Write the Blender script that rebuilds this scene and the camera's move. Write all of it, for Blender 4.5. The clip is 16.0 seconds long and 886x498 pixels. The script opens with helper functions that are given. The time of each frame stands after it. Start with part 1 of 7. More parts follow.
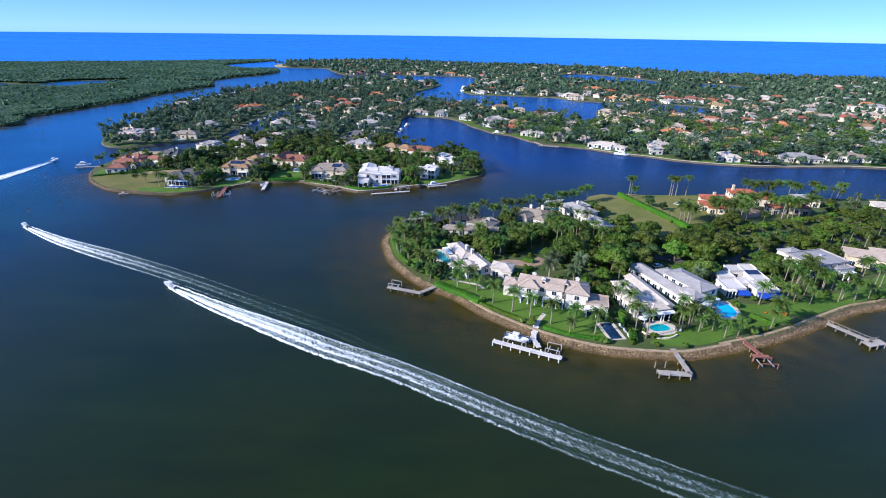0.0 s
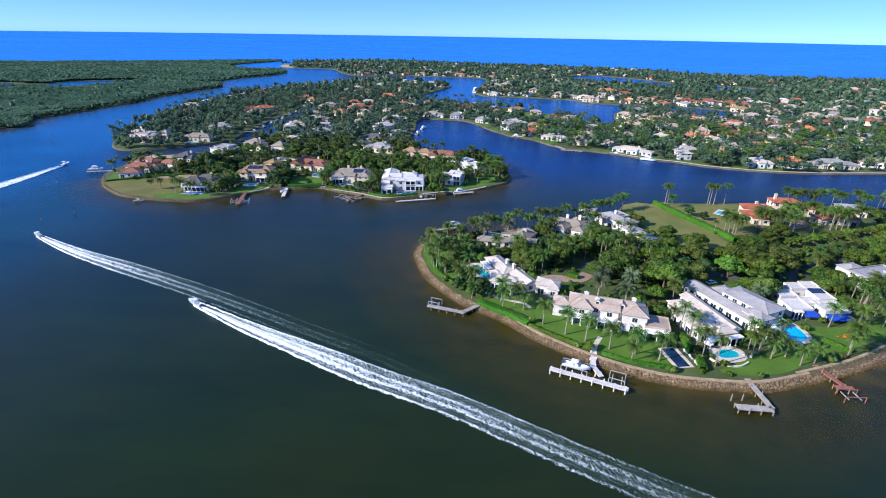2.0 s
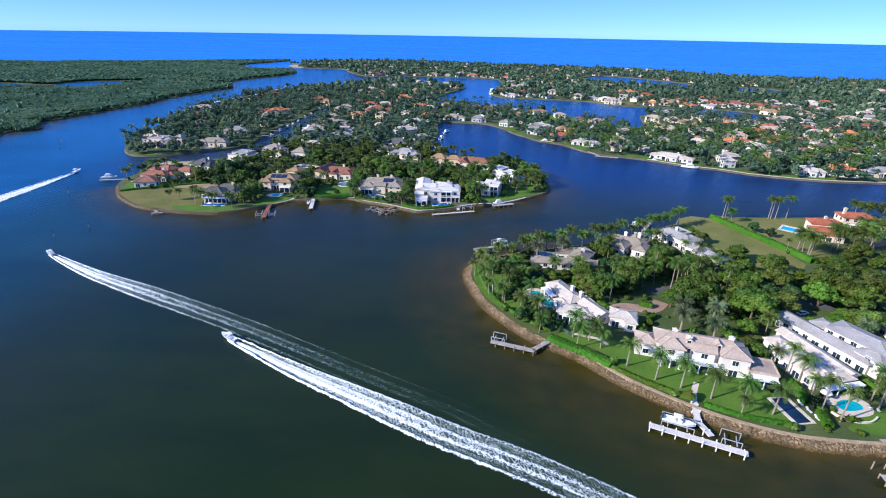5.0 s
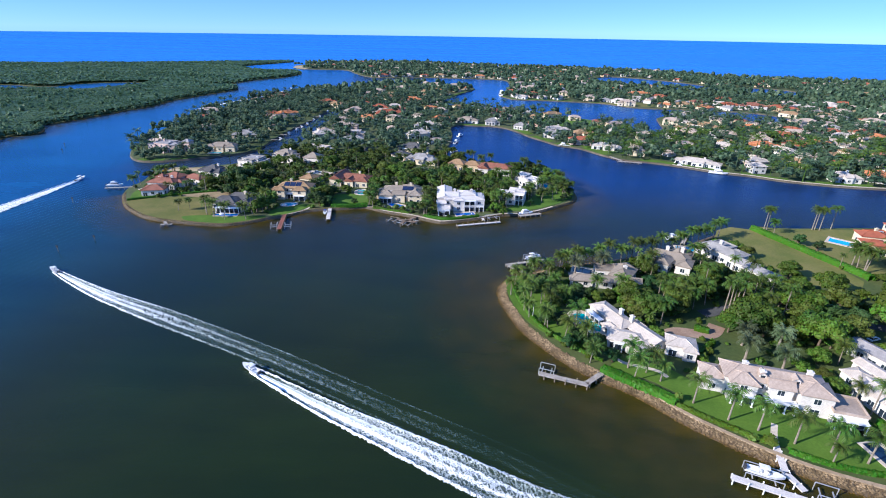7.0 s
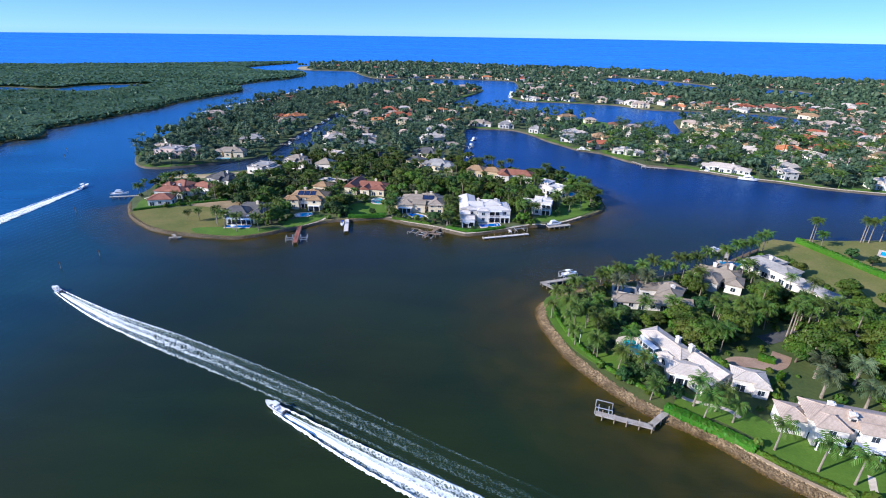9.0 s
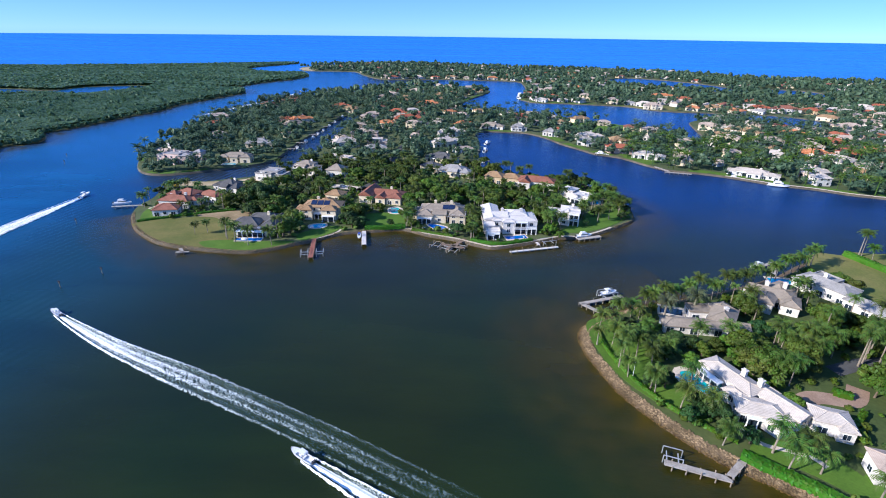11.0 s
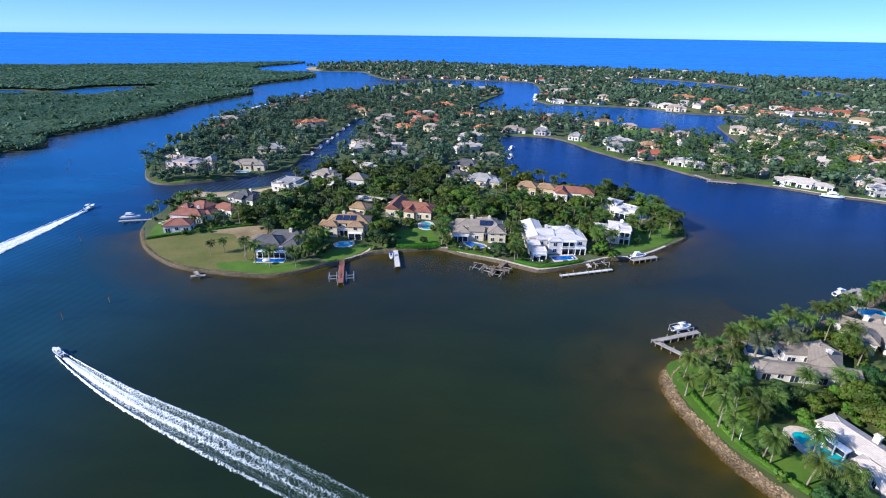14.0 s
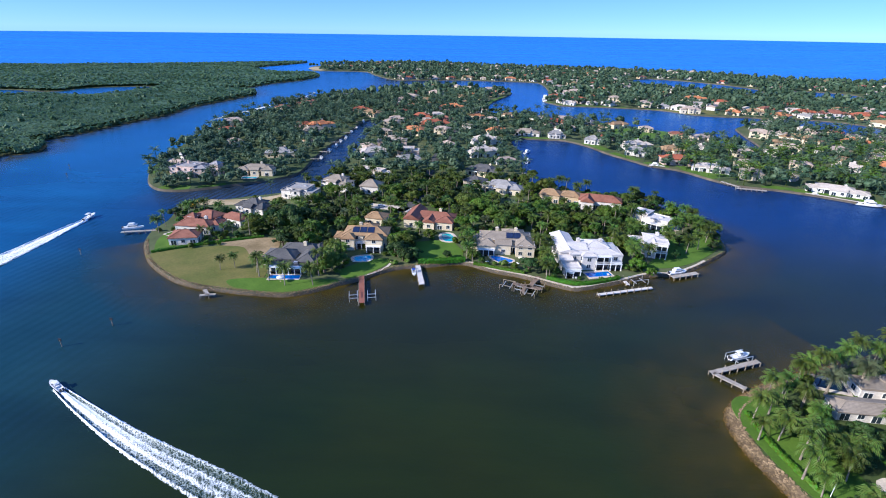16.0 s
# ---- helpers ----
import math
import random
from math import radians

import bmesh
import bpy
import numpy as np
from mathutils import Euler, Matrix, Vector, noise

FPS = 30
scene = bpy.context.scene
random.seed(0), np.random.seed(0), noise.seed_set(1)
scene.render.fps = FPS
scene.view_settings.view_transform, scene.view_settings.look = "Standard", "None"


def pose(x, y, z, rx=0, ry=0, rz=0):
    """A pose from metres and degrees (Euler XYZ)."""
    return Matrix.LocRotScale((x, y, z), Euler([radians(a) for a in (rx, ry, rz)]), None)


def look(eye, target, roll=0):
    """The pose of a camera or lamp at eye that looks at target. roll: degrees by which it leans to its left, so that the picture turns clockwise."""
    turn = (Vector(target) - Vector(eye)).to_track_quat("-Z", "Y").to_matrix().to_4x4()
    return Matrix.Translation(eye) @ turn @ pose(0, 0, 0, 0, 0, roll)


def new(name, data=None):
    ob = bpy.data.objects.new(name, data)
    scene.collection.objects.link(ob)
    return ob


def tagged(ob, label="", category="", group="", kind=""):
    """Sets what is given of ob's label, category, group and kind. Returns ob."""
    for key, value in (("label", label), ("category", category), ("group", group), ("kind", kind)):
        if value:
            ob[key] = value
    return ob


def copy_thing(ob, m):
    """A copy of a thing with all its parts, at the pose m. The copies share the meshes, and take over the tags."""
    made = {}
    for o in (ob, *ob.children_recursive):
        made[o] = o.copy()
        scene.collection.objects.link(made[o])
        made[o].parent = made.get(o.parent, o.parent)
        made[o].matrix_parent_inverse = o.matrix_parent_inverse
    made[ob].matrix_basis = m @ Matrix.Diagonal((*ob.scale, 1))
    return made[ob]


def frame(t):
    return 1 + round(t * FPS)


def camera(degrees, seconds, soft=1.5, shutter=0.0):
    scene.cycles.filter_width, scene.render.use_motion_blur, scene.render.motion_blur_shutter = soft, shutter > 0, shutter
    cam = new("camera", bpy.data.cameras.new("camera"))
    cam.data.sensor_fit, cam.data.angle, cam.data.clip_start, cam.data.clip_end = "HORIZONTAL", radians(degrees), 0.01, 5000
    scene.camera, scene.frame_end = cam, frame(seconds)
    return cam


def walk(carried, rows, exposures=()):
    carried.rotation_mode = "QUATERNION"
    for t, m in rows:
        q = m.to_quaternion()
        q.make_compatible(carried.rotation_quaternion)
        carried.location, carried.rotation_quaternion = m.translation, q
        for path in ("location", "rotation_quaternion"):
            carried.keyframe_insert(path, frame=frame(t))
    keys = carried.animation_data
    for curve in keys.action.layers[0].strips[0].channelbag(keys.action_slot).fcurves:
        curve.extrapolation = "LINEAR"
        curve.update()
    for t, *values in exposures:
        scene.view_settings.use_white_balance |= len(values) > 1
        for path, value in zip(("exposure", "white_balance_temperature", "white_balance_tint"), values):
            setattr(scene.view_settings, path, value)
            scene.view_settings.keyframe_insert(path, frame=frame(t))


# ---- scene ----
# ---------------------------------------------------------------- camera
cam = camera(84.0, 16.0, soft=1.0)
PATH = [
    (0, (-1.29, 1.17, 97.45), (-1.338, 2.998, 96.640), 0.78),
    (1, (-9.89, 7.88, 97.45), (-9.939, 9.711, 96.640), 0.88),
    (2, (-18.01, 14.96, 97.45), (-18.064, 16.791, 96.640), 0.95),
    (3, (-25.73, 22.35, 97.45), (-25.788, 24.175, 96.641), 0.99),
    (4, (-33.11, 29.98, 97.45), (-33.178, 31.806, 96.641), 0.99),
    (5, (-40.23, 37.81, 97.45), (-40.295, 39.634, 96.641), 0.98),
    (6, (-47.12, 45.78, 97.45), (-47.193, 47.611, 96.641), 0.95),
    (7, (-53.85, 53.87, 97.45), (-53.920, 55.697, 96.641), 0.90),
    (8, (-60.44, 62.03, 97.45), (-60.516, 63.857, 96.641), 0.85),
    (9, (-66.94, 70.23, 97.45), (-67.015, 72.060, 96.641), 0.80),
    (10, (-73.37, 78.45, 97.45), (-73.444, 80.281, 96.641), 0.75),
    (11, (-79.75, 86.67, 97.45), (-79.824, 88.500, 96.641), 0.71),
    (12, (-86.09, 94.88, 97.45), (-86.169, 96.704, 96.641), 0.68),
    (13, (-92.41, 103.06, 97.45), (-92.485, 104.883, 96.640), 0.67),
    (14, (-98.69, 111.21, 97.45), (-98.772, 113.034, 96.640), 0.69),
    (15, (-104.94, 119.33, 97.45), (-105.025, 121.158, 96.640), 0.73),
    (16, (-111.15, 127.44, 97.45), (-111.230, 129.262, 96.639), 0.81),
]
walk(cam, [(t, look(eye, target, roll)) for t, eye, target, roll in PATH])

# ---------------------------------------------------------------- light
SUN_UP, SUN_FROM = 28.5, 203.0          # elevation; bearing from +x, anticlockwise
to_sun = Vector((math.cos(radians(SUN_FROM)) * math.cos(radians(SUN_UP)),
                 math.sin(radians(SUN_FROM)) * math.cos(radians(SUN_UP)), math.sin(radians(SUN_UP))))
world = bpy.data.worlds.new("sky")
scene.world = world
world.use_nodes = True
wn = world.node_tree.nodes
sky = wn.new("ShaderNodeTexSky")
sky.sky_type = "NISHITA"
sky.sun_disc = False
sky.sun_elevation = radians(SUN_UP)
sky.sun_rotation = math.atan2(to_sun.x, to_sun.y) % (2 * math.pi)
sky.altitude, sky.air_density, sky.dust_density, sky.ozone_density = 0.0, 0.44, 0.0, 6.5
wn["Background"].inputs["Strength"].default_value = 0.124
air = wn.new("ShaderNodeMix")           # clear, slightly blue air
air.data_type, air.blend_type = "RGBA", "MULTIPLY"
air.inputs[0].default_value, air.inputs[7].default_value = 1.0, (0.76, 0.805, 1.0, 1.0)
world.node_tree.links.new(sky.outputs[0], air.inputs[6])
thin = wn.new("ShaderNodeMix")          # a little even haze over the whole sky
thin.data_type = "RGBA"
thin.inputs[0].default_value, thin.inputs[7].default_value = 0.45, (1.05, 2.5, 5.8, 1.0)
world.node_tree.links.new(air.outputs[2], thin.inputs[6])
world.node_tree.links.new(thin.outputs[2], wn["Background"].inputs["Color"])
sun = new("sun", bpy.data.lights.new("sun", "SUN"))
sun.data.energy, sun.data.angle, sun.data.color = 4.7, radians(0.53), (1.0, 0.917, 0.80)
sun.matrix_world = look(to_sun * 300, (0, 0, 0))
scene.view_settings.exposure = 0.81
scene.view_settings.use_white_balance = True
scene.view_settings.white_balance_temperature, scene.view_settings.white_balance_tint = 5890, 13

# ---------------------------------------------------------------- materials


def node_set(name):
    m = bpy.data.materials.new(name)
    m.use_nodes = True
    nt = m.node_tree
    return m, nt, nt.nodes["Principled BSDF"]


def noise_of(nt, scale, detail=3.0, rough=0.55, stretch=None):
    geo = nt.nodes.new("ShaderNodeNewGeometry")
    n = nt.nodes.new("ShaderNodeTexNoise")
    n.inputs["Scale"].default_value, n.inputs["Detail"].default_value, n.inputs["Roughness"].default_value = scale, detail, rough
    if stretch:
        mp = nt.nodes.new("ShaderNodeMapping")
        mp.inputs["Scale"].default_value = stretch
        nt.links.new(geo.outputs["Position"], mp.inputs["Vector"])
        nt.links.new(mp.outputs["Vector"], n.inputs["Vector"])
    else:
        nt.links.new(geo.outputs["Position"], n.inputs["Vector"])
    return n.outputs["Fac"]


def ramp(nt, source, stops):
    r = nt.nodes.new("ShaderNodeValToRGB")
    while len(r.color_ramp.elements) < len(stops):
        r.color_ramp.elements.new(0.5)
    for e, (p, c) in zip(r.color_ramp.elements, stops):
        e.position = p
        e.color = (*c, 1) if isinstance(c, tuple) else (c, c, c, 1)
    nt.links.new(source, r.inputs["Fac"])
    return r.outputs["Color"]


def mix(nt, fac, a, b, how="MIX"):
    x = nt.nodes.new("ShaderNodeMix")
    x.data_type, x.blend_type = "RGBA", how
    for sock, val in ((x.inputs[0], fac), (x.inputs[6], a), (x.inputs[7], b)):
        if isinstance(val, (int, float)):
            sock.default_value = val
        elif isinstance(val, tuple):
            sock.default_value = (*val, 1)
        else:
            nt.links.new(val, sock)
    return x.outputs[2]


def bumped(nt, bsdf, height, strength, distance):
    b = nt.nodes.new("ShaderNodeBump")
    b.inputs["Strength"].default_value, b.inputs["Distance"].default_value = strength, distance
    nt.links.new(height, b.inputs["Height"])
    nt.links.new(b.outputs["Normal"], bsdf.inputs["Normal"])


def surface(name, dark, light, big=0.15, small=2.0, rough=0.8, bump=0.0, spec=0.3, vary=0.0, metal=0.0, band=None, island=False, tide=0.0):
    """Two colours mixed at two scales, with relief and a change from object to object."""
    m, nt, b = node_set(name)
    c = ramp(nt, noise_of(nt, big, 4.0), [(0.3, dark), (0.7, light)])
    fine = noise_of(nt, small, 5.0, 0.65)
    c = mix(nt, 1.0, c, ramp(nt, fine, [(0.25, 0.72), (0.75, 1.12)]), "MULTIPLY")
    if band:            # courses of tiles or boards: (direction, scale, depth)
        geo = nt.nodes.new("ShaderNodeTexCoord")
        w = nt.nodes.new("ShaderNodeTexWave")
        w.bands_direction, w.inputs["Scale"].default_value = band[0], band[1]
        w.inputs["Distortion"].default_value = 0.6
        nt.links.new(geo.outputs["Object"], w.inputs["Vector"])
        c = mix(nt, 1.0, c, ramp(nt, w.outputs["Fac"], [(0.0, 1 - band[2]), (0.6, 1.05)]), "MULTIPLY")
    if vary or island:
        h = nt.nodes.new("ShaderNodeHueSaturation")
        src = nt.nodes.new("ShaderNodeNewGeometry").outputs["Random Per Island"] if island else nt.nodes.new("ShaderNodeObjectInfo").outputs["Random"]
        mr = nt.nodes.new("ShaderNodeMapRange")
        mr.inputs["To Min"].default_value, mr.inputs["To Max"].default_value = 1 - vary, 1 + vary
        nt.links.new(src, mr.inputs["Value"])
        nt.links.new(mr.outputs["Result"], h.inputs["Value"])
        nt.links.new(c, h.inputs["Color"])
        c = h.outputs["Color"]
    if tide:            # algae and wet below the tide mark
        sep = nt.nodes.new("ShaderNodeSeparateXYZ")
        nt.links.new(nt.nodes.new("ShaderNodeNewGeometry").outputs["Position"], sep.inputs[0])
        mr = nt.nodes.new("ShaderNodeMapRange")
        mr.inputs["From Min"].default_value, mr.inputs["From Max"].default_value = tide * 0.4, tide * 1.6
        nt.links.new(sep.outputs["Z"], mr.inputs["Value"])
        c = mix(nt, mr.outputs["Result"], mix(nt, 1.0, c, (0.42, 0.36, 0.16), "MULTIPLY"), c)
    nt.links.new(c, b.inputs["Base Color"])
    b.inputs["Roughness"].default_value, b.inputs["Metallic"].default_value = rough, metal
    b.inputs["Specular IOR Level"].default_value = spec
    if bump:
        bumped(nt, b, fine, 0.6, bump)
    return m


def foliage(name, dark, light, big=0.08, vary=0.35):
    """Leaves: reflected and let-through light, each tree and each leaf a little different."""
    m, nt, b = node_set(name)
    c = ramp(nt, noise_of(nt, big, 3.0), [(0.32, dark), (0.68, light)])
    for src, lo, hi in ((nt.nodes.new("ShaderNodeObjectInfo").outputs["Random"], 1 - vary, 1 + vary),
                        (nt.nodes.new("ShaderNodeNewGeometry").outputs["Random Per Island"], 0.78, 1.25)):
        mr = nt.nodes.new("ShaderNodeMapRange")
        mr.inputs["To Min"].default_value, mr.inputs["To Max"].default_value = lo, hi
        h = nt.nodes.new("ShaderNodeHueSaturation")
        nt.links.new(src, mr.inputs["Value"])
        nt.links.new(mr.outputs["Result"], h.inputs["Value"])
        if vary:            # some crowns yellower, some bluer
            hue = nt.nodes.new("ShaderNodeMapRange")
            hue.inputs["To Min"].default_value, hue.inputs["To Max"].default_value = 0.474, 0.522
            nt.links.new(src, hue.inputs["Value"])
            nt.links.new(hue.outputs["Result"], h.inputs["Hue"])
        nt.links.new(c, h.inputs["Color"])
        c = h.outputs["Color"]
    nt.links.new(c, b.inputs["Base Color"])
    b.inputs["Roughness"].default_value, b.inputs["Specular IOR Level"].default_value = 0.55, 0.25
    tr = nt.nodes.new("ShaderNodeBsdfTranslucent")
    nt.links.new(c, tr.inputs["Color"])
    ms = nt.nodes.new("ShaderNodeMixShader")
    ms.inputs[0].default_value = 0.34
    nt.links.new(b.outputs[0], ms.inputs[1])
    nt.links.new(tr.outputs[0], ms.inputs[2])
    nt.links.new(ms.outputs[0], nt.nodes["Material Output"].inputs["Surface"])
    return m


def water_material():
    """Tea-brown water in the basin, clearer blue in the channel and the gulf. Bay and gulf blues also hold sky
    reflection as colour.
    """
    m, nt, b = node_set("sea_water")
    geo = nt.nodes.new("ShaderNodeNewGeometry")
    sep = nt.nodes.new("ShaderNodeSeparateXYZ")
    nt.links.new(geo.outputs["Position"], sep.inputs[0])

    def span(out, lo, hi):
        r = nt.nodes.new("ShaderNodeMapRange")
        r.interpolation_type = "SMOOTHSTEP"
        r.inputs["From Min"].default_value, r.inputs["From Max"].default_value = lo, hi
        nt.links.new(out, r.inputs["Value"])
        return r.outputs["Result"]
    silt = noise_of(nt, 0.012, 3.0)
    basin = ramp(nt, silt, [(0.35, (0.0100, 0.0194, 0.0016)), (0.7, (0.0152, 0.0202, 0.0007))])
    # bay and gulf body blues are raised to stand in for reflected sky
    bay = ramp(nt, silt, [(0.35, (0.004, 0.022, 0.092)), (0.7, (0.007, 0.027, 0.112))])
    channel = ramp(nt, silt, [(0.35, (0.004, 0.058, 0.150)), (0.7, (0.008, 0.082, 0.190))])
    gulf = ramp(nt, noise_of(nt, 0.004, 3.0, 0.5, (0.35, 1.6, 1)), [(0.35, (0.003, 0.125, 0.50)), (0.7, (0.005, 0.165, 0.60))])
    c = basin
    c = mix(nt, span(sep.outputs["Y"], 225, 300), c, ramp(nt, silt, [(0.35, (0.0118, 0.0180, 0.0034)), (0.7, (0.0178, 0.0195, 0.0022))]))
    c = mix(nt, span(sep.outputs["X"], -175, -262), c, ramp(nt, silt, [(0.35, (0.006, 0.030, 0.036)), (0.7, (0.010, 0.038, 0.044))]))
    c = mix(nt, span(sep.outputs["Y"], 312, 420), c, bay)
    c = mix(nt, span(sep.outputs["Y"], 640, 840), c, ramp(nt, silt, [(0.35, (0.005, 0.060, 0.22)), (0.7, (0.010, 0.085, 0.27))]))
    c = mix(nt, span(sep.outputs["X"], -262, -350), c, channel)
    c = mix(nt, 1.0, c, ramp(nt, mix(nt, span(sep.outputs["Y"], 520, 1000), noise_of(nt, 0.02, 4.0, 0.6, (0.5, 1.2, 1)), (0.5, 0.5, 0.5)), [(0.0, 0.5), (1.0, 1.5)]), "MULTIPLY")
    canal = mix(nt, 1.0, mix(nt, 1.0, span(sep.outputs["X"], -330, -282), span(sep.outputs["X"], -110, -180), "MULTIPLY"), span(sep.outputs["Y"], 385, 415), "MULTIPLY")
    c = mix(nt, canal, c, ramp(nt, silt, [(0.35, (0.014, 0.024, 0.036)), (0.7, (0.024, 0.033, 0.046))]))
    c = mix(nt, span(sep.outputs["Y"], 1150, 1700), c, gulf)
    c = mix(nt, 1.0, c, ramp(nt, noise_of(nt, 0.03, 4.0, 0.6, (0.5, 1.8, 1)), [(0.3, 0.87), (0.7, 1.13)]), "MULTIPLY")
    # wind-roughened water: the upwelling colour under a wave-bumped gloss, tinted blue to imitate upper-sky reflection
    nt.nodes.remove(b)
    body, gloss = nt.nodes.new("ShaderNodeBsdfDiffuse"), nt.nodes.new("ShaderNodeBsdfGlossy")
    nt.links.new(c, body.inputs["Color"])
    gloss.inputs["Color"].default_value = (0.44, 0.70, 1.0, 1.0)
    gloss.inputs["Roughness"].default_value = 0.16
    waves = mix(nt, 0.4, noise_of(nt, 0.5, 5.0, 0.65, (0.7, 1.5, 1)), noise_of(nt, 0.07, 3.0, 0.5, (0.6, 1.6, 1)))
    # trains of old boat waves running along the channel's side
    turn = nt.nodes.new("ShaderNodeMapping")
    turn.inputs["Rotation"].default_value = (0, 0, radians(12))
    nt.links.new(geo.outputs["Position"], turn.inputs["Vector"])
    train = nt.nodes.new("ShaderNodeTexWave")
    train.bands_direction = "X"
    train.inputs["Scale"].default_value, train.inputs["Distortion"].default_value, train.inputs["Detail"].default_value = 0.075, 3.0, 2.0
    train.inputs["Detail Scale"].default_value = 0.25
    nt.links.new(turn.outputs[0], train.inputs["Vector"])
    zone = mix(nt, 1.0, mix(nt, 1.0, span(sep.outputs["X"], -205, -245), span(sep.outputs["Y"], 520, 400), "MULTIPLY"), ramp(nt, noise_of(nt, 0.016, 2.0), [(0.3, 0.2), (0.6, 1.0)]), "MULTIPLY")
    calm = mix(nt, 1.0, train.outputs["Color"], (0.95, 0.95, 0.95), "MULTIPLY")
    waves = mix(nt, zone, waves, mix(nt, 1.0, waves, calm, "ADD"))
    bumped(nt, gloss, waves, 0.5, 1.1)
    fr = nt.nodes.new("ShaderNodeFresnel")
    fr.inputs["IOR"].default_value = 1.33
    cut = nt.nodes.new("ShaderNodeMapRange")
    cut.inputs["From Max"].default_value, cut.inputs["To Max"].default_value = 0.5, 0.5
    nt.links.new(fr.outputs[0], cut.inputs["Value"])
    ms = nt.nodes.new("ShaderNodeMixShader")
    nt.links.new(cut.outputs["Result"], ms.inputs[0])
    nt.links.new(body.outputs[0], ms.inputs[1])
    nt.links.new(gloss.outputs[0], ms.inputs[2])
    nt.links.new(ms.outputs[0], nt.nodes["Material Output"].inputs["Surface"])
    return m


def shallow_material():
    """Amber shallows over the shelving bank, clearest at the shore."""
    m, nt, b = node_set("amber_shallows")
    uv = nt.nodes.new("ShaderNodeUVMap")
    sep = nt.nodes.new("ShaderNodeSeparateXYZ")
    nt.links.new(uv.outputs[0], sep.inputs[0])
    fac = mix(nt, 1.0, ramp(nt, sep.outputs["Y"], [(0.0, 0.85), (0.07, 0.48), (0.22, 0.30), (0.55, 0.19), (1.0, 0.0)]), ramp(nt, noise_of(nt, 0.08, 4.0), [(0.3, 0.5), (0.7, 1.1)]), "MULTIPLY")
    c = ramp(nt, noise_of(nt, 0.15, 4.0), [(0.3, (0.055, 0.042, 0.006)), (0.7, (0.13, 0.085, 0.014))])
    nt.links.new(c, b.inputs["Base Color"])
    b.inputs["Roughness"].default_value, b.inputs["Specular IOR Level"].default_value = 0.2, 0.2
    tr, ms = nt.nodes.new("ShaderNodeBsdfTransparent"), nt.nodes.new("ShaderNodeMixShader")
    nt.links.new(fac, ms.inputs[0])
    nt.links.new(tr.outputs[0], ms.inputs[1])
    nt.links.new(b.outputs[0], ms.inputs[2])
    nt.links.new(ms.outputs[0], nt.nodes["Material Output"].inputs["Surface"])
    return m


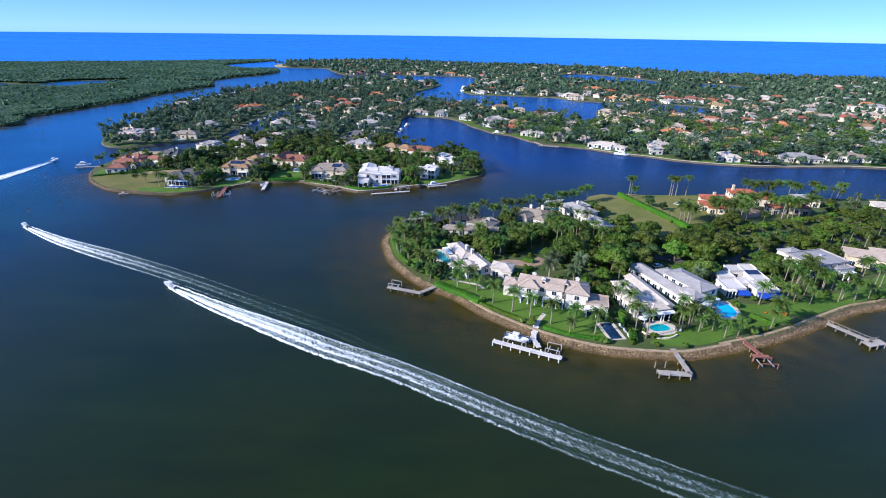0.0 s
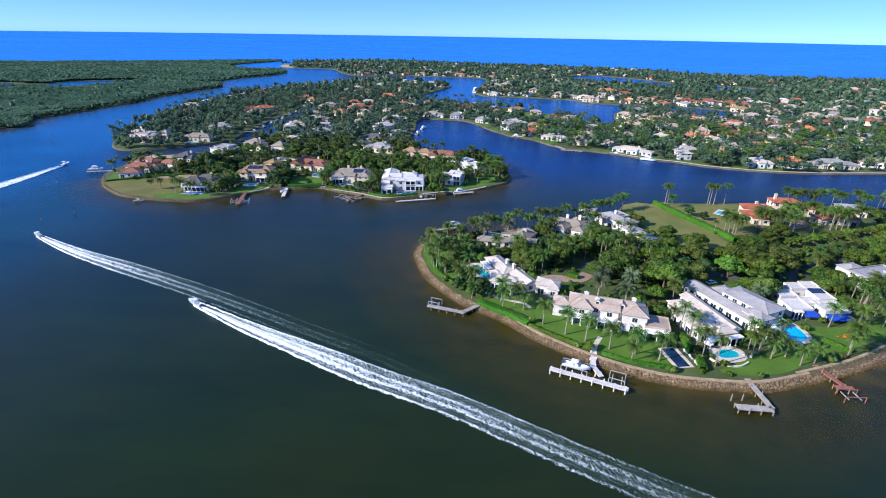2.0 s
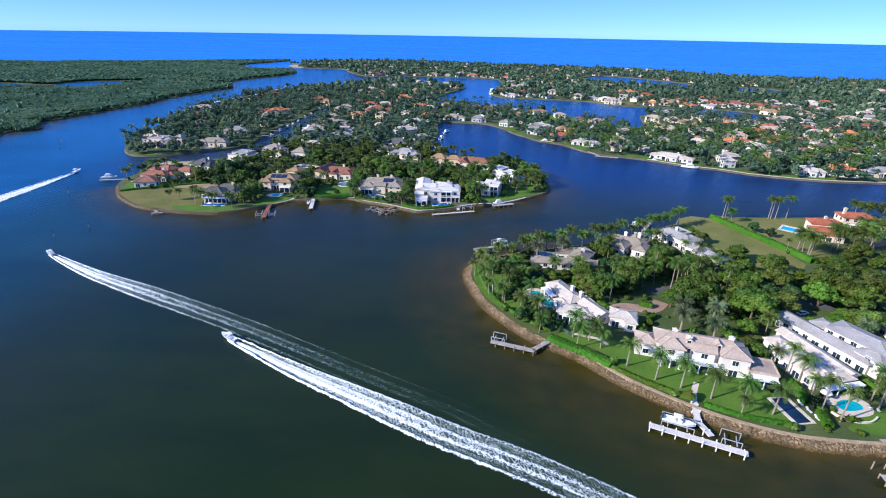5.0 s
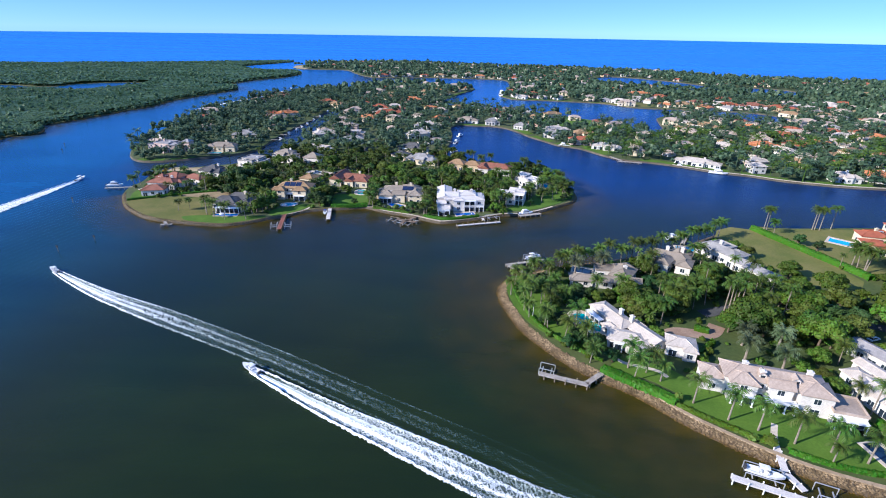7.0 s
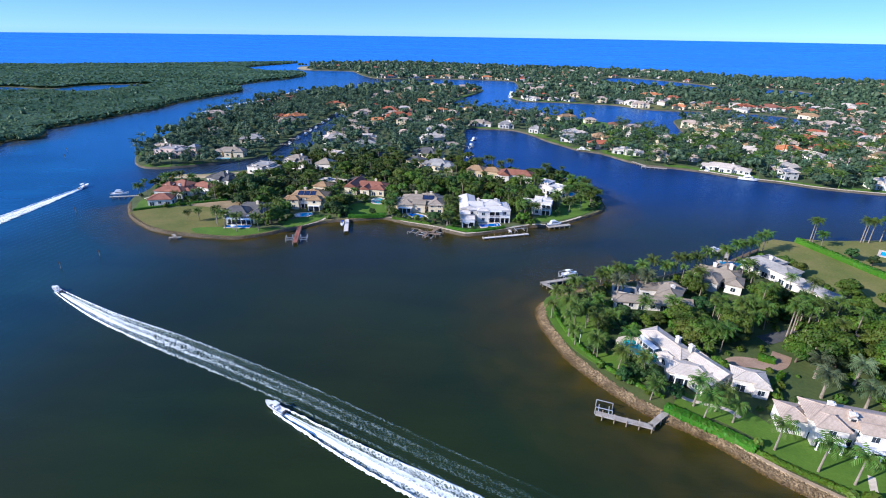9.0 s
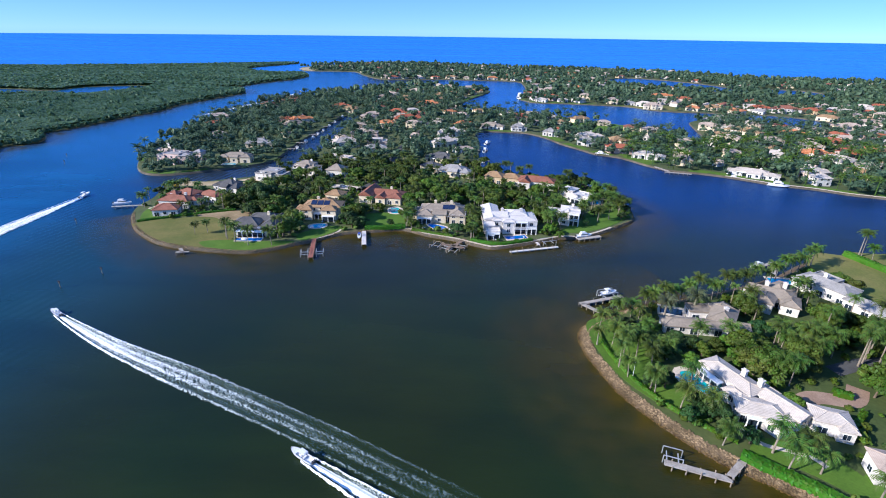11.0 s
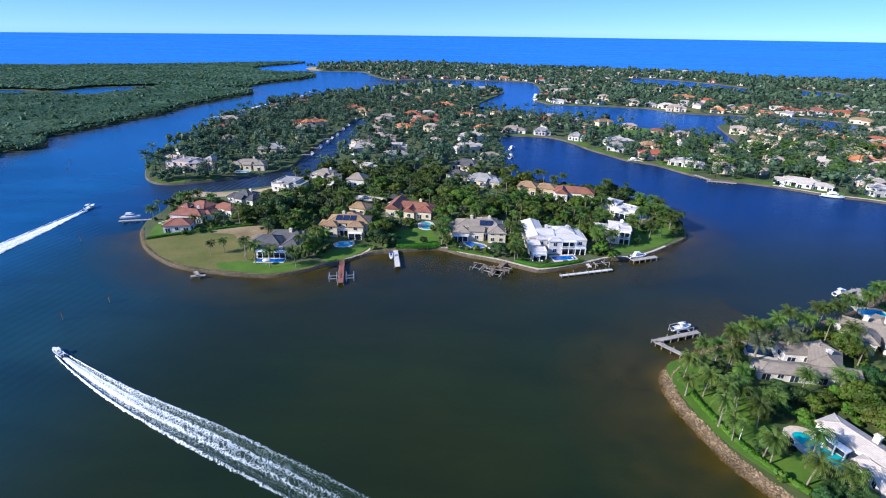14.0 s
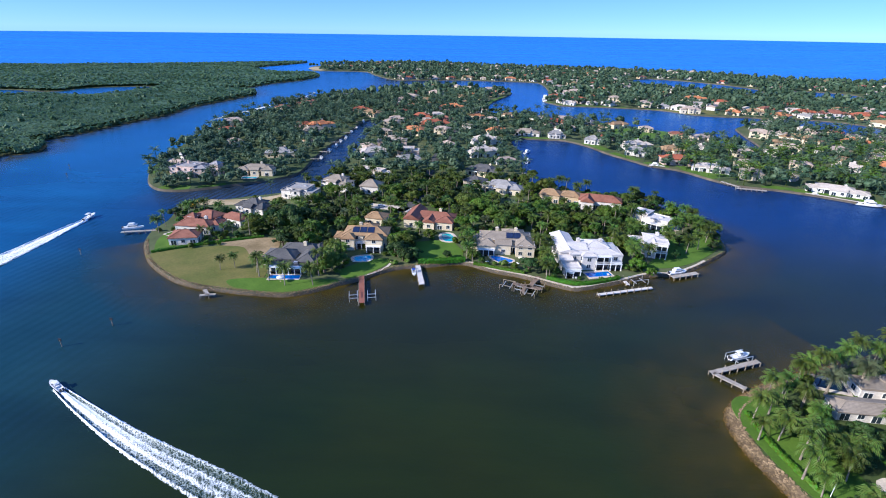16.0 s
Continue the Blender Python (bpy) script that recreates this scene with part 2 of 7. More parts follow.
def foam_material(name, reach, half, solid, life):
    """Foam on a wake: a wash down the middle and a ragged crest on each side, torn into lace as it ages."""
    m, nt, b = node_set(name)
    uv = nt.nodes.new("ShaderNodeUVMap")
    sep = nt.nodes.new("ShaderNodeSeparateXYZ")
    nt.links.new(uv.outputs[0], sep.inputs[0])

    def calc(how, p, q, r=None):
        n = nt.nodes.new("ShaderNodeMath")
        n.operation = how
        for k, v in enumerate((p, q, r)):
            if v is None:
                continue
            if isinstance(v, (int, float)):
                n.inputs[k].default_value = v
            else:
                nt.links.new(v, n.inputs[k])
        return n.outputs[0]

    def grain(scale, detail, rough, twist, stretch=(1, 1)):
        mp = nt.nodes.new("ShaderNodeMapping")
        mp.inputs["Scale"].default_value = (reach * stretch[0], half * stretch[1], 1)
        nt.links.new(uv.outputs[0], mp.inputs["Vector"])
        n = nt.nodes.new("ShaderNodeTexNoise")
        n.inputs["Scale"].default_value, n.inputs["Detail"].default_value = scale, detail
        n.inputs["Roughness"].default_value, n.inputs["Distortion"].default_value = rough, twist
        nt.links.new(mp.outputs[0], n.inputs["Vector"])
        return n.outputs["Fac"], mp
    age = calc("MULTIPLY", sep.outputs["X"], reach / life)
    jag = calc("MULTIPLY", calc("SUBTRACT", grain(0.7, 4.0, 0.65, 0.3, (1.0, 0.4))[0], 0.5), 0.34)
    side = calc("ADD", calc("ABSOLUTE", sep.outputs["Y"], None), jag)
    wash = calc("MULTIPLY", ramp(nt, side, [(0.0, 0.78), (0.12, 0.86), (0.26, 1.0), (0.36, 0.92), (0.46, 0.45), (0.54, 0.0)]), ramp(nt, age, [(0.0, 1.2), (0.08, 1.06), (0.25, 0.80), (0.5, 0.58), (0.8, 0.44), (1.0, 0.34)]))
    crest = calc("MULTIPLY", ramp(nt, side, [(0.60, 0.0), (0.74, 0.55), (0.84, 0.95), (0.92, 1.0), (0.98, 0.8), (1.0, 0.0)]), ramp(nt, age, [(0.0, 1.2), (0.1, 1.02), (0.25, 0.80), (0.5, 0.58), (0.8, 0.42), (1.0, 0.26)]))
    between = calc("MULTIPLY", ramp(nt, side, [(0.86, 1.0), (0.94, 0.0)]), ramp(nt, age, [(0.0, 0.3), (0.05, 0.58), (0.15, 0.66), (0.3, 0.52), (0.5, 0.38), (0.8, 0.22), (1.0, 0.15)]))
    dens = calc("MAXIMUM", calc("MAXIMUM", wash, crest), between)
    if solid:
        dens = calc("MAXIMUM", dens, calc("MULTIPLY", ramp(nt, side, [(0.84, 1.0), (0.96, 0.0)]), solid))
    dens = calc("MULTIPLY", dens, ramp(nt, sep.outputs["X"], [(0.8, 1.0), (1.0, 0.2)]))
    strand, _ = grain(1.3, 3.0, 0.6, 0.25, (0.07, 1.1))          # long strands drawn out behind the boat
    fine = calc("MULTIPLY_ADD", grain(1.7, 5.0, 0.75, 0.9, (1.0, 0.9))[0], 0.62, calc("MULTIPLY", strand, 0.40))
    curl, mp = grain(0.45, 2.0, 0.5, 0.0)
    warp = nt.nodes.new("ShaderNodeVectorMath")
    warp.operation = "MULTIPLY_ADD"
    nt.links.new(curl, warp.inputs[0])
    warp.inputs[1].default_value = (4.5, -3.6, 0)
    nt.links.new(mp.outputs[0], warp.inputs[2])
    cell = nt.nodes.new("ShaderNodeTexVoronoi")
    cell.feature, cell.inputs["Scale"].default_value = "DISTANCE_TO_EDGE", 1.15
    nt.links.new(warp.outputs[0], cell.inputs["Vector"])
    lace = ramp(nt, cell.outputs["Distance"], [(0.0, 1.0), (0.07, 0.75), (0.2, 0.0)])
    torn = calc("MULTIPLY_ADD", fine, 1.0, calc("MULTIPLY_ADD", lace, 0.24, -0.08))
    fac = nt.nodes.new("ShaderNodeMapRange")
    fac.inputs["From Min"].default_value, fac.inputs["From Max"].default_value = 0.93, 1.40
    nt.links.new(calc("ADD", dens, torn), fac.inputs["Value"])
    foam = mix(nt, ramp(nt, dens, [(0.3, 0.0), (0.75, 1.0)]), (0.34, 0.46, 0.40), (0.84, 0.86, 0.88))
    nt.links.new(mix(nt, fac.outputs["Result"], (0.045, 0.12, 0.10), foam), b.inputs["Base Color"])
    b.inputs["Roughness"].default_value = 0.7
    top = calc("MAXIMUM", fac.outputs["Result"], calc("MULTIPLY", calc("MULTIPLY", dens, dens), 0.42))
    tr, ms = nt.nodes.new("ShaderNodeBsdfTransparent"), nt.nodes.new("ShaderNodeMixShader")
    nt.links.new(top, ms.inputs[0])
    nt.links.new(tr.outputs[0], ms.inputs[1])
    nt.links.new(b.outputs[0], ms.inputs[2])
    nt.links.new(ms.outputs[0], nt.nodes["Material Output"].inputs["Surface"])
    return m


WATER = water_material()
SHALLOW = shallow_material()
GROUND = surface("garden_ground", (0.040, 0.070, 0.017), (0.090, 0.112, 0.032), 0.05, 0.8, 0.95, 0.05)
FAR_GROUND = surface("planted_ground", (0.040, 0.072, 0.020), (0.115, 0.130, 0.055), 0.02, 0.3, 0.95)
LAWN = surface("mown_lawn", (0.058, 0.128, 0.010), (0.095, 0.180, 0.018), 0.12, 1.5, 0.95, 0.03)
LAWN_DRY = surface("worn_lawn", (0.108, 0.132, 0.024), (0.200, 0.176, 0.054), 0.06, 1.2, 0.95, 0.03)
FIELD = surface("dry_lawn", (0.085, 0.108, 0.018), (0.185, 0.158, 0.046), 0.06, 1.2, 0.95, 0.03)
EARTH = surface("bare_earth", (0.20, 0.145, 0.07), (0.36, 0.27, 0.155), 0.12, 1.2, 0.95, 0.03)
SAND = surface("bare_sand", (0.33, 0.25, 0.13), (0.50, 0.40, 0.25), 0.1, 1.2, 0.95, 0.03)
ROCK = surface("limestone_rock", (0.11, 0.076, 0.036), (0.31, 0.22, 0.124), 0.25, 1.8, 0.95, 0.15, vary=0.4, island=True, tide=0.45)
SEAWALL = surface("weathered_seawall", (0.05, 0.045, 0.033), (0.14, 0.115, 0.085), 0.1, 1.2, 0.95, 0.1)
BANK = surface("stony_bank", (0.075, 0.05, 0.026), (0.17, 0.12, 0.07), 0.3, 1.4, 0.95, 0.3)
SHOAL = surface("wet_bank", (0.05, 0.045, 0.012), (0.12, 0.09, 0.03), 0.15, 1.0, 0.7, 0.1)
CAP = surface("seawall_concrete", (0.27, 0.19, 0.11), (0.46, 0.345, 0.225), 0.35, 2.4, 0.9, 0.05)
PAVING = surface("pale_paving", (0.50, 0.42, 0.33), (0.66, 0.57, 0.46), 0.3, 1.5, 0.85, 0.02)
DRIVE = surface("brick_drive", (0.26, 0.17, 0.12), (0.36, 0.25, 0.18), 0.2, 2.5, 0.9, 0.02)
ASPHALT = surface("asphalt", (0.06, 0.06, 0.06), (0.10, 0.10, 0.10), 0.2, 3.0, 0.9)
WHITE = surface("white_stucco", (0.62, 0.575, 0.515), (0.71, 0.67, 0.615), 0.3, 2.0, 0.8, 0.01)
CREAM = surface("cream_stucco", (0.62, 0.52, 0.36), (0.72, 0.63, 0.47), 0.3, 2.0, 0.8, 0.01)
PINK = surface("rose_stucco", (0.55, 0.40, 0.34), (0.66, 0.50, 0.43), 0.3, 2.0, 0.8, 0.01)
TAN = surface("tan_stucco", (0.45, 0.34, 0.21), (0.56, 0.44, 0.29), 0.3, 2.0, 0.8, 0.01)
TILE = ("Z", 2.2, 0.22)
R_BRIGHT = surface("bright_white_roof", (0.53, 0.495, 0.465), (0.65, 0.61, 0.575), 0.25, 1.6, 0.7, 0.02, band=("Z", 2.2, 0.06))
R_WHITE = surface("white_roof_tile", (0.47, 0.405, 0.34), (0.61, 0.54, 0.465), 0.35, 2.2, 0.75, 0.04, band=TILE)
R_DRAB = surface("drab_roof_tile", (0.235, 0.195, 0.15), (0.34, 0.285, 0.225), 0.25, 1.6, 0.8, 0.03, band=TILE)
R_TAUPE = surface("taupe_roof_tile", (0.38, 0.295, 0.235), (0.50, 0.40, 0.325), 0.25, 1.6, 0.8, 0.03, band=TILE)
R_PALEGREY = surface("pale_grey_roof_tile", (0.28, 0.262, 0.258), (0.39, 0.37, 0.365), 0.25, 1.6, 0.8, 0.03, band=TILE)
R_GREY = surface("grey_roof_tile", (0.24, 0.23, 0.22), (0.36, 0.345, 0.33), 0.25, 1.6, 0.8, 0.03, band=TILE)
R_SLATE = surface("slate_roof", (0.07, 0.07, 0.075), (0.13, 0.125, 0.12), 0.25, 1.6, 0.7, 0.03, band=TILE)
R_RED = surface("red_clay_tile", (0.31, 0.085, 0.045), (0.43, 0.138, 0.072), 0.25, 1.6, 0.8, 0.03, band=TILE)
R_ORANGE = surface("orange_clay_tile", (0.46, 0.16, 0.065), (0.58, 0.24, 0.105), 0.25, 1.6, 0.8, 0.03, band=TILE)
R_BROWN = surface("brown_clay_tile", (0.21, 0.080, 0.050), (0.32, 0.135, 0.09), 0.25, 1.6, 0.8, 0.03, band=TILE)
R_GOLD = surface("golden_shingle", (0.27, 0.165, 0.085), (0.38, 0.25, 0.135), 0.25, 1.6, 0.8, 0.03, band=TILE)
TRIM = surface("white_paint", (0.74, 0.74, 0.73), (0.82, 0.82, 0.80), 0.5, 3.0, 0.5)
GLASS = surface("dark_window_glass", (0.015, 0.025, 0.04), (0.03, 0.045, 0.06), 0.3, 1.0, 0.08, spec=0.6)
SOLAR = surface("solar_panel", (0.010, 0.018, 0.05), (0.02, 0.03, 0.08), 0.3, 1.0, 0.12, spec=0.6)
DOCKWOOD = surface("weathered_dock_planks", (0.30, 0.26, 0.22), (0.46, 0.42, 0.37), 0.5, 3.0, 0.9, 0.02, band=("X", 1.6, 0.2))
BROWNWOOD = surface("brown_dock_planks", (0.15, 0.10, 0.07), (0.27, 0.20, 0.15), 0.5, 3.0, 0.9, 0.02)
REDWOOD = surface("reddish_dock_planks", (0.24, 0.08, 0.055), (0.34, 0.14, 0.10), 0.5, 3.0, 0.9, 0.02, band=("X", 1.6, 0.2))
WHITEDOCK = surface("white_dock_planks", (0.56, 0.51, 0.47), (0.70, 0.65, 0.61), 0.5, 3.0, 0.8, 0.02, band=("X", 1.6, 0.12))
PILE = surface("piling_timber", (0.20, 0.16, 0.12), (0.34, 0.28, 0.22), 0.5, 3.0, 0.9)
GEL = surface("white_gelcoat", (0.76, 0.76, 0.76), (0.82, 0.82, 0.82), 0.5, 3.0, 0.25, spec=0.5)
NAVY = surface("blue_canvas", (0.01, 0.05, 0.32), (0.02, 0.08, 0.45), 0.5, 3.0, 0.8)
ALU = surface("aluminium_frame", (0.55, 0.55, 0.56), (0.68, 0.68, 0.69), 0.5, 3.0, 0.4, metal=0.6)
ENGINE = surface("dark_engine_cowl", (0.03, 0.03, 0.035), (0.06, 0.06, 0.065), 0.5, 3.0, 0.35)
POOL = surface("pool_water", (0.0, 0.30, 0.36), (0.02, 0.42, 0.46), 0.15, 1.0, 0.08, 0.02, 0.5)
POOL_BLUE = surface("blue_pool_water", (0.0, 0.10, 0.45), (0.01, 0.16, 0.55), 0.15, 1.0, 0.08, 0.02, 0.5)
POOL_SKY = surface("bright_pool_water", (0.0, 0.36, 0.62), (0.02, 0.48, 0.72), 0.15, 1.0, 0.08, 0.02, 0.5)
POOL_DARK = surface("dark_pool_water", (0.006, 0.02, 0.05), (0.01, 0.03, 0.07), 0.15, 1.0, 0.06, 0.02, 0.5)
BARK = surface("tree_bark", (0.09, 0.065, 0.045), (0.18, 0.14, 0.10), 0.8, 4.0, 0.95, 0.02)
PALMBARK = surface("palm_trunk", (0.20, 0.165, 0.125), (0.33, 0.28, 0.225), 0.8, 4.0, 0.9, 0.01, band=("Z", 3.0, 0.2))
LEAF = foliage("broad_leaves", (0.034, 0.076, 0.010), (0.106, 0.166, 0.018))
LEAF_DARK = foliage("dark_leaves", (0.020, 0.054, 0.015), (0.058, 0.106, 0.026))
LEAF_LIGHT = foliage("light_leaves", (0.070, 0.140, 0.012), (0.11, 0.19, 0.022))
LEAF_OLIVE = foliage("olive_leaves", (0.056, 0.094, 0.013), (0.124, 0.162, 0.026))
FROND = foliage("palm_fronds", (0.046, 0.096, 0.014), (0.115, 0.172, 0.028))
FROND_GREY = foliage("date_palm_fronds", (0.075, 0.110, 0.045), (0.130, 0.165, 0.080))
HEDGE = foliage("hedge_leaves", (0.050, 0.14, 0.008), (0.085, 0.20, 0.014), vary=0.15)
# mangrove and far tree greens are lifted and cooled to imitate distance haze
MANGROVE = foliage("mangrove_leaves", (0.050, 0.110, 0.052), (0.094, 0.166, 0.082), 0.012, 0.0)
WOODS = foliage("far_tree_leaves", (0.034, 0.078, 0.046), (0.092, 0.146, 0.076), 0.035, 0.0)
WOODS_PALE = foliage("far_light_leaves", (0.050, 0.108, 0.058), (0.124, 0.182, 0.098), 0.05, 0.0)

# ---------------------------------------------------------------- mesh helpers
rng = np.random.default_rng(7)


def fast_mesh(name, verts, faces, mat, smooth=False):
    """A mesh from an array of corners and an array of three- or four-cornered faces."""
    me = bpy.data.meshes.new(name)
    verts, faces = np.asarray(verts, float), np.asarray(faces, int)
    n, k = faces.shape
    me.vertices.add(len(verts))
    me.vertices.foreach_set("co", verts.ravel())
    me.loops.add(n * k)
    me.loops.foreach_set("vertex_index", faces.ravel())
    me.polygons.add(n)
    me.polygons.foreach_set("loop_start", np.arange(0, n * k, k))
    me.polygons.foreach_set("loop_total", np.full(n, k))
    me.polygons.foreach_set("use_smooth", np.full(n, smooth))
    me.materials.append(mat)
    me.update(calc_edges=True)
    return me


def plain_mesh(name, geo, mat):
    me = bpy.data.meshes.new(name)
    me.from_pydata([tuple(v) for v in geo[0]], [], geo[1])
    me.materials.append(mat)
    me.update()
    return me


def join(*geos):
    verts, faces = [], []
    for v, f in geos:
        k = len(verts)
        verts += [tuple(p) for p in v]
        faces += [[i + k for i in q] for q in f]
    return verts, faces


def moved(geo, m):
    return [tuple(m @ Vector(p)) for p in geo[0]], geo[1]


def box(x0, x1, y0, y1, z0, z1):
    v = [(x, y, z) for z in (z0, z1) for x, y in ((x0, y0), (x1, y0), (x1, y1), (x0, y1))]
    return v, [[3, 2, 1, 0], [4, 5, 6, 7], [0, 1, 5, 4], [1, 2, 6, 5], [2, 3, 7, 6], [3, 0, 4, 7]]


def tube(pts, radii, sides=7):
    """A tapered round bar through points."""
    pts = [Vector(p) for p in pts]
    v, f = [], []
    for i, (p, r) in enumerate(zip(pts, radii)):
        way = (pts[min(i + 1, len(pts) - 1)] - pts[max(i - 1, 0)]).normalized()
        a = way.orthogonal().normalized()
        b = way.cross(a)
        v += [tuple(p + r * (math.cos(u) * a + math.sin(u) * b)) for u in (2 * math.pi * k / sides for k in range(sides))]
    for i in range(len(pts) - 1):
        for k in range(sides):
            f.append([i * sides + k, i * sides + (k + 1) % sides, (i + 1) * sides + (k + 1) % sides, (i + 1) * sides + k])
    f.append(list(range(sides))[::-1])
    f.append([(len(pts) - 1) * sides + k for k in range(sides)])
    return v, f


def part(name, me, parent, label="", at=None):
    ob = new(name, me)
    ob.parent = parent
    if at is not None:
        ob.matrix_basis = at
    return tagged(ob, label)


def thing(name, label, category, at, group=""):
    ob = new(name)
    ob.matrix_basis = at
    return tagged(ob, label, category, group)


def curve_round(pts, steps=4, closed=True):
    """A smooth line through corner points."""
    p = np.array(pts, float)
    n = len(p)
    out = []
    for i in range(n if closed else n - 1):
        a, b, c, d = (p[(i + k) % n] if closed else p[min(max(i + k, 0), n - 1)] for k in (-1, 0, 1, 2))
        for u in np.arange(steps) / steps:
            out.append(0.5 * (2 * b + (c - a) * u + (2 * a - 5 * b + 4 * c - d) * u * u + (3 * b - a - 3 * c + d) * u ** 3))
    if not closed:
        out.append(p[-1])
    return np.array(out)


def area(p):
    return 0.5 * np.sum(p[:, 0] * np.roll(p[:, 1], -1) - np.roll(p[:, 0], -1) * p[:, 1])


def inward(p, d, closed=True):
    """The line moved d to its left (inward, if it runs anticlockwise)."""
    nxt, prv = np.roll(p, -1, 0), np.roll(p, 1, 0)
    if not closed:
        nxt[-1], prv[0] = p[-1], p[0]
    t = nxt - prv
    t /= np.maximum(np.linalg.norm(t, axis=1), 1e-6)[:, None]
    return p + d * np.stack([-t[:, 1], t[:, 0]], 1)


def inside(p, pts):
    """Which of the points lie within the outline p."""
    x, y = pts[:, 0], pts[:, 1]
    hit = np.zeros(len(pts), bool)
    q = np.roll(p, -1, 0)
    for (x0, y0), (x1, y1) in zip(p, q):
        if y0 != y1:
            hit ^= ((y0 > y) != (y1 > y)) & (x < (x1 - x0) * (y - y0) / (y1 - y0) + x0)
    return hit


def land(name, outline, slope, top, mat, bank, label, category="land", holes=()):
    """A raised sheet of ground with a sloping bank down into the water, and with ponds let into it."""
    p = outline if area(outline) > 0 else outline[::-1]
    rings = [p] + [h[::-1] if area(h) > 0 else h for h in holes]
    inner = [inward(r, slope) for r in rings]
    base = new(name, None)
    tagged(base, label, category, kind="structure")
    loops = [[Vector((x, y, 0)) for x, y in r] for r in inner]
    from mathutils.geometry import tessellate_polygon
    tris = tessellate_polygon(loops)
    flat = [(v.x, v.y, top) for lp in loops for v in lp]
    faces = []
    for a, b, c in tris:
        u, w = Vector(flat[b]) - Vector(flat[a]), Vector(flat[c]) - Vector(flat[a])
        faces.append([a, b, c] if u.cross(w).z > 0 else [a, c, b])
    part("ground_sheet", plain_mesh("ground_sheet", (flat, faces), mat), base)
    v, f = [], []
    for r, q in zip(rings, inner):
        far = inward(r, -slope * 1.2)
        n, k = len(r), len(v)
        v += [(*a, top) for a in q] + [(*a, 0.02) for a in r] + [(*a, -1.2) for a in far]
        for i in range(n):
            j = (i + 1) % n
            f.append([k + i, k + n + i, k + n + j, k + j])
            f.append([k + n + i, k + 2 * n + i, k + 2 * n + j, k + n + j])
    part("bank", plain_mesh("bank", (v, f), bank), base)
    return base, inner[0]


def sheet(name, outline, z, mat, label, category, thick=0.05, steps=4):
    """A thin laid sheet (lawn, terrace) with real edges."""
    p = curve_round(outline, steps) if steps > 1 else np.array(outline, float)
    if area(p) < 0:
        p = p[::-1]
    n = len(p)
    v = [(x, y, z) for x, y in p] + [(x, y, z - thick - 0.1) for x, y in p]
    f = [list(range(n))] + [[(i + 1) % n, i, n + i, n + (i + 1) % n] for i in range(n)]
    ob = new(name, plain_mesh(name, (v, f), mat))
    return tagged(ob, label, category, kind="structure"), p


# ---------------------------------------------------------------- plan of the shores
NEAR = [(420, 290), (330, 255), (260, 218), (200, 186), (168, 173), (155, 169), (141, 162), (118, 150), (104, 144.5), (91, 140), (76, 135.8), (61, 135.8),
        (46, 138), (28.5, 145.5), (10.5, 158.5), (-1, 171), (-16, 182), (-30, 201), (-35.5, 216), (-38, 228), (-36.2, 239), (-27, 247.5), (-14, 255),
        (2, 261), (18, 267), (36, 275), (59, 287), (80, 302), (104, 313), (142, 318), (184, 321), (233, 318), (280, 318), (420, 330)]
ISLE_SOUTH = [(-268, 343), (-262, 333), (-252, 320), (-238, 308), (-224, 300), (-206, 296), (-182, 294), (-170, 299), (-162, 305), (-154, 310),
              (-141, 321), (-126, 325), (-111, 329), (-98, 322), (-84, 317), (-69, 309), (-62, 308), (-43, 316), (-29, 323), (-19, 324),
              (-7, 331), (5, 341), (16, 351), (20, 360), (21, 370), (19, 386), (14, 399), (10, 412), (2, 430), (-10, 439), (-27, 443), (-44, 448),
              (-60, 454), (-68, 476), (-66, 522), (-65, 563), (-68, 600)]
BAY_EAST = [(-59, 618), (-37, 615), (-16, 612), (1, 589), (12, 560), (23, 541), (35, 520), (53, 508), (67, 483), (80, 468), (99, 461), (115, 453),
            (130, 442), (143, 433), (164, 424), (183, 412), (223, 400), (268, 398), (318, 402), (380, 400), (620, 420)]
GULF = [(1250, 1180), (813, 1321), (687, 1349), (589, 1401), (505, 1514), (383, 1581), (242, 1632), (86, 1663), (-78, 1695), (-255, 1784), (-427, 1737),
        (-539, 1577), (-520, 1470), (-493, 1418), (-435, 1413), (-364, 1405), (-326, 1318), (-277, 1224), (-239, 1206), (-147, 1227), (-51, 1220), (18, 1208)]
LAKE = [(36, 1165), (27, 995), (3, 918), (17, 870), (27, 860), (89, 852), (153, 835), (181, 800), (217, 787), (259, 778), (199, 712), (184, 686),
        (160, 585), (148, 596), (130, 622), (112, 660), (80, 692), (40, 726), (10, 744), (-37, 758), (-80, 785), (-81, 856), (-40, 984), (-41, 1025),
        (-79, 1045), (-143, 1090), (-214, 1082)]
RIVER = [(-257, 985), (-301, 942), (-338, 879), (-366, 814), (-371, 729), (-378, 668), (-371, 604), (-363, 549), (-351, 502), (-345, 476), (-332, 450),
         (-320, 433), (-308, 424), (-294, 423), (-279, 430), (-264, 440), (-246, 453), (-233, 468)]
CANAL = [(-232, 488), (-234, 524), (-234, 556), (-233, 593), (-230, 636), (-230, 680), (-222, 712), (-206, 716), (-211, 680), (-212, 638), (-209, 583),
         (-207, 527), (-206, 490), (-209, 463), (-217, 442), (-228, 425), (-246, 415), (-258, 408), (-278, 398), (-277, 388), (-272, 370), (-272, 356)]
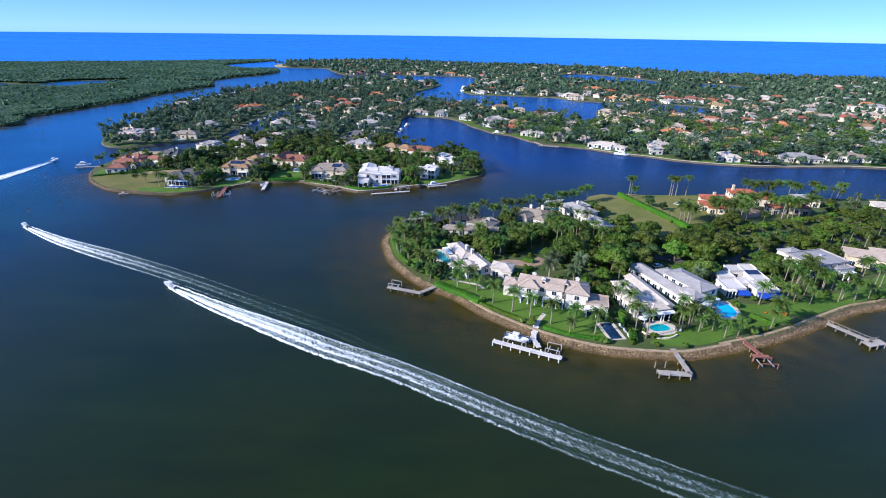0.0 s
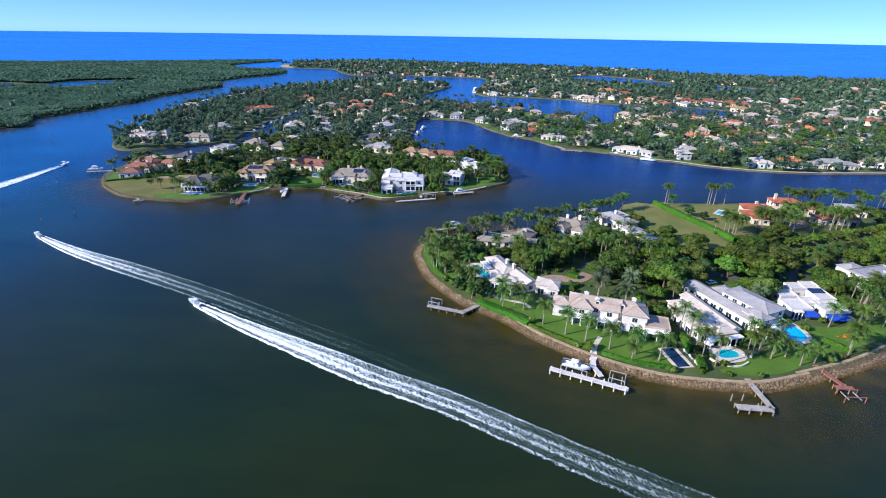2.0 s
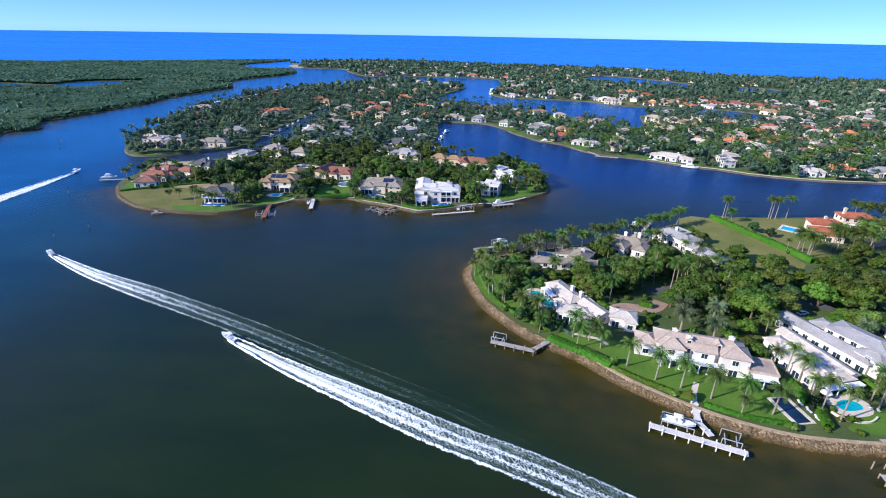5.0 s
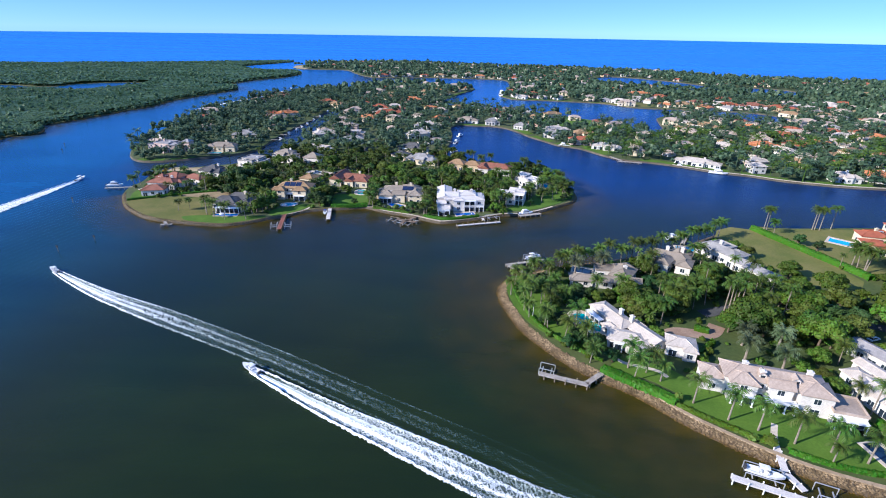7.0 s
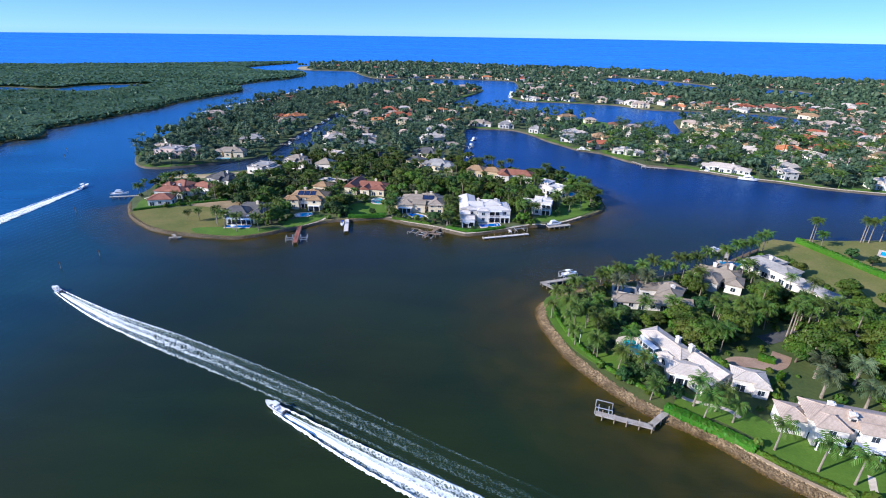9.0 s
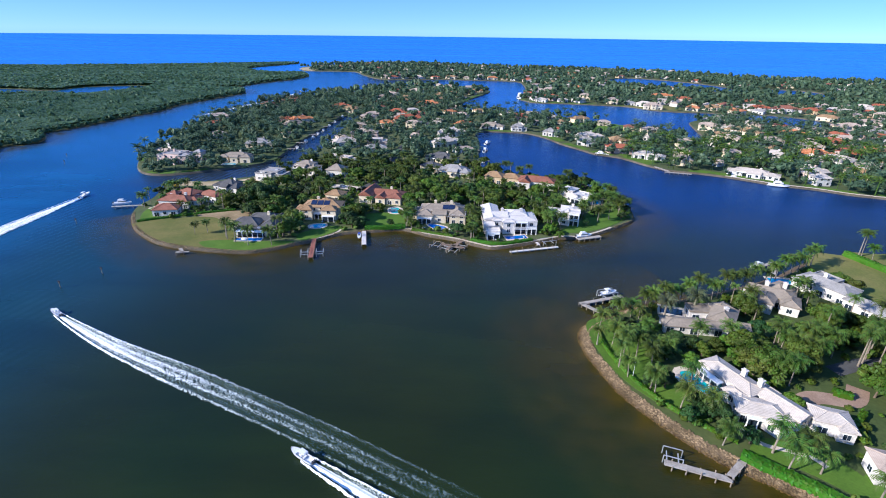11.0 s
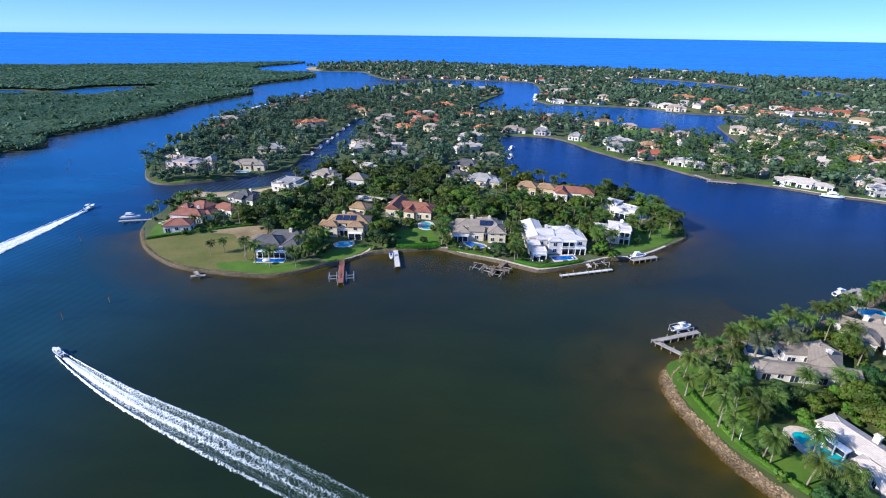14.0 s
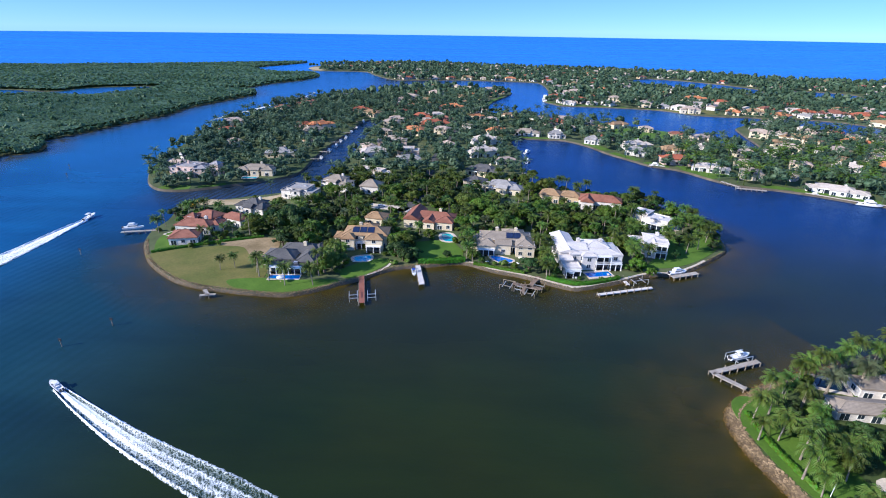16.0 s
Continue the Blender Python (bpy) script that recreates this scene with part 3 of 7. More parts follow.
MARSH = [(-465, 440), (-485, 500), (-474, 509), (-469, 524), (-482, 545), (-497, 562), (-495, 571), (-488, 599), (-483, 634), (-478, 674), (-469, 716), (-474, 771),
         (-461, 847), (-448, 918), (-455, 947), (-477, 976), (-528, 994), (-499, 1017), (-486, 1090), (-448, 1180), (-440, 1263), (-469, 1335),
         (-505, 1361), (-556, 1350), (-612, 1390), (-670, 1473), (-655, 1560), (-610, 1700), (-640, 1760), (-803, 1661), (-956, 1566), (-1146, 1490), (-1337, 1438),
         (-2600, 1300), (-2600, 250), (-1000, 300), (-560, 360)]
POND_MARSH = [(-871, 925), (-812, 911), (-762, 919), (-757, 963), (-712, 998), (-657, 1008), (-646, 973), (-663, 880), (-700, 862), (-762, 872), (-790, 855), (-850, 862), (-950, 830), (-1250, 815), (-1250, 905)]
POND_A = [(230, 1261), (305, 1344), (395, 1270), (445, 1150), (409, 1075), (344, 1085), (250, 1160)]
POND_B = [(500, 1125), (575, 1091), (550, 1005), (470, 1010)]
POND_C = [(285, 775), (345, 760), (365, 700), (300, 675), (278, 715)]

near_line = curve_round(NEAR, 4)
main_line = curve_round(ISLE_SOUTH + BAY_EAST + GULF + LAKE + RIVER + CANAL, 3)
marsh_line = curve_round(MARSH, 3)
ponds = [curve_round(p, 3) for p in (POND_A, POND_B, POND_C)]
marsh_pond = curve_round(POND_MARSH, 3)
TOP = 1.3

# ---------------------------------------------------------------- water: one sheet that meets the horizon
rad = np.concatenate([np.linspace(0, 600, 13), np.geomspace(700, 4900, 22)])
ang = np.linspace(0, 2 * math.pi, 97)[:-1]
wv = [(-50 + r * math.cos(a), 50 + r * math.sin(a), 0.0 if r < 2600 else 55.0 * ((r - 2600) / 2300) ** 2) for r in rad for a in ang]
wf = [[i * 96 + k, (i + 1) * 96 + k, (i + 1) * 96 + (k + 1) % 96, i * 96 + (k + 1) % 96] for i in range(len(rad) - 1) for k in range(96)]
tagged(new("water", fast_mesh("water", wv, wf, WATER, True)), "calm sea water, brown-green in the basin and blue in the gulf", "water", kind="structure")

near_land, near_top = land("ground_near_point", near_line, 3.2, TOP, GROUND, BANK, "garden ground of a wooded waterfront point")
main_land, main_top = land("ground_main", main_line, 0.8, TOP, FAR_GROUND, SEAWALL, "low planted land with canals and ponds", holes=ponds)
marsh_land, marsh_top = land("ground_marsh", marsh_line, 3.0, 0.5, FAR_GROUND, SHOAL, "low marsh ground under mangroves", holes=[marsh_pond])


def strip_along(name, line, d0, d1, z0, z1, mat, label, category, parent=None):
    """A band between two distances inside a shore line."""
    a, b = inward(line, d0, False), inward(line, d1, False)
    n = len(line)
    v = [(*p, z0) for p in a] + [(*p, z0 + z1) for p in a] + [(*p, z0 + z1) for p in b] + [(*p, z0) for p in b]
    f = []
    for i in range(n - 1):
        for k in range(3):
            f.append([k * n + i, k * n + i + 1, (k + 1) * n + i + 1, (k + 1) * n + i])
    f += [[0, n, 2 * n, 3 * n], [n - 1, 4 * n - 1, 3 * n - 1, 2 * n - 1]]
    ob = new(name, plain_mesh(name, (v, [q[::-1] for q in f]), mat))
    return tagged(ob, label, category, kind="structure")


def stone_template(seed):
    r = np.random.default_rng(seed)
    bm = bmesh.new()
    bmesh.ops.create_icosphere(bm, subdivisions=1, radius=0.5)
    v = np.array([x.co[:] for x in bm.verts])
    f = np.array([[x.index for x in q.verts] for q in bm.faces])
    bm.free()
    return v * r.uniform(0.7, 1.15, (len(v), 1)) * np.array([1.2, 0.9, 0.75]), f


def stamp(templates, at, turn, size, pick):
    """Many turned and scaled copies of a few templates, as one array."""
    vs, fs, k = [], [], 0
    for i, (v, f) in enumerate(templates):
        m = pick == i
        if not m.any():
            continue
        c, s = np.cos(turn[m])[:, None], np.sin(turn[m])[:, None]
        x, y, z = v[:, 0][None], v[:, 1][None], v[:, 2][None]
        sz = size[m]
        w = np.stack([(c * x - s * y) * sz[:, :1], (s * x + c * y) * sz[:, :1], z * sz[:, 1:] + 0 * c], 2) + at[m][:, None, :]
        n = m.sum()
        vs.append(w.reshape(-1, 3))
        fs.append((f[None] + (np.arange(n) * len(v))[:, None, None] + k).reshape(-1, f.shape[1]))
        k += n * len(v)
    return np.concatenate(vs), np.concatenate(fs)


STONES = [stone_template(s) for s in range(5)]


def riprap(name, line, width, density, label, size=(0.7, 1.7), slope=None):
    """Boulders heaped on a sloping bank."""
    seg = np.linalg.norm(np.roll(line, -1, 0) - line, axis=1)[:-1]
    n = int(seg.sum() * width * density)
    i = rng.choice(len(seg), n, p=seg / seg.sum())
    u, d = rng.random(n)[:, None], rng.uniform(-0.25, width, n)
    t = line[i + 1] - line[i]
    t /= np.linalg.norm(t, axis=1)[:, None]
    p = line[i] + u * (line[i + 1] - line[i]) + d[:, None] * np.stack([-t[:, 1], t[:, 0]], 1)
    z = np.clip(d / (slope or width), -0.15, 1) * TOP + 0.05
    s = rng.uniform(*size, n)
    v, f = stamp(STONES, np.column_stack([p, z]), rng.uniform(0, 6.3, n), np.column_stack([s, s]), rng.integers(0, 5, n))
    return tagged(new(name, fast_mesh(name, v, f, ROCK)), label, "rocks", kind="stuff")


near_shore = curve_round(NEAR, 4)[8:96][::-1]          # anticlockwise, from the far bend to the northern tip
riprap("boulder_bank", near_shore[:38], 3.6, 6.0, "tan limestone boulders banked along the shore of the point", (0.32, 0.9))
riprap("boulder_bank", near_shore[34:61], 3.0, 6.5, "tan limestone boulders banked below the seawall cap", (0.32, 0.85), 3.0)
riprap("boulder_bank", near_shore[59:], 4.2, 5.5, "golden limestone boulders banked below the lawns", (0.34, 0.95), 4.4)
isle_shore = curve_round(ISLE_SOUTH, 4, False)
riprap("boulder_bank", isle_shore[:50], 2.2, 8.0, "brown limestone boulders banked along the island shore", (0.24, 0.6), 0.9)
riprap("boulder_bank", isle_shore[46:112], 1.3, 7.0, "brown limestone boulders at the foot of the island seawall", (0.24, 0.55), 0.9)
strip_along("seawall_cap", isle_shore[47:84], 0.9, 2.1, 0.8, 0.62, PAVING, "pale curved concrete cap along the island seawall", "seawall")
strip_along("seawall_cap", curve_round(NEAR, 4)[35:60][::-1], 2.8, 3.9, 0.85, 0.7, CAP, "tan concrete cap along the seawall", "seawall")
strip_along("seawall_cap", curve_round(NEAR, 4)[12:37][::-1], 4.0, 4.9, 0.9, 0.62, CAP, "narrow tan concrete cap above the boulders", "seawall")


def shallows(name, line, reach, label):
    """A shelving strip of clear shallow water outside a shore line."""
    n = len(line)
    rows = [inward(line, d, False) for d in (0.6, -reach * 0.1, -reach * 0.35, -reach)]
    v = [(*p, 0.02 - 0.004 * k) for k, r in enumerate(rows) for p in r]
    f = [[k * n + i, (k + 1) * n + i, (k + 1) * n + i + 1, k * n + i + 1] for k in range(3) for i in range(n - 1)]
    me = plain_mesh(name, (v, f), SHALLOW)
    layer = me.uv_layers.new(name="reach")
    for lp, q in zip(me.loops, layer.data):
        q.uv = (0.0, (0.0, 0.1, 0.35, 1.0)[lp.vertex_index // n])
    return tagged(new(name, me), label, "water", kind="structure")


shallows("shallow_water", near_shore, 36, "amber shallow water along the boulder bank")
shallows("shallow_water", isle_shore[:112], 26, "amber shallow water along the island shore")

canopy_line = inward(marsh_line if area(marsh_line) > 0 else marsh_line[::-1], 7.0)

def canopy_floor(name, ring, z, step, lo, hi, mat, label, hole=None):
    """The closed leaf roof under the separate crowns: an uneven sheet."""
    gx, gy = np.arange(lo[0], hi[0], step), np.arange(lo[1], hi[1], step)
    X, Y = np.meshgrid(gx, gy)
    p = np.column_stack([X.ravel(), Y.ravel()])
    ok = inside(ring, p)
    if hole is not None:
        ok &= ~inside(hole, p)
    h = np.array([z + 0.9 * noise.noise(Vector((x * 0.05, y * 0.05, 1))) + 0.7 * noise.noise(Vector((x * 0.17, y * 0.17, 3))) for x, y in p])
    n = len(gx)
    i = np.array([a * n + b for a in range(len(gy) - 1) for b in range(n - 1)])
    q = np.column_stack([i, i + 1, i + n + 1, i + n])
    q = q[ok[q].all(1)]
    return tagged(new(name, fast_mesh(name, np.column_stack([p, h]), q, mat, True)), label, "trees", kind="stuff")


marsh_hole = inward(marsh_pond if area(marsh_pond) > 0 else marsh_pond[::-1], -4)
canopy_floor("mangrove_canopy", canopy_line, 4.3, 6.5, (-900, 360), (-430, 1790), MANGROVE, "closed dark green leaf roof of the mangroves", marsh_hole)
canopy_floor("mangrove_canopy", canopy_line, 4.2, 14.0, (-2000, 300), (-890, 1790), MANGROVE, "closed dark green leaf roof far off", marsh_hole)
shallows("shallow_water", curve_round(MARSH[:20], 3, False), 30, "pale shallow water along the mangroves")

# ---------------------------------------------------------------- keeping plants off what is built
taken = []          # (x, y, half length, half width, turn)


def reserve(x, y, hl, hw, turn=0.0):
    taken.append((x, y, hl, hw, radians(turn)))


def free(pts, gap=0.0):
    ok = np.ones(len(pts), bool)
    for x, y, hl, hw, a in taken:
        dx, dy = pts[:, 0] - x, pts[:, 1] - y
        c, s = math.cos(a), math.sin(a)
        ok &= ~((np.abs(dx * c + dy * s) < hl + gap) & (np.abs(-dx * s + dy * c) < hw + gap))
    return ok


lawns = []


def lawn(outline, mat=LAWN, label="mown green lawn", z=TOP + 0.04, steps=4):
    ob, p = sheet("lawn", outline, z + 0.006 * len(lawns), mat, label, "lawn", steps=steps)
    lawns.append(p)
    return ob


# ---------------------------------------------------------------- houses
WINDOW_FRAME = plain_mesh("window_frame", join(box(-0.95, -0.85, -0.09, 0.02, 0, 1.9), box(0.85, 0.95, -0.09, 0.02, 0, 1.9), box(-0.85, 0.85, -0.12, 0.02, 0, 0.12),
                                               box(-0.85, 0.85, -0.09, 0.02, 1.8, 1.9), box(-0.03, 0.03, -0.07, 0.02, 0.12, 1.8)), TRIM)
WINDOW_PANE = plain_mesh("pane", box(-0.85, 0.85, -0.05, 0.0, 0.12, 1.8), GLASS)
DOOR_FRAME = plain_mesh("french_door", join(box(-1.3, -1.18, -0.09, 0.02, 0, 2.4), box(1.18, 1.3, -0.09, 0.02, 0, 2.4), box(-1.18, 1.18, -0.09, 0.02, 2.26, 2.4),
                                            box(-0.05, 0.05, -0.07, 0.02, 0.0, 2.26)), TRIM)
DOOR_PANE = plain_mesh("pane", box(-1.18, 1.18, -0.05, 0.0, 0.02, 2.26), GLASS)


def roof_geo(l, w, h, kind, rise, eave=0.5):
    """A hip, gable or flat roof on walls of height h."""
    a, b = l / 2 + eave, w / 2 + eave
    if kind == "flat":
        p, q = l / 2 + 0.15, w / 2 + 0.15
        return join(box(-p, p, -q, q, h, h + 0.25), box(-p, p, -q, -q + 0.3, h + 0.25, h + 0.75), box(-p, p, q - 0.3, q, h + 0.25, h + 0.75),
                    box(-p, -p + 0.3, -q + 0.3, q - 0.3, h + 0.25, h + 0.75), box(p - 0.3, p, -q + 0.3, q - 0.3, h + 0.25, h + 0.75))
    r = max(a - (b if kind == "hip" else 0.0), 0.3)
    z0, z1 = h - 0.05, h + 0.2
    v = [(-a, -b, z0), (a, -b, z0), (a, b, z0), (-a, b, z0), (-a, -b, z1), (a, -b, z1), (a, b, z1), (-a, b, z1), (-r, 0, z1 + rise), (r, 0, z1 + rise)]
    f = [[3, 2, 1, 0], [0, 1, 5, 4], [1, 2, 6, 5], [2, 3, 7, 6], [3, 0, 4, 7], [4, 5, 9, 8], [5, 6, 9], [6, 7, 8, 9], [7, 4, 8]]
    cap = box(-r - 0.1, r + 0.1, -0.18, 0.18, z1 + rise - 0.12, z1 + rise + 0.1)
    hips = [tube([(sx * a, sy * b, z1), (sx * r, 0, z1 + rise)], [0.16, 0.16], 4) for sx in (-1, 1) for sy in (-1, 1)] if kind == "hip" else []
    return join((v, f), cap, *hips)


def house(name, label, x, y, turn, wings, wall, roof, chimneys=(), windows=2, z=TOP):
    """wings: (dx, dy, turn, length, width, height, roof kind, rise). windows: 0 none, 1 panes alone, 2 frames with panes."""
    at = pose(x, y, z, 0, 0, turn)
    h = thing(name, label, "house", at)
    for dx, dy, tw, l, w, ht, kind, rise in wings:
        m = pose(dx, dy, 0, 0, 0, tw)
        part("wall", plain_mesh("wall", moved(box(-l / 2, l / 2, -w / 2, w / 2, -0.3, ht), m), wall), h)
        r = part("roof", plain_mesh("roof", roof_geo(l, w, ht, kind, rise), roof), h, at=m)
        if kind == "flat" and l > 9:
            part("roof_unit", plain_mesh("roof_unit", box(-0.9, 0.9, -0.6, 0.6, 0.25, 1.0), ALU), r, at=pose(l * 0.2, w * 0.1, ht))
        if kind == "gable":
            g = [(-l / 2, -w / 2, ht), (-l / 2, w / 2, ht), (-l / 2, 0, ht + rise * 0.95), (l / 2, -w / 2, ht), (l / 2, w / 2, ht), (l / 2, 0, ht + rise * 0.95)]
            part("gable_wall", plain_mesh("gable_wall", moved((g, [[0, 2, 1], [3, 4, 5], [0, 3, 5, 2], [1, 2, 5, 4]]), m), wall), h)
        c = m @ Vector((0, 0, 0))
        wc = at @ c
        reserve(wc.x, wc.y, l / 2 + 1.2, w / 2 + 1.2, turn + tw)
        if windows == 2:
            reserve(wc.x - 1.0, wc.y - w / 2 - 4.0, l * 0.4, 3.5)
        if not windows:
            continue
        for side, (span, off, rz) in enumerate(((l, w / 2, 0), (w, l / 2, 90), (l, w / 2, 180), (w, l / 2, 270))):
            if side == 2 or (windows == 1 and side > 0):
                continue
            count = max(int((span - 1.5) / (3.3 if windows == 2 else 5.5)), 1)
            for fl in range(1 if ht < 5.2 else 2):
                for k in range(count):
                    u = (k + 0.5) / count * span - span / 2
                    spot = m @ pose(0, 0, 0, 0, 0, rz) @ pose(u, -off, 0)
                    big = fl == 0 and span > 7 and side in (0, 1) and k % 2 == 0
                    if windows == 1:
                        part("pane", DOOR_PANE if big else WINDOW_PANE, h, at=spot @ pose(0, 0, 0.2 if big else 0.95 + 3.1 * fl))
                    elif big:
                        d = part("french_door", DOOR_FRAME, h, at=spot @ pose(0, 0, 0.1))
                        part("pane", DOOR_PANE, d)
                    else:
                        d = part("window", WINDOW_FRAME, h, at=spot @ pose(0, 0, 0.95 + 3.1 * fl))
                        part("pane", WINDOW_PANE, d)
    for dx, dy, zt in chimneys:
        part("chimney", plain_mesh("chimney", join(box(-0.7, 0.7, -0.5, 0.5, zt - 4, zt), box(-0.85, 0.85, -0.65, 0.65, zt, zt + 0.25), box(-0.3, 0.3, -0.25, 0.25, zt + 0.25, zt + 0.6)), wall), h, at=pose(dx, dy, 0))
    return h


# the point: the row of mansions along the seawall and those behind
h2 = house("mansion", "two-storey white mansion with taupe hip roofs above a striped lawn", 37.2, 172.2, -14.5,
           [(0, 1, 0, 26, 8, 6.4, "hip", 2.0), (-8.5, -2.4, 0, 7, 6, 6.4, "hip", 1.8), (9.5, -2.2, 0, 8, 7, 6.6, "hip", 1.9), (-15.6, 0.8, 0, 6.2, 6.6, 4.8, "hip", 1.4), (17, -3.5, 0, 8, 8, 3.9, "flat", 0), (1, -2.6, 0, 6, 4, 6.4, "gable", 1.5)],
           WHITE, R_TAUPE, [(-7.5, 1.6, 9.2), (-3.6, -1.2, 9.0), (9, 1.8, 9.4)])
h1 = house("villa", "low white villa with white tiled roofs around a turquoise pool", 2.6, 206, -66,
      [(-3, 0.4, 0, 17, 6.6, 3.8, "hip", 1.2), (9.5, -3.8, 50, 12, 7, 3.4, "hip", 1.2), (11.5, 3.0, 4, 11, 5.4, 3.8, "gable", 1.2), (3, -4.6, 0, 6, 4, 3.2, "hip", 0.9), (14.6, -2.0, 96, 9, 5, 3.0, "gable", 1.0), (5.5, 4.4, 0, 5, 3, 3.4, "flat", 0)], WHITE, R_WHITE, [(-1, 2.2, 6.6), (4, 2.6, 6.6)])
house("guest_house", "white two-storey guest house with a pale low roof", 19.4, 192.6, -18, [(0, 0, 0, 8.6, 6.2, 4.1, "hip", 1.2), (2.8, -2.3, 0, 3.8, 4.6, 3.7, "hip", 0.9)], WHITE, R_WHITE)
h3 = house("long_house", "white house with two long white gabled roofs", 72.6, 171.2, -75,
      [(2, -5.4, 0, 15, 8.6, 4.0, "gable", 1.5), (-2, 3.0, 0, 25, 4.6, 4.0, "gable", 0.9), (9.5, -1.0, 90, 7, 4.5, 3.8, "hip", 1.3), (-9, -3.6, 0, 6, 6, 3.6, "hip", 1.2), (0.5, -0.3, 0, 17, 2.2, 3.4, "flat", 0)], WHITE, R_WHITE)
h4 = house("grey_roofed_house", "white house with long grey roofs and a raised block", 89, 181.2, -68,
      [(-4.0, -4.0, 0, 32, 6, 4.0, "hip", 1.2), (3.5, 3.0, 4, 18, 9.5, 6.4, "hip", 1.3), (10.5, -2.8, 0, 8, 5.5, 5.4, "hip", 1.2), (-8, 3.2, 0, 7, 6, 4.2, "hip", 1.1)], WHITE, R_PALEGREY)
h5 = house("pool_villa", "white flat-roofed villa with bright blue awnings", 118, 186.6, 2,
           [(-6.5, -4, 0, 8, 8, 3.1, "flat", 0), (5.2, -6, 0, 9.2, 8, 3.3, "flat", 0), (0.2, -1.6, 0, 5.6, 5, 3.2, "flat", 0), (7.5, 4.2, 0, 6.5, 11, 3.6, "flat", 0), (1.4, 9.0, 0, 6, 5, 3.9, "flat", 0), (-5.5, 4.0, 0, 6.6, 5.4, 3.4, "flat", 0), (9.4, 12.6, 0, 6, 4, 3.0, "flat", 0)], WHITE, R_BRIGHT)
h6 = house("grey_flat_house", "pale house with wide flat grey roof and white terrace block", 161.2, 206.3, 17,
      [(0, 0, 0, 20, 14, 5.2, "flat", 0), (4, -8.4, 0, 8, 5, 4.2, "flat", 0), (-3, 10, 0, 9, 7, 4.4, "hip", 1.4), (-7, -7.9, 0, 5, 3, 3.2, "flat", 0)], WHITE, R_PALEGREY)
house("tan_house", "tan house with pale clay tile roofs among trees", 190, 212, -25, [(0, 0, 0, 20, 11, 4.6, "hip", 2.0), (8, 6, 0, 14, 9, 4.6, "hip", 1.8)], CREAM, R_TAUPE)
house("courtyard_house", "white house with long low pale tan roofs round a court", 4.6, 240, -5,
      [(0, -1, 0, 24, 6.2, 2.9, "hip", 1.3), (10.5, 5, 62, 12, 8.0, 3.8, "hip", 2.1), (12.8, -1.4, -6, 7, 5, 3.2, "gable", 1.3), (4, 9, 0, 9, 6, 3.3, "flat", 0), (12, 11, 20, 7, 6, 3.6, "hip", 1.5)], WHITE, R_DRAB, [(11, 5, 6.6)])
house("hip_roofed_house", "white house with clustered drab hip roofs", 41.5, 261, -30,
      [(0, 1, 0, 16, 8, 4.2, "hip", 1.9), (-2, -5, 82, 10, 7, 4.2, "hip", 1.8), (3, 6, 60, 10, 7, 4.8, "hip", 1.9), (6.5, -3, 90, 9, 6, 3.8, "hip", 1.5), (-6, 4, 0, 6, 6, 3.6, "hip", 1.4)], WHITE, R_DRAB, [(-2, 2, 7.8), (4, 4, 8.0)])
house("white_ridge_house", "white house with grey and white hip roofs by the field", 68.5, 269.5, -64,
      [(0, 0, 0, 19, 8, 4.8, "hip", 1.8), (-3, 4.6, 0, 9, 6, 5.2, "flat", 0), (13, -1.5, 12, 9, 6, 3.8, "hip", 1.5), (21.7, -2.2, 0, 13, 7, 3.6, "hip", 1.5), (5, 4, 0, 7, 6, 4.4, "hip", 1.5), (-7, -3.6, 0, 6, 5, 4.0, "hip", 1.3)], WHITE, R_GREY, [(-2, 1, 8.0)])
h_red = house("red_roofed_villa", "cream villa with stepped red clay tile roofs beside a pool", 176, 292, 0,
      [(2, 11, -8, 16, 9, 6.2, "hip", 2.0), (11, 6.5, -12, 9, 8, 4.8, "hip", 1.7), (-14, 8, 0, 10, 8, 3.6, "flat", 0), (-21, 3, -14, 12, 8, 4.8, "hip", 1.7), (-26, -5.5, -14, 10, 8, 3.8, "hip", 1.5), (-24, -11, -14, 9, 6, 3.2, "flat", 0),
       (12, -8.6, 8, 9, 7, 3.8, "hip", 1.6), (23.4, -8, -14, 14, 7, 4.0, "hip", 1.6)], CREAM, R_RED, [(-4, 12, 10.2), (-19, 4, 7.6)])
house("grey_cottage", "grey-roofed cream house near the bay", 216, 301, -20, [(0, 0, 0, 14, 10, 3.8, "hip", 2.0)], CREAM, R_GREY)
house("white_cottage", "white hip-roofed house by the bay", 256, 288, -20, [(0, 0, 0, 14, 10, 4.4, "hip", 1.8)], WHITE, R_WHITE)

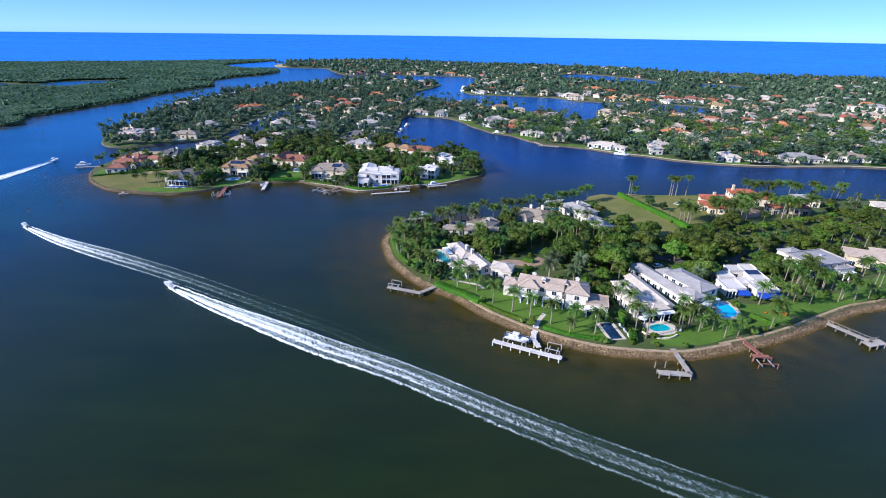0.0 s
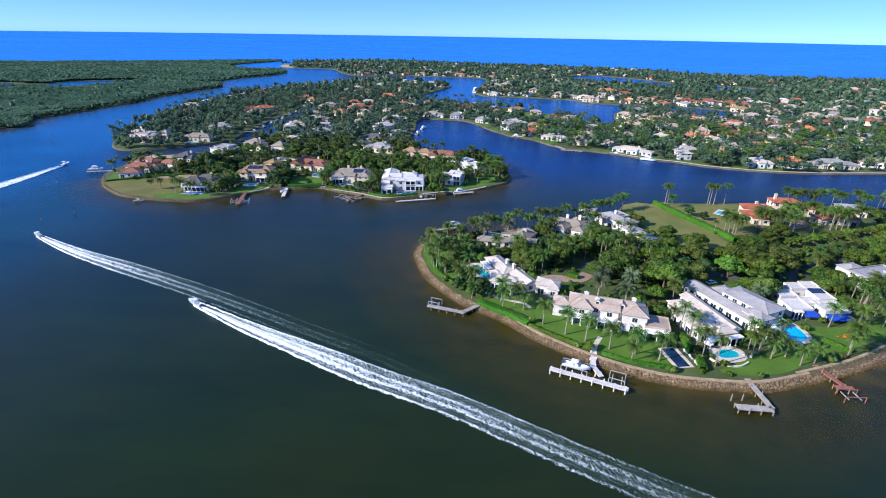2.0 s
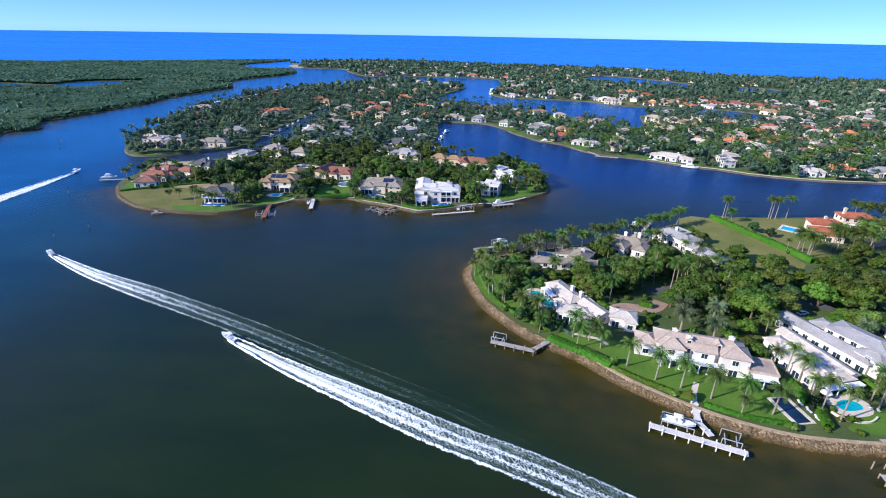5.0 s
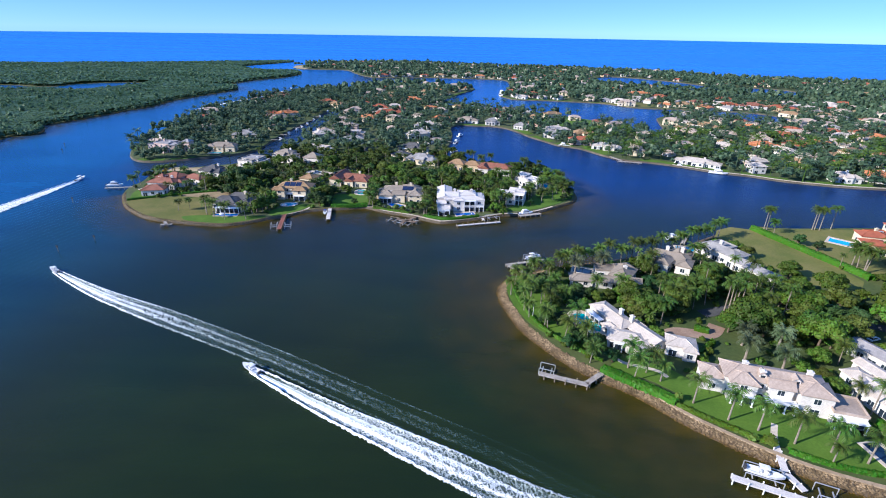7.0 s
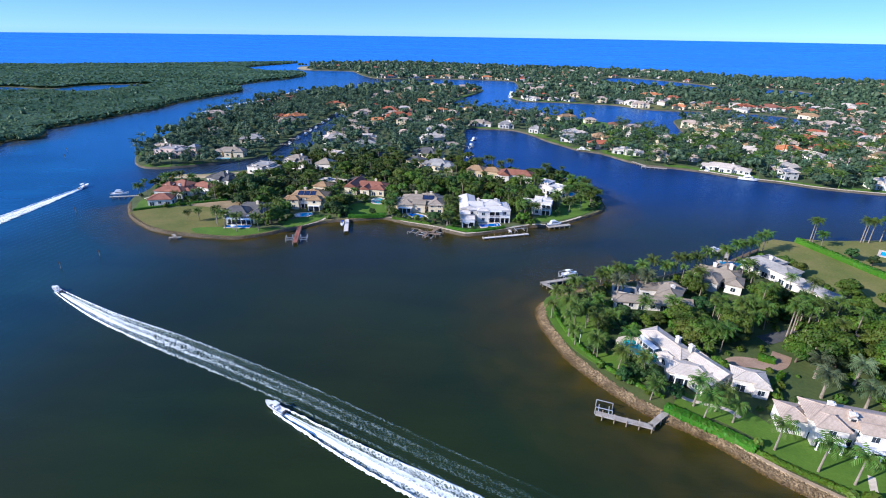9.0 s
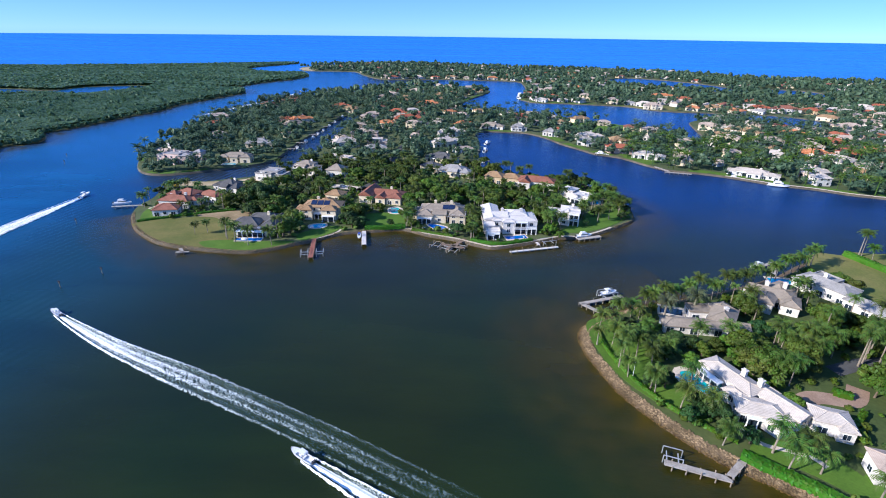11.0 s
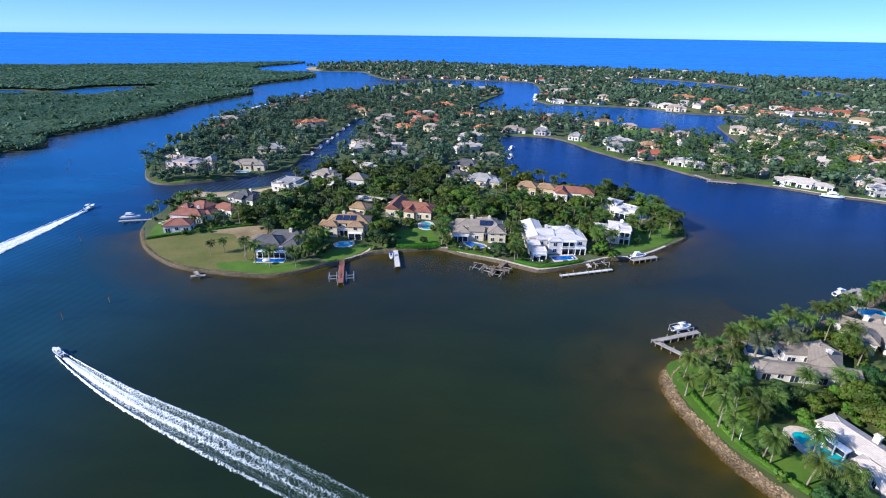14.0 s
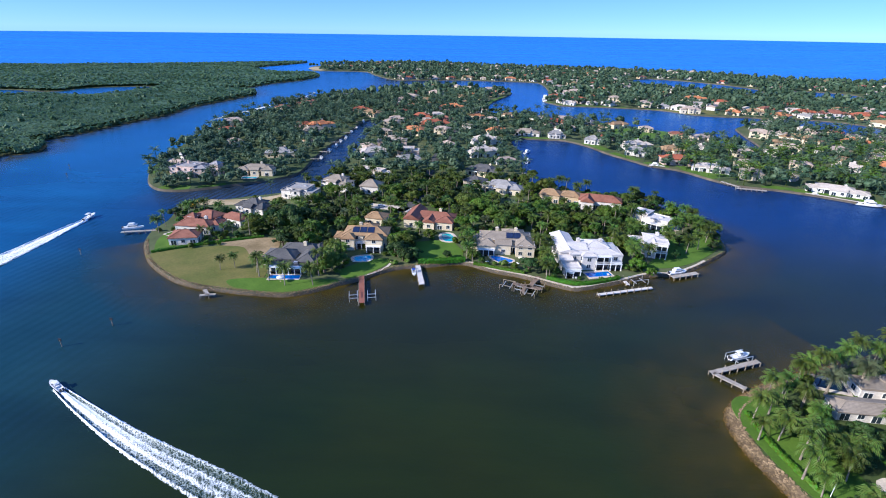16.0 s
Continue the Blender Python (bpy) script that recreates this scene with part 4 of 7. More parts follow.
# the island
house("clay_roofed_house", "white house with red clay tile roofs at the island tip", -247, 355, 0,
      [(0.5, -11.5, 12, 13, 10, 3.6, "hip", 2.2), (-1, 2, -4, 18, 9, 4.2, "hip", 2.2), (1, 13, -25, 13, 9, 5.0, "hip", 2.2), (15, 13, -24, 14, 8, 4.2, "hip", 2.0), (8, 5, 90, 8, 6, 3.8, "hip", 1.5), (-6, 9, -10, 6, 6, 5.4, "hip", 1.6)], WHITE, R_BROWN, [(4, 3, 7.4)])
h_slate = house("slate_house", "low house with dark grey hip roofs beside palms", -186, 322, -2,
      [(-6, 2, 0, 14, 10, 3.6, "hip", 2.6), (7, 1, 90, 12, 8, 3.6, "hip", 2.3), (1, 9, 0, 18, 9, 3.6, "hip", 2.6), (0, -6.2, 0, 16, 4, 3.0, "flat", 0), (9, 11, 60, 8, 7, 3.6, "hip", 2.0)], CREAM, R_SLATE, [(3, 8, 7.2)])
h_solar = house("solar_house", "cream two-storey house with golden-brown roof and solar panels", -158, 346, 0,
                [(0, 2, 0, 21, 11, 6.2, "hip", 2.6), (5, -5, 0, 8, 6, 6.0, "hip", 1.9), (-7.5, -4.5, 0, 6, 6, 5.8, "hip", 1.7), (-12.5, 3, 0, 6, 7, 3.6, "hip", 1.4), (0, 9.5, 90, 7, 8, 5.6, "hip", 1.8)], CREAM, R_GOLD, [(-3, 3, 10.0)])
house("tan_cottage", "small house with tan pyramid roof", -158, 376, -15, [(0, 0, 0, 10, 9, 4.0, "hip", 2.2)], CREAM, R_GOLD)
house("brown_house", "house with brown clay roofs among trees", -128, 377, -10, [(1, 1, 0, 22, 9, 4.4, "hip", 2.2), (-9.5, 0, 90, 18, 8, 4.8, "gable", 2.6), (8, -4, 0, 9, 8, 4.2, "hip", 2.0), (0, -5, 90, 8, 6, 4.0, "gable", 1.8)], CREAM, R_BROWN, [(4, 2, 8.0)])
h_beige = house("beige_house", "beige two-storey house with grey-tan hip roofs and solar panels", -91, 346, -2,
                [(0, 3, 0, 24, 11, 5.4, "hip", 2.3), (-9, -3.5, 0, 9, 8, 4.4, "hip", 1.8), (9, -3, 90, 12, 8.5, 5.2, "hip", 2.1), (-1, -4, 0, 7, 6, 5.0, "gable", 1.5), (-13, 3, 90, 9, 7, 3.8, "hip", 1.6), (4, 8, 0, 10, 7, 5.4, "hip", 1.8)], CREAM, R_DRAB, [(-4, 4, 9.2), (5, 4, 9.2)])
h_white = house("white_mansion", "large bright white three-storey mansion with low white roofs", -55, 334, 3,
      [(2, 0, 0, 22, 13, 6.8, "hip", 1.1), (-9, 6, 90, 22, 8.5, 7.0, "gable", 1.4), (-5, 1, 0, 8, 9, 7.6, "gable", 1.3), (4, 3, 0, 10, 9, 7.9, "hip", 1.2), (-9.5, -11.5, 0, 7, 6, 3.5, "flat", 0), (11, -2.5, 0, 6, 9, 6.2, "flat", 0),
       (-1, -6.9, 0, 6, 3, 6.6, "hip", 0.8), (-11, -6, 0, 5, 5.5, 5.0, "gable", 1.0), (11.5, 5, 90, 8, 6, 5.4, "hip", 1.0)],
      WHITE, R_BRIGHT, [(-3, 5, 9.4), (7, 4, 9.6)])
h_tower = house("white_tower_house", "white two-storey house with low white roofs", -19.5, 349, -12, [(0, 0, 0, 10, 12, 6.4, "hip", 1.0), (-8, 4, 0, 8, 8, 3.8, "hip", 1.3), (2, -5, 0, 6, 5, 6.9, "flat", 0), (-3, -7, 0, 6, 4, 3.6, "flat", 0)], WHITE, R_BRIGHT, [(1, 3, 8.4)])
h_terrace = house("terrace_house", "white terraced house by a round pool", -8, 384, -40, [(0, 0, 0, 18, 9, 5.0, "flat", 0), (-7, 2, 0, 8, 8, 6.2, "hip", 1.4)], WHITE, R_BRIGHT)
house("russet_house", "house with russet clay roofs on the bay side", -30, 413, -15, [(0, 0, 0, 24, 10, 5.0, "hip", 2.6), (-7, -4, 90, 9, 7, 5.0, "gable", 2.6)], WHITE, R_BROWN)
house("tan_roofed_house", "house with tan and grey hip roofs", -52, 421, -20, [(-6, 0, 0, 12, 9, 5.0, "hip", 2.6), (6, 2, 0, 12, 9, 4.8, "hip", 2.2)], TAN, R_GOLD)
house("rose_mansion", "rose and white mansion with flat grey roofs at the channel", -305, 460, -10,
      [(0, 0, 0, 14, 12, 7.2, "flat", 0), (-9, -2, 0, 7, 10, 5.8, "flat", 0), (9.5, -1, 14, 9, 9, 6.2, "hip", 1.5), (1, -8, 0, 9, 4.4, 4.0, "flat", 0), (18, 4, 0, 6, 6, 8.2, "hip", 1.8), (4, 8, 0, 12, 6, 5.0, "hip", 1.6)], PINK, R_PALEGREY, [(-3, 2, 9.0)])
house("tan_hip_house", "cream house with grey-tan hip roofs beside a pool", -261, 468, 2,
      [(0, 1, 0, 20, 10, 4.2, "hip", 2.2), (9.5, -4, 0, 8, 8, 4.4, "hip", 2.0), (-8.5, -3, 0, 8, 7, 3.8, "hip", 1.7), (0.5, -5, 0, 6, 5, 4.2, "gable", 1.6)], CREAM, R_DRAB, [(3, 2, 7.6)])
porches = []
for nm, lb, x, y, t, l, w, h, k, r, wm, rm in (
        ("grey_house", "grey-roofed waterfront house among palms", -97, 479, -24, 26, 12, 4.8, "hip", 2.6, CREAM, R_SLATE),
        ("grey_house", "dark grey hip-roofed house among trees", -104, 450, -30, 13, 11, 4.4, "hip", 2.4, CREAM, R_SLATE),
        ("grey_house", "wide grey hip-roofed house near moored boats", -86, 440, -18, 26, 13, 4.6, "hip", 2.6, CREAM, R_GREY),
        ("white_house", "white-roofed two-storey house among trees", -93, 589, 20, 28, 12, 5.4, "hip", 2.4, WHITE, R_WHITE),
        ("white_house", "long white-roofed house with pale walls", -97, 541, 30, 28, 13, 5.4, "hip", 2.6, WHITE, R_WHITE),
        ("orange_house", "orange-roofed house among tall palms", -80, 637, 20, 22, 10, 5.0, "hip", 2.4, CREAM, R_ORANGE),
        ("red_house", "large house with orange-red roofs", -146, 668, 20, 34, 14, 5.4, "hip", 3.0, TAN, R_RED),
        ("red_house", "rose house with pale red roofs", -164, 716, -12, 28, 13, 5.0, "hip", 2.8, PINK, R_RED),
        ("red_house", "long house with orange-red roofs", -130, 800, -6, 36, 14, 5.0, "hip", 2.8, PINK, R_ORANGE),
        ("red_house", "brown-red roofed house by the canal", -245, 759, 6, 26, 13, 5.0, "hip", 2.6, TAN, R_RED),
        ("pink_house", "pale pink-roofed house by the canal", -262, 619, 40, 28, 12, 5.0, "hip", 2.6, WHITE, R_DRAB),
        ("white_block_house", "white two-storey house with taupe roof", -194, 436, -20, 20, 12, 7.0, "hip", 2.0, WHITE, R_DRAB),
        ("modern_house", "white and grey flat-roofed house", -212, 416, -12, 22, 13, 6.4, "flat", 0, WHITE, R_GREY),
        ("modern_house", "house with dark grey hip roof", -231, 390, -16, 19, 12, 4.4, "hip", 2.4, WHITE, R_SLATE),
        ("white_house", "long low white flat-roofed house", -177, 470, -20, 30, 9, 4.4, "flat", 0, WHITE, R_WHITE),
        ("pyramid_house", "white house with tan pyramid roof", -171, 431, -10, 12, 11, 5.0, "hip", 3.4, WHITE, R_DRAB),
        ("rose_house", "rose-walled house with white roof", -159, 534, 4, 18, 12, 6.0, "flat", 0, PINK, R_WHITE),
        ("blue_roofed_house", "white house with blue-grey roof", 9, 600, -20, 16, 11, 5.0, "hip", 2.6, WHITE, R_GREY),
        ("white_house", "white-roofed house on the bay shore", 43, 583, 14, 26, 13, 5.0, "hip", 2.4, WHITE, R_WHITE),
        ("orange_house", "cream house with orange-brown roof on the bay", 66, 559, 10, 22, 13, 5.8, "hip", 2.6, CREAM, R_GOLD),
        ("white_house", "white waterfront house behind a lawn", 76, 506, -22, 26, 10, 4.0, "hip", 1.9, WHITE, R_WHITE),
        ("gazebo_house", "house with round grey roofs on the bay", 97, 488, -20, 14, 13, 4.8, "hip", 3.0, CREAM, R_DRAB),
        ("white_house", "wide white waterfront mansion", 136, 455, -32, 34, 12, 3.8, "hip", 1.6, WHITE, R_WHITE),
        ("orange_house", "house with bright orange roof", 261, 617, -30, 24, 13, 5.0, "hip", 2.6, CREAM, R_ORANGE),
        ("tan_house", "long cream house with tan roofs", 216, 628, -50, 36, 13, 5.0, "hip", 2.4, CREAM, R_GOLD),
        ("white_house", "white house with pale roof", 158, 566, -40, 18, 12, 5.0, "hip", 2.2, WHITE, R_WHITE),
        ("white_house", "white house by the cove", -22, 624, 4, 16, 10, 5.0, "hip", 2.4, WHITE, R_GREY),
        ("white_house", "grey-roofed house by the cove", -50, 634, -14, 26, 11, 4.4, "hip", 2.2, WHITE, R_DRAB),
        ("white_house", "white-walled waterfront house with tower", 172, 436, 4, 10, 9, 5.4, "hip", 2.6, WHITE, R_WHITE),
        ("white_house", "white mansion with terraces on the bay", 224, 416, -10, 18, 12, 4.8, "hip", 2.2, WHITE, R_WHITE),
        ("red_house", "house with orange roof on the bay", 250, 418, -20, 20, 12, 5.6, "hip", 2.4, WHITE, R_ORANGE),
        ("grey_house", "long grey-roofed waterfront house", 284, 418, -2, 34, 13, 4.4, "hip", 2.4, CREAM, R_GREY),
        ("cream_house", "long cream waterfront house with taupe roof", 328, 424, -6, 32, 13, 4.8, "hip", 2.2, WHITE, R_DRAB),
        ("rose_house", "large rose house with pale tan roofs", 294, 592, -30, 36, 14, 4.8, "hip", 2.4, PINK, R_TAUPE),
        ("orange_house", "white house with orange-red roofs among palms", 223, 520, -24, 30, 13, 5.0, "hip", 2.6, WHITE, R_ORANGE),
        ("white_house", "white house half hidden by trees", 185, 515, -20, 22, 11, 4.8, "hip", 2.4, WHITE, R_WHITE),
        ("white_house", "white and rose house near the bay", 182, 458, 20, 22, 12, 4.8, "hip", 2.2, PINK, R_WHITE),
        ("red_house", "white house with red roof above the lake", 328, 808, -10, 28, 13, 6.0, "hip", 2.6, WHITE, R_RED),
        ("white_block_house", "tall white house with red-brown roof by the lake", 354, 793, -12, 34, 14, 7.4, "hip", 3.0, WHITE, R_BROWN),
        ("red_house", "wide house with red-brown roofs by the lake", 390, 787, -12, 40, 14, 5.6, "hip", 2.8, TAN, R_RED),
        ("cream_house", "wide cream house by the lake", 428, 800, -14, 38, 14, 5.6, "hip", 2.2, CREAM, R_WHITE),
        ("orange_house", "cream house with orange roofs behind the lake shore", 265, 810, -10, 26, 12, 5.0, "hip", 2.4, CREAM, R_GOLD),
        ("red_house", "house with red roof at the edge of the wood", 355, 884, 0, 26, 13, 5.4, "hip", 2.6, PINK, R_RED),
        ("orange_house", "long house with pale orange roofs in the wood", 244, 945, -4, 40, 13, 5.0, "hip", 2.4, CREAM, R_ORANGE),
        ("cream_house", "tall cream house on the lake shore", 183, 812, -10, 24, 13, 6.4, "hip", 2.4, CREAM, R_TAUPE),
        ("rose_house", "rose-roofed house by the canal", -265, 648, 40, 28, 13, 5.4, "hip", 2.6, WHITE, R_ORANGE),
        ("grey_house", "grey-roofed house by the canal", -262, 520, 10, 24, 13, 5.0, "hip", 2.4, CREAM, R_GREY),
        ("red_house", "brown-red roofed house near the channel", -338, 828, 4, 34, 13, 5.0, "hip", 2.4, TAN, R_BROWN),
        ("rose_house", "rose and white house east of the canal", -178, 573, 4, 26, 13, 6.4, "hip", 2.0, PINK, R_TAUPE)):
    wings = [(0, 0, 0, l, w, h, k, r)]
    if l > 15:
        wings = [(-l * 0.04, w * 0.08, 0, l * 0.62, w * 0.8, h, k, r), (l * 0.33, -w * 0.1, 0, l * 0.34, w * 0.8, h * 0.8, k, r * 0.8),
                 (-l * 0.36, -w * 0.06, 0, l * 0.28, w * 0.7, h * 0.78, k, r * 0.75), (l * 0.02, -w * 0.42, 0, l * 0.26, w * 0.4, h * 0.92, "gable" if k == "hip" else k, r * 0.7)]
    hh = house(nm, lb, x, y, t, wings, wm, rm, [(l * 0.12, w * 0.2, h + r * 0.9 + 0.6)] if l > 15 and k == "hip" else [], windows=2 if y < 470 else 1)
    if y < 640:
        porches.append((hh, -l * 0.2, -w * 0.32, l * 0.22, rm, wm, h))


COLUMN = plain_mesh("column", join(tube([(0, 0, 0), (0, 0, 2.9)], [0.2, 0.17], 8), box(-0.28, 0.28, -0.28, 0.28, 0, 0.2), box(-0.26, 0.26, -0.26, 0.26, 2.78, 2.95)), TRIM)


def loggia(h, dx, dy, turn, l, d, up=0.0, roof=TRIM, rail=False):
    """A deep porch on a house: columns, a flat roof and a glazed wall behind."""
    g = pose(dx, dy, up, 0, 0, turn)
    lg = part("loggia", plain_mesh("loggia", box(-l / 2, l / 2, -d, 0, 2.95, 3.3), roof), h, at=g)
    part("porch_floor", plain_mesh("porch_floor", box(-l / 2 - 0.1, l / 2 + 0.1, -d - 0.1, 0.1, -0.15, 0.0), PAVING), lg)
    part("glass_wall", plain_mesh("glass_wall", box(-l / 2 + 0.2, l / 2 - 0.2, -0.25, -0.15, 0.05, 2.8), GLASS), lg)
    n = max(int(l / 2.6), 2)
    for k in range(n + 1):
        part("column", COLUMN, lg, at=pose(-l / 2 + 0.3 + (l - 0.6) * k / n, -d + 0.3, 0))
    if rail:
        part("balustrade", plain_mesh("balustrade", join(box(-l / 2, l / 2, -d, -d + 0.12, 4.15, 4.3), *[box(-l / 2 + 0.1 + k * 0.5, -l / 2 + 0.2 + k * 0.5, -d, -d + 0.1, 3.3, 4.15) for k in range(int(l / 0.5))]), TRIM), lg)
    return lg


def awning(h, dx, dy, turn, l, d, z=3.2):
    """A sloping canvas awning on two posts."""
    a = part("awning", plain_mesh("awning", ([(-l / 2, 0, z), (l / 2, 0, z), (l / 2, -d, z - 0.9), (-l / 2, -d, z - 0.9), (-l / 2, 0, z - 0.08), (l / 2, 0, z - 0.08), (l / 2, -d, z - 1.3), (-l / 2, -d, z - 1.3)],
                                             [[0, 3, 2, 1], [4, 5, 6, 7], [3, 7, 6, 2], [0, 4, 7, 3], [1, 2, 6, 5], [0, 1, 5, 4]]), NAVY), h, "bright blue canvas awning", at=pose(dx, dy, 0, 0, 0, turn))
    for s in (-1, 1):
        part("awning_post", plain_mesh("awning_post", tube([(0, 0, 0), (0, 0, z - 0.95)], [0.05, 0.05], 6), ALU), a, at=pose(s * (l / 2 - 0.1), -d + 0.1, 0))




def dormer(h, dx, dy, turn, z, roof, wall):
    """A small gabled window standing out of a roof."""
    d = part("dormer", plain_mesh("dormer", join(box(-0.9, 0.9, -1.2, 1.4, z - 0.9, z + 0.7), ([(-0.9, -1.2, z + 0.7), (0.9, -1.2, z + 0.7), (0, -1.2, z + 1.4), (0, 1.4, z + 1.4)], [[0, 1, 2], [0, 2, 3], [1, 3, 2]])), wall), h, at=pose(dx, dy, 0, 0, 0, turn))
    part("dormer_roof", plain_mesh("dormer_roof", ([(-1.15, -1.4, z + 0.62), (0, -1.4, z + 1.52), (1.15, -1.4, z + 0.62), (-1.15, 1.6, z + 0.62), (0, 1.6, z + 1.52), (1.15, 1.6, z + 0.62), (-1.15, -1.4, z + 0.5), (0, -1.4, z + 1.4), (1.15, -1.4, z + 0.5)],
                                                   [[0, 3, 4, 1], [1, 4, 5, 2], [0, 1, 7, 6], [1, 2, 8, 7]]), roof), d)
    part("pane", plain_mesh("pane", box(-0.55, 0.55, -1.26, -1.2, z - 0.5, z + 0.5), GLASS), d)


for hh, x, y, t, z, rf, wl in ((h2, -3.5, -0.8, 0, 7.5, R_TAUPE, WHITE), (h2, 5, -0.8, 0, 7.5, R_TAUPE, WHITE),                               ):
    dormer(hh, x, y, t, z, rf, wl)
loggia(h2, 1, -4.7, 0, 8, 2.6, rail=True)
loggia(h2, -8.5, -5.5, 0, 6, 1.6)
loggia(h2, 17, -7.6, 0, 7.6, 2.2)
loggia(h3, 11.6, -5, 90, 7.4, 2.4)
loggia(h3, 12.2, 1.5, 90, 5.0, 2.0)
loggia(h4, 15.6, -3, 90, 6.0, 2.4, rail=True)
loggia(h4, 13.2, 3.0, 90, 8.0, 2.2)
loggia(h1, -6, -4.1, 0, 8, 2.2)
loggia(h1, 12.2, -6.2, 50, 8, 1.8)
awning(h5, -4, -8.1, 0, 5.0, 2.6, 2.8)
awning(h5, -7.5, 9.2, 0, 5.0, 2.4, 2.8)
for k in range(3):
    part("solar_panel", plain_mesh("solar_panel", box(-1.1, 1.1, -1.7, 1.7, 0, 0.12), SOLAR), h5, "dark blue solar panel", at=pose(5.4 + 2.3 * k - 0.2, 5.6, 4.05, 6))
awning(h5, 5.2, -10.1, 0, 9.0, 3.0, 2.9)
loggia(h5, -8.6, -8.1, 0, 3.4, 1.6)
loggia(h6, 4, -11.0, 0, 7, 1.8)
loggia(h_white, -9.5, -14.6, 0, 6.6, 1.8, rail=True)
loggia(h_white, 5.5, -6.6, 0, 7, 2.4, rail=True)
loggia(h_white, 5.5, -6.6, 0, 7, 2.2, up=3.3)
loggia(h_white, 11, -7.1, 0, 5.4, 2.0, rail=True)
loggia(h_solar, -1.5, -3.6, 0, 5, 2.4, rail=True)
loggia(h_solar, 5, -8.1, 0, 7, 1.8)
loggia(h_beige, -9, -7.6, 0, 8, 1.8)
loggia(h_beige, 3.4, -2.6, 0, 3.0, 2.2)
loggia(h_slate, 0, -8.3, 0, 14, 2.4)
loggia(h_tower, 2, -7.6, 0, 5.4, 1.8, rail=True)
loggia(h_tower, 2, -7.6, 0, 5.4, 1.6, up=3.3)
loggia(h_terrace, 3, -4.6, 0, 10, 2.2, rail=True)
loggia(h_red, 0.5, 5.9, -8, 9, 2.2)

for hh, dx, dy, span, rm, wm, ht in porches:
    if span > 3.5:
        loggia(hh, dx, dy, 0, span, 2.2)

# panels on two roofs
for hh, spots, py, pz in ((h_solar, (-4.6, -1.0, 2.6), -0.5, 7.95), (h_beige, (2.0, 5.4), 0.2, 7.0)):
    for sx in spots:
        part("solar_panel", plain_mesh("solar_panel", box(-1.6, 1.6, -1.9, 1.9, 0, 0.12), SOLAR), hh, "dark blue solar panel", at=pose(sx, py, pz, 22))

# ---------------------------------------------------------------- lawns, terraces, pools
lawn([(20, 178), (30, 173), (47, 166), (54, 156), (53, 146), (40, 147.5), (28, 154), (15, 163), (10, 168)], label="striped green lawn with palms along the seawall")
lawn([(79, 298), (103, 310), (120.5, 250), (94, 247)], LAWN_DRY, "wide yellow-green grass field", steps=3)
lawn([(105.5, 310), (122, 313), (160, 314), (186, 316), (172, 309), (148, 280), (140, 262), (124, 256)], LAWN_DRY, "worn green lawn beside the bay")
lawn([(-34, 240), (-33, 222), (-27, 206), (-14, 192), (-10, 200), (-14, 214), (-17, 236), (-27, 245)], label="green lawn at the tip of the point")
lawn([(-6, 181), (4, 178), (14, 170), (18, 176), (12, 184), (0, 188)], label="green lawn beside a white path")
lawn([(74, 142), (86, 144), (96, 149), (108, 155), (124, 161), (118, 168), (108, 158), (94, 158), (80, 152), (66, 144)], label="green lawn with palms along the seawall")
lawn([(109, 159), (126, 164), (136, 172), (131, 176), (122, 172), (110, 171)], label="green lawn before the flat-roofed villa")
lawn([(128, 164), (150, 172), (172, 182), (200, 196), (190, 203), (165, 186), (140, 178)], label="green lawn above the boulder bank")
lawn([(-262, 346), (-258, 357), (-252, 352), (-249, 335), (-254, 329)], label="green lawn beside the clay-roofed house")
lawn([(-256, 325.5), (-247, 333), (-225, 340), (-207, 350), (-199, 334), (-194, 304), (-197, 297.2), (-206, 298), (-223.5, 302), (-237.5, 310), (-251, 321.5)], FIELD, "dry grass on an empty plot")
lawn([(-235, 345), (-226, 339), (-216, 338), (-208, 328), (-201, 327), (-199, 338), (-203, 349), (-212, 350), (-224, 347)], EARTH, "bare sandy earth on the empty plot", TOP + 0.09)
lawn([(-206, 300.5), (-199, 297.6), (-181, 296), (-163, 306), (-166, 308.5), (-180, 307), (-196, 307.5), (-208, 305)], label="green lawn along the island shore")
lawn([(-164, 318), (-150, 330), (-144, 327), (-152, 314), (-160, 310)], label="green lawn with a curved path")
lawn([(-134, 351), (-115.5, 351.5), (-111, 331.6), (-131, 328)], label="green lawn running down to the water", steps=2)
lawn([(-20, 330), (-8, 335), (6, 346), (15, 358), (10, 372), (-4, 366), (-12, 350), (-28, 332)], label="green lawn at the island's eastern tip")
lawn([(62, 503), (84, 490), (90, 492), (70, 512), (56, 522)], label="lawn before a white waterfront house")
lawn([(100, 466), (130, 448), (150, 437), (152, 442), (128, 456), (104, 470)], label="lawn before a wide waterfront mansion")
lawn([(150, 840), (190, 812), (215, 800), (225, 830), (190, 850)], FIELD, "pale open grass by the lake")
lawn([(-535, 1545), (-530, 1480), (-515, 1450), (-490, 1424), (-470, 1424), (-500, 1475), (-515, 1560)], SAND, "white sand beach at the pass")
lawn([(30, 640), (60, 690), (110, 660), (90, 620)], LAWN, "open lawn inland")


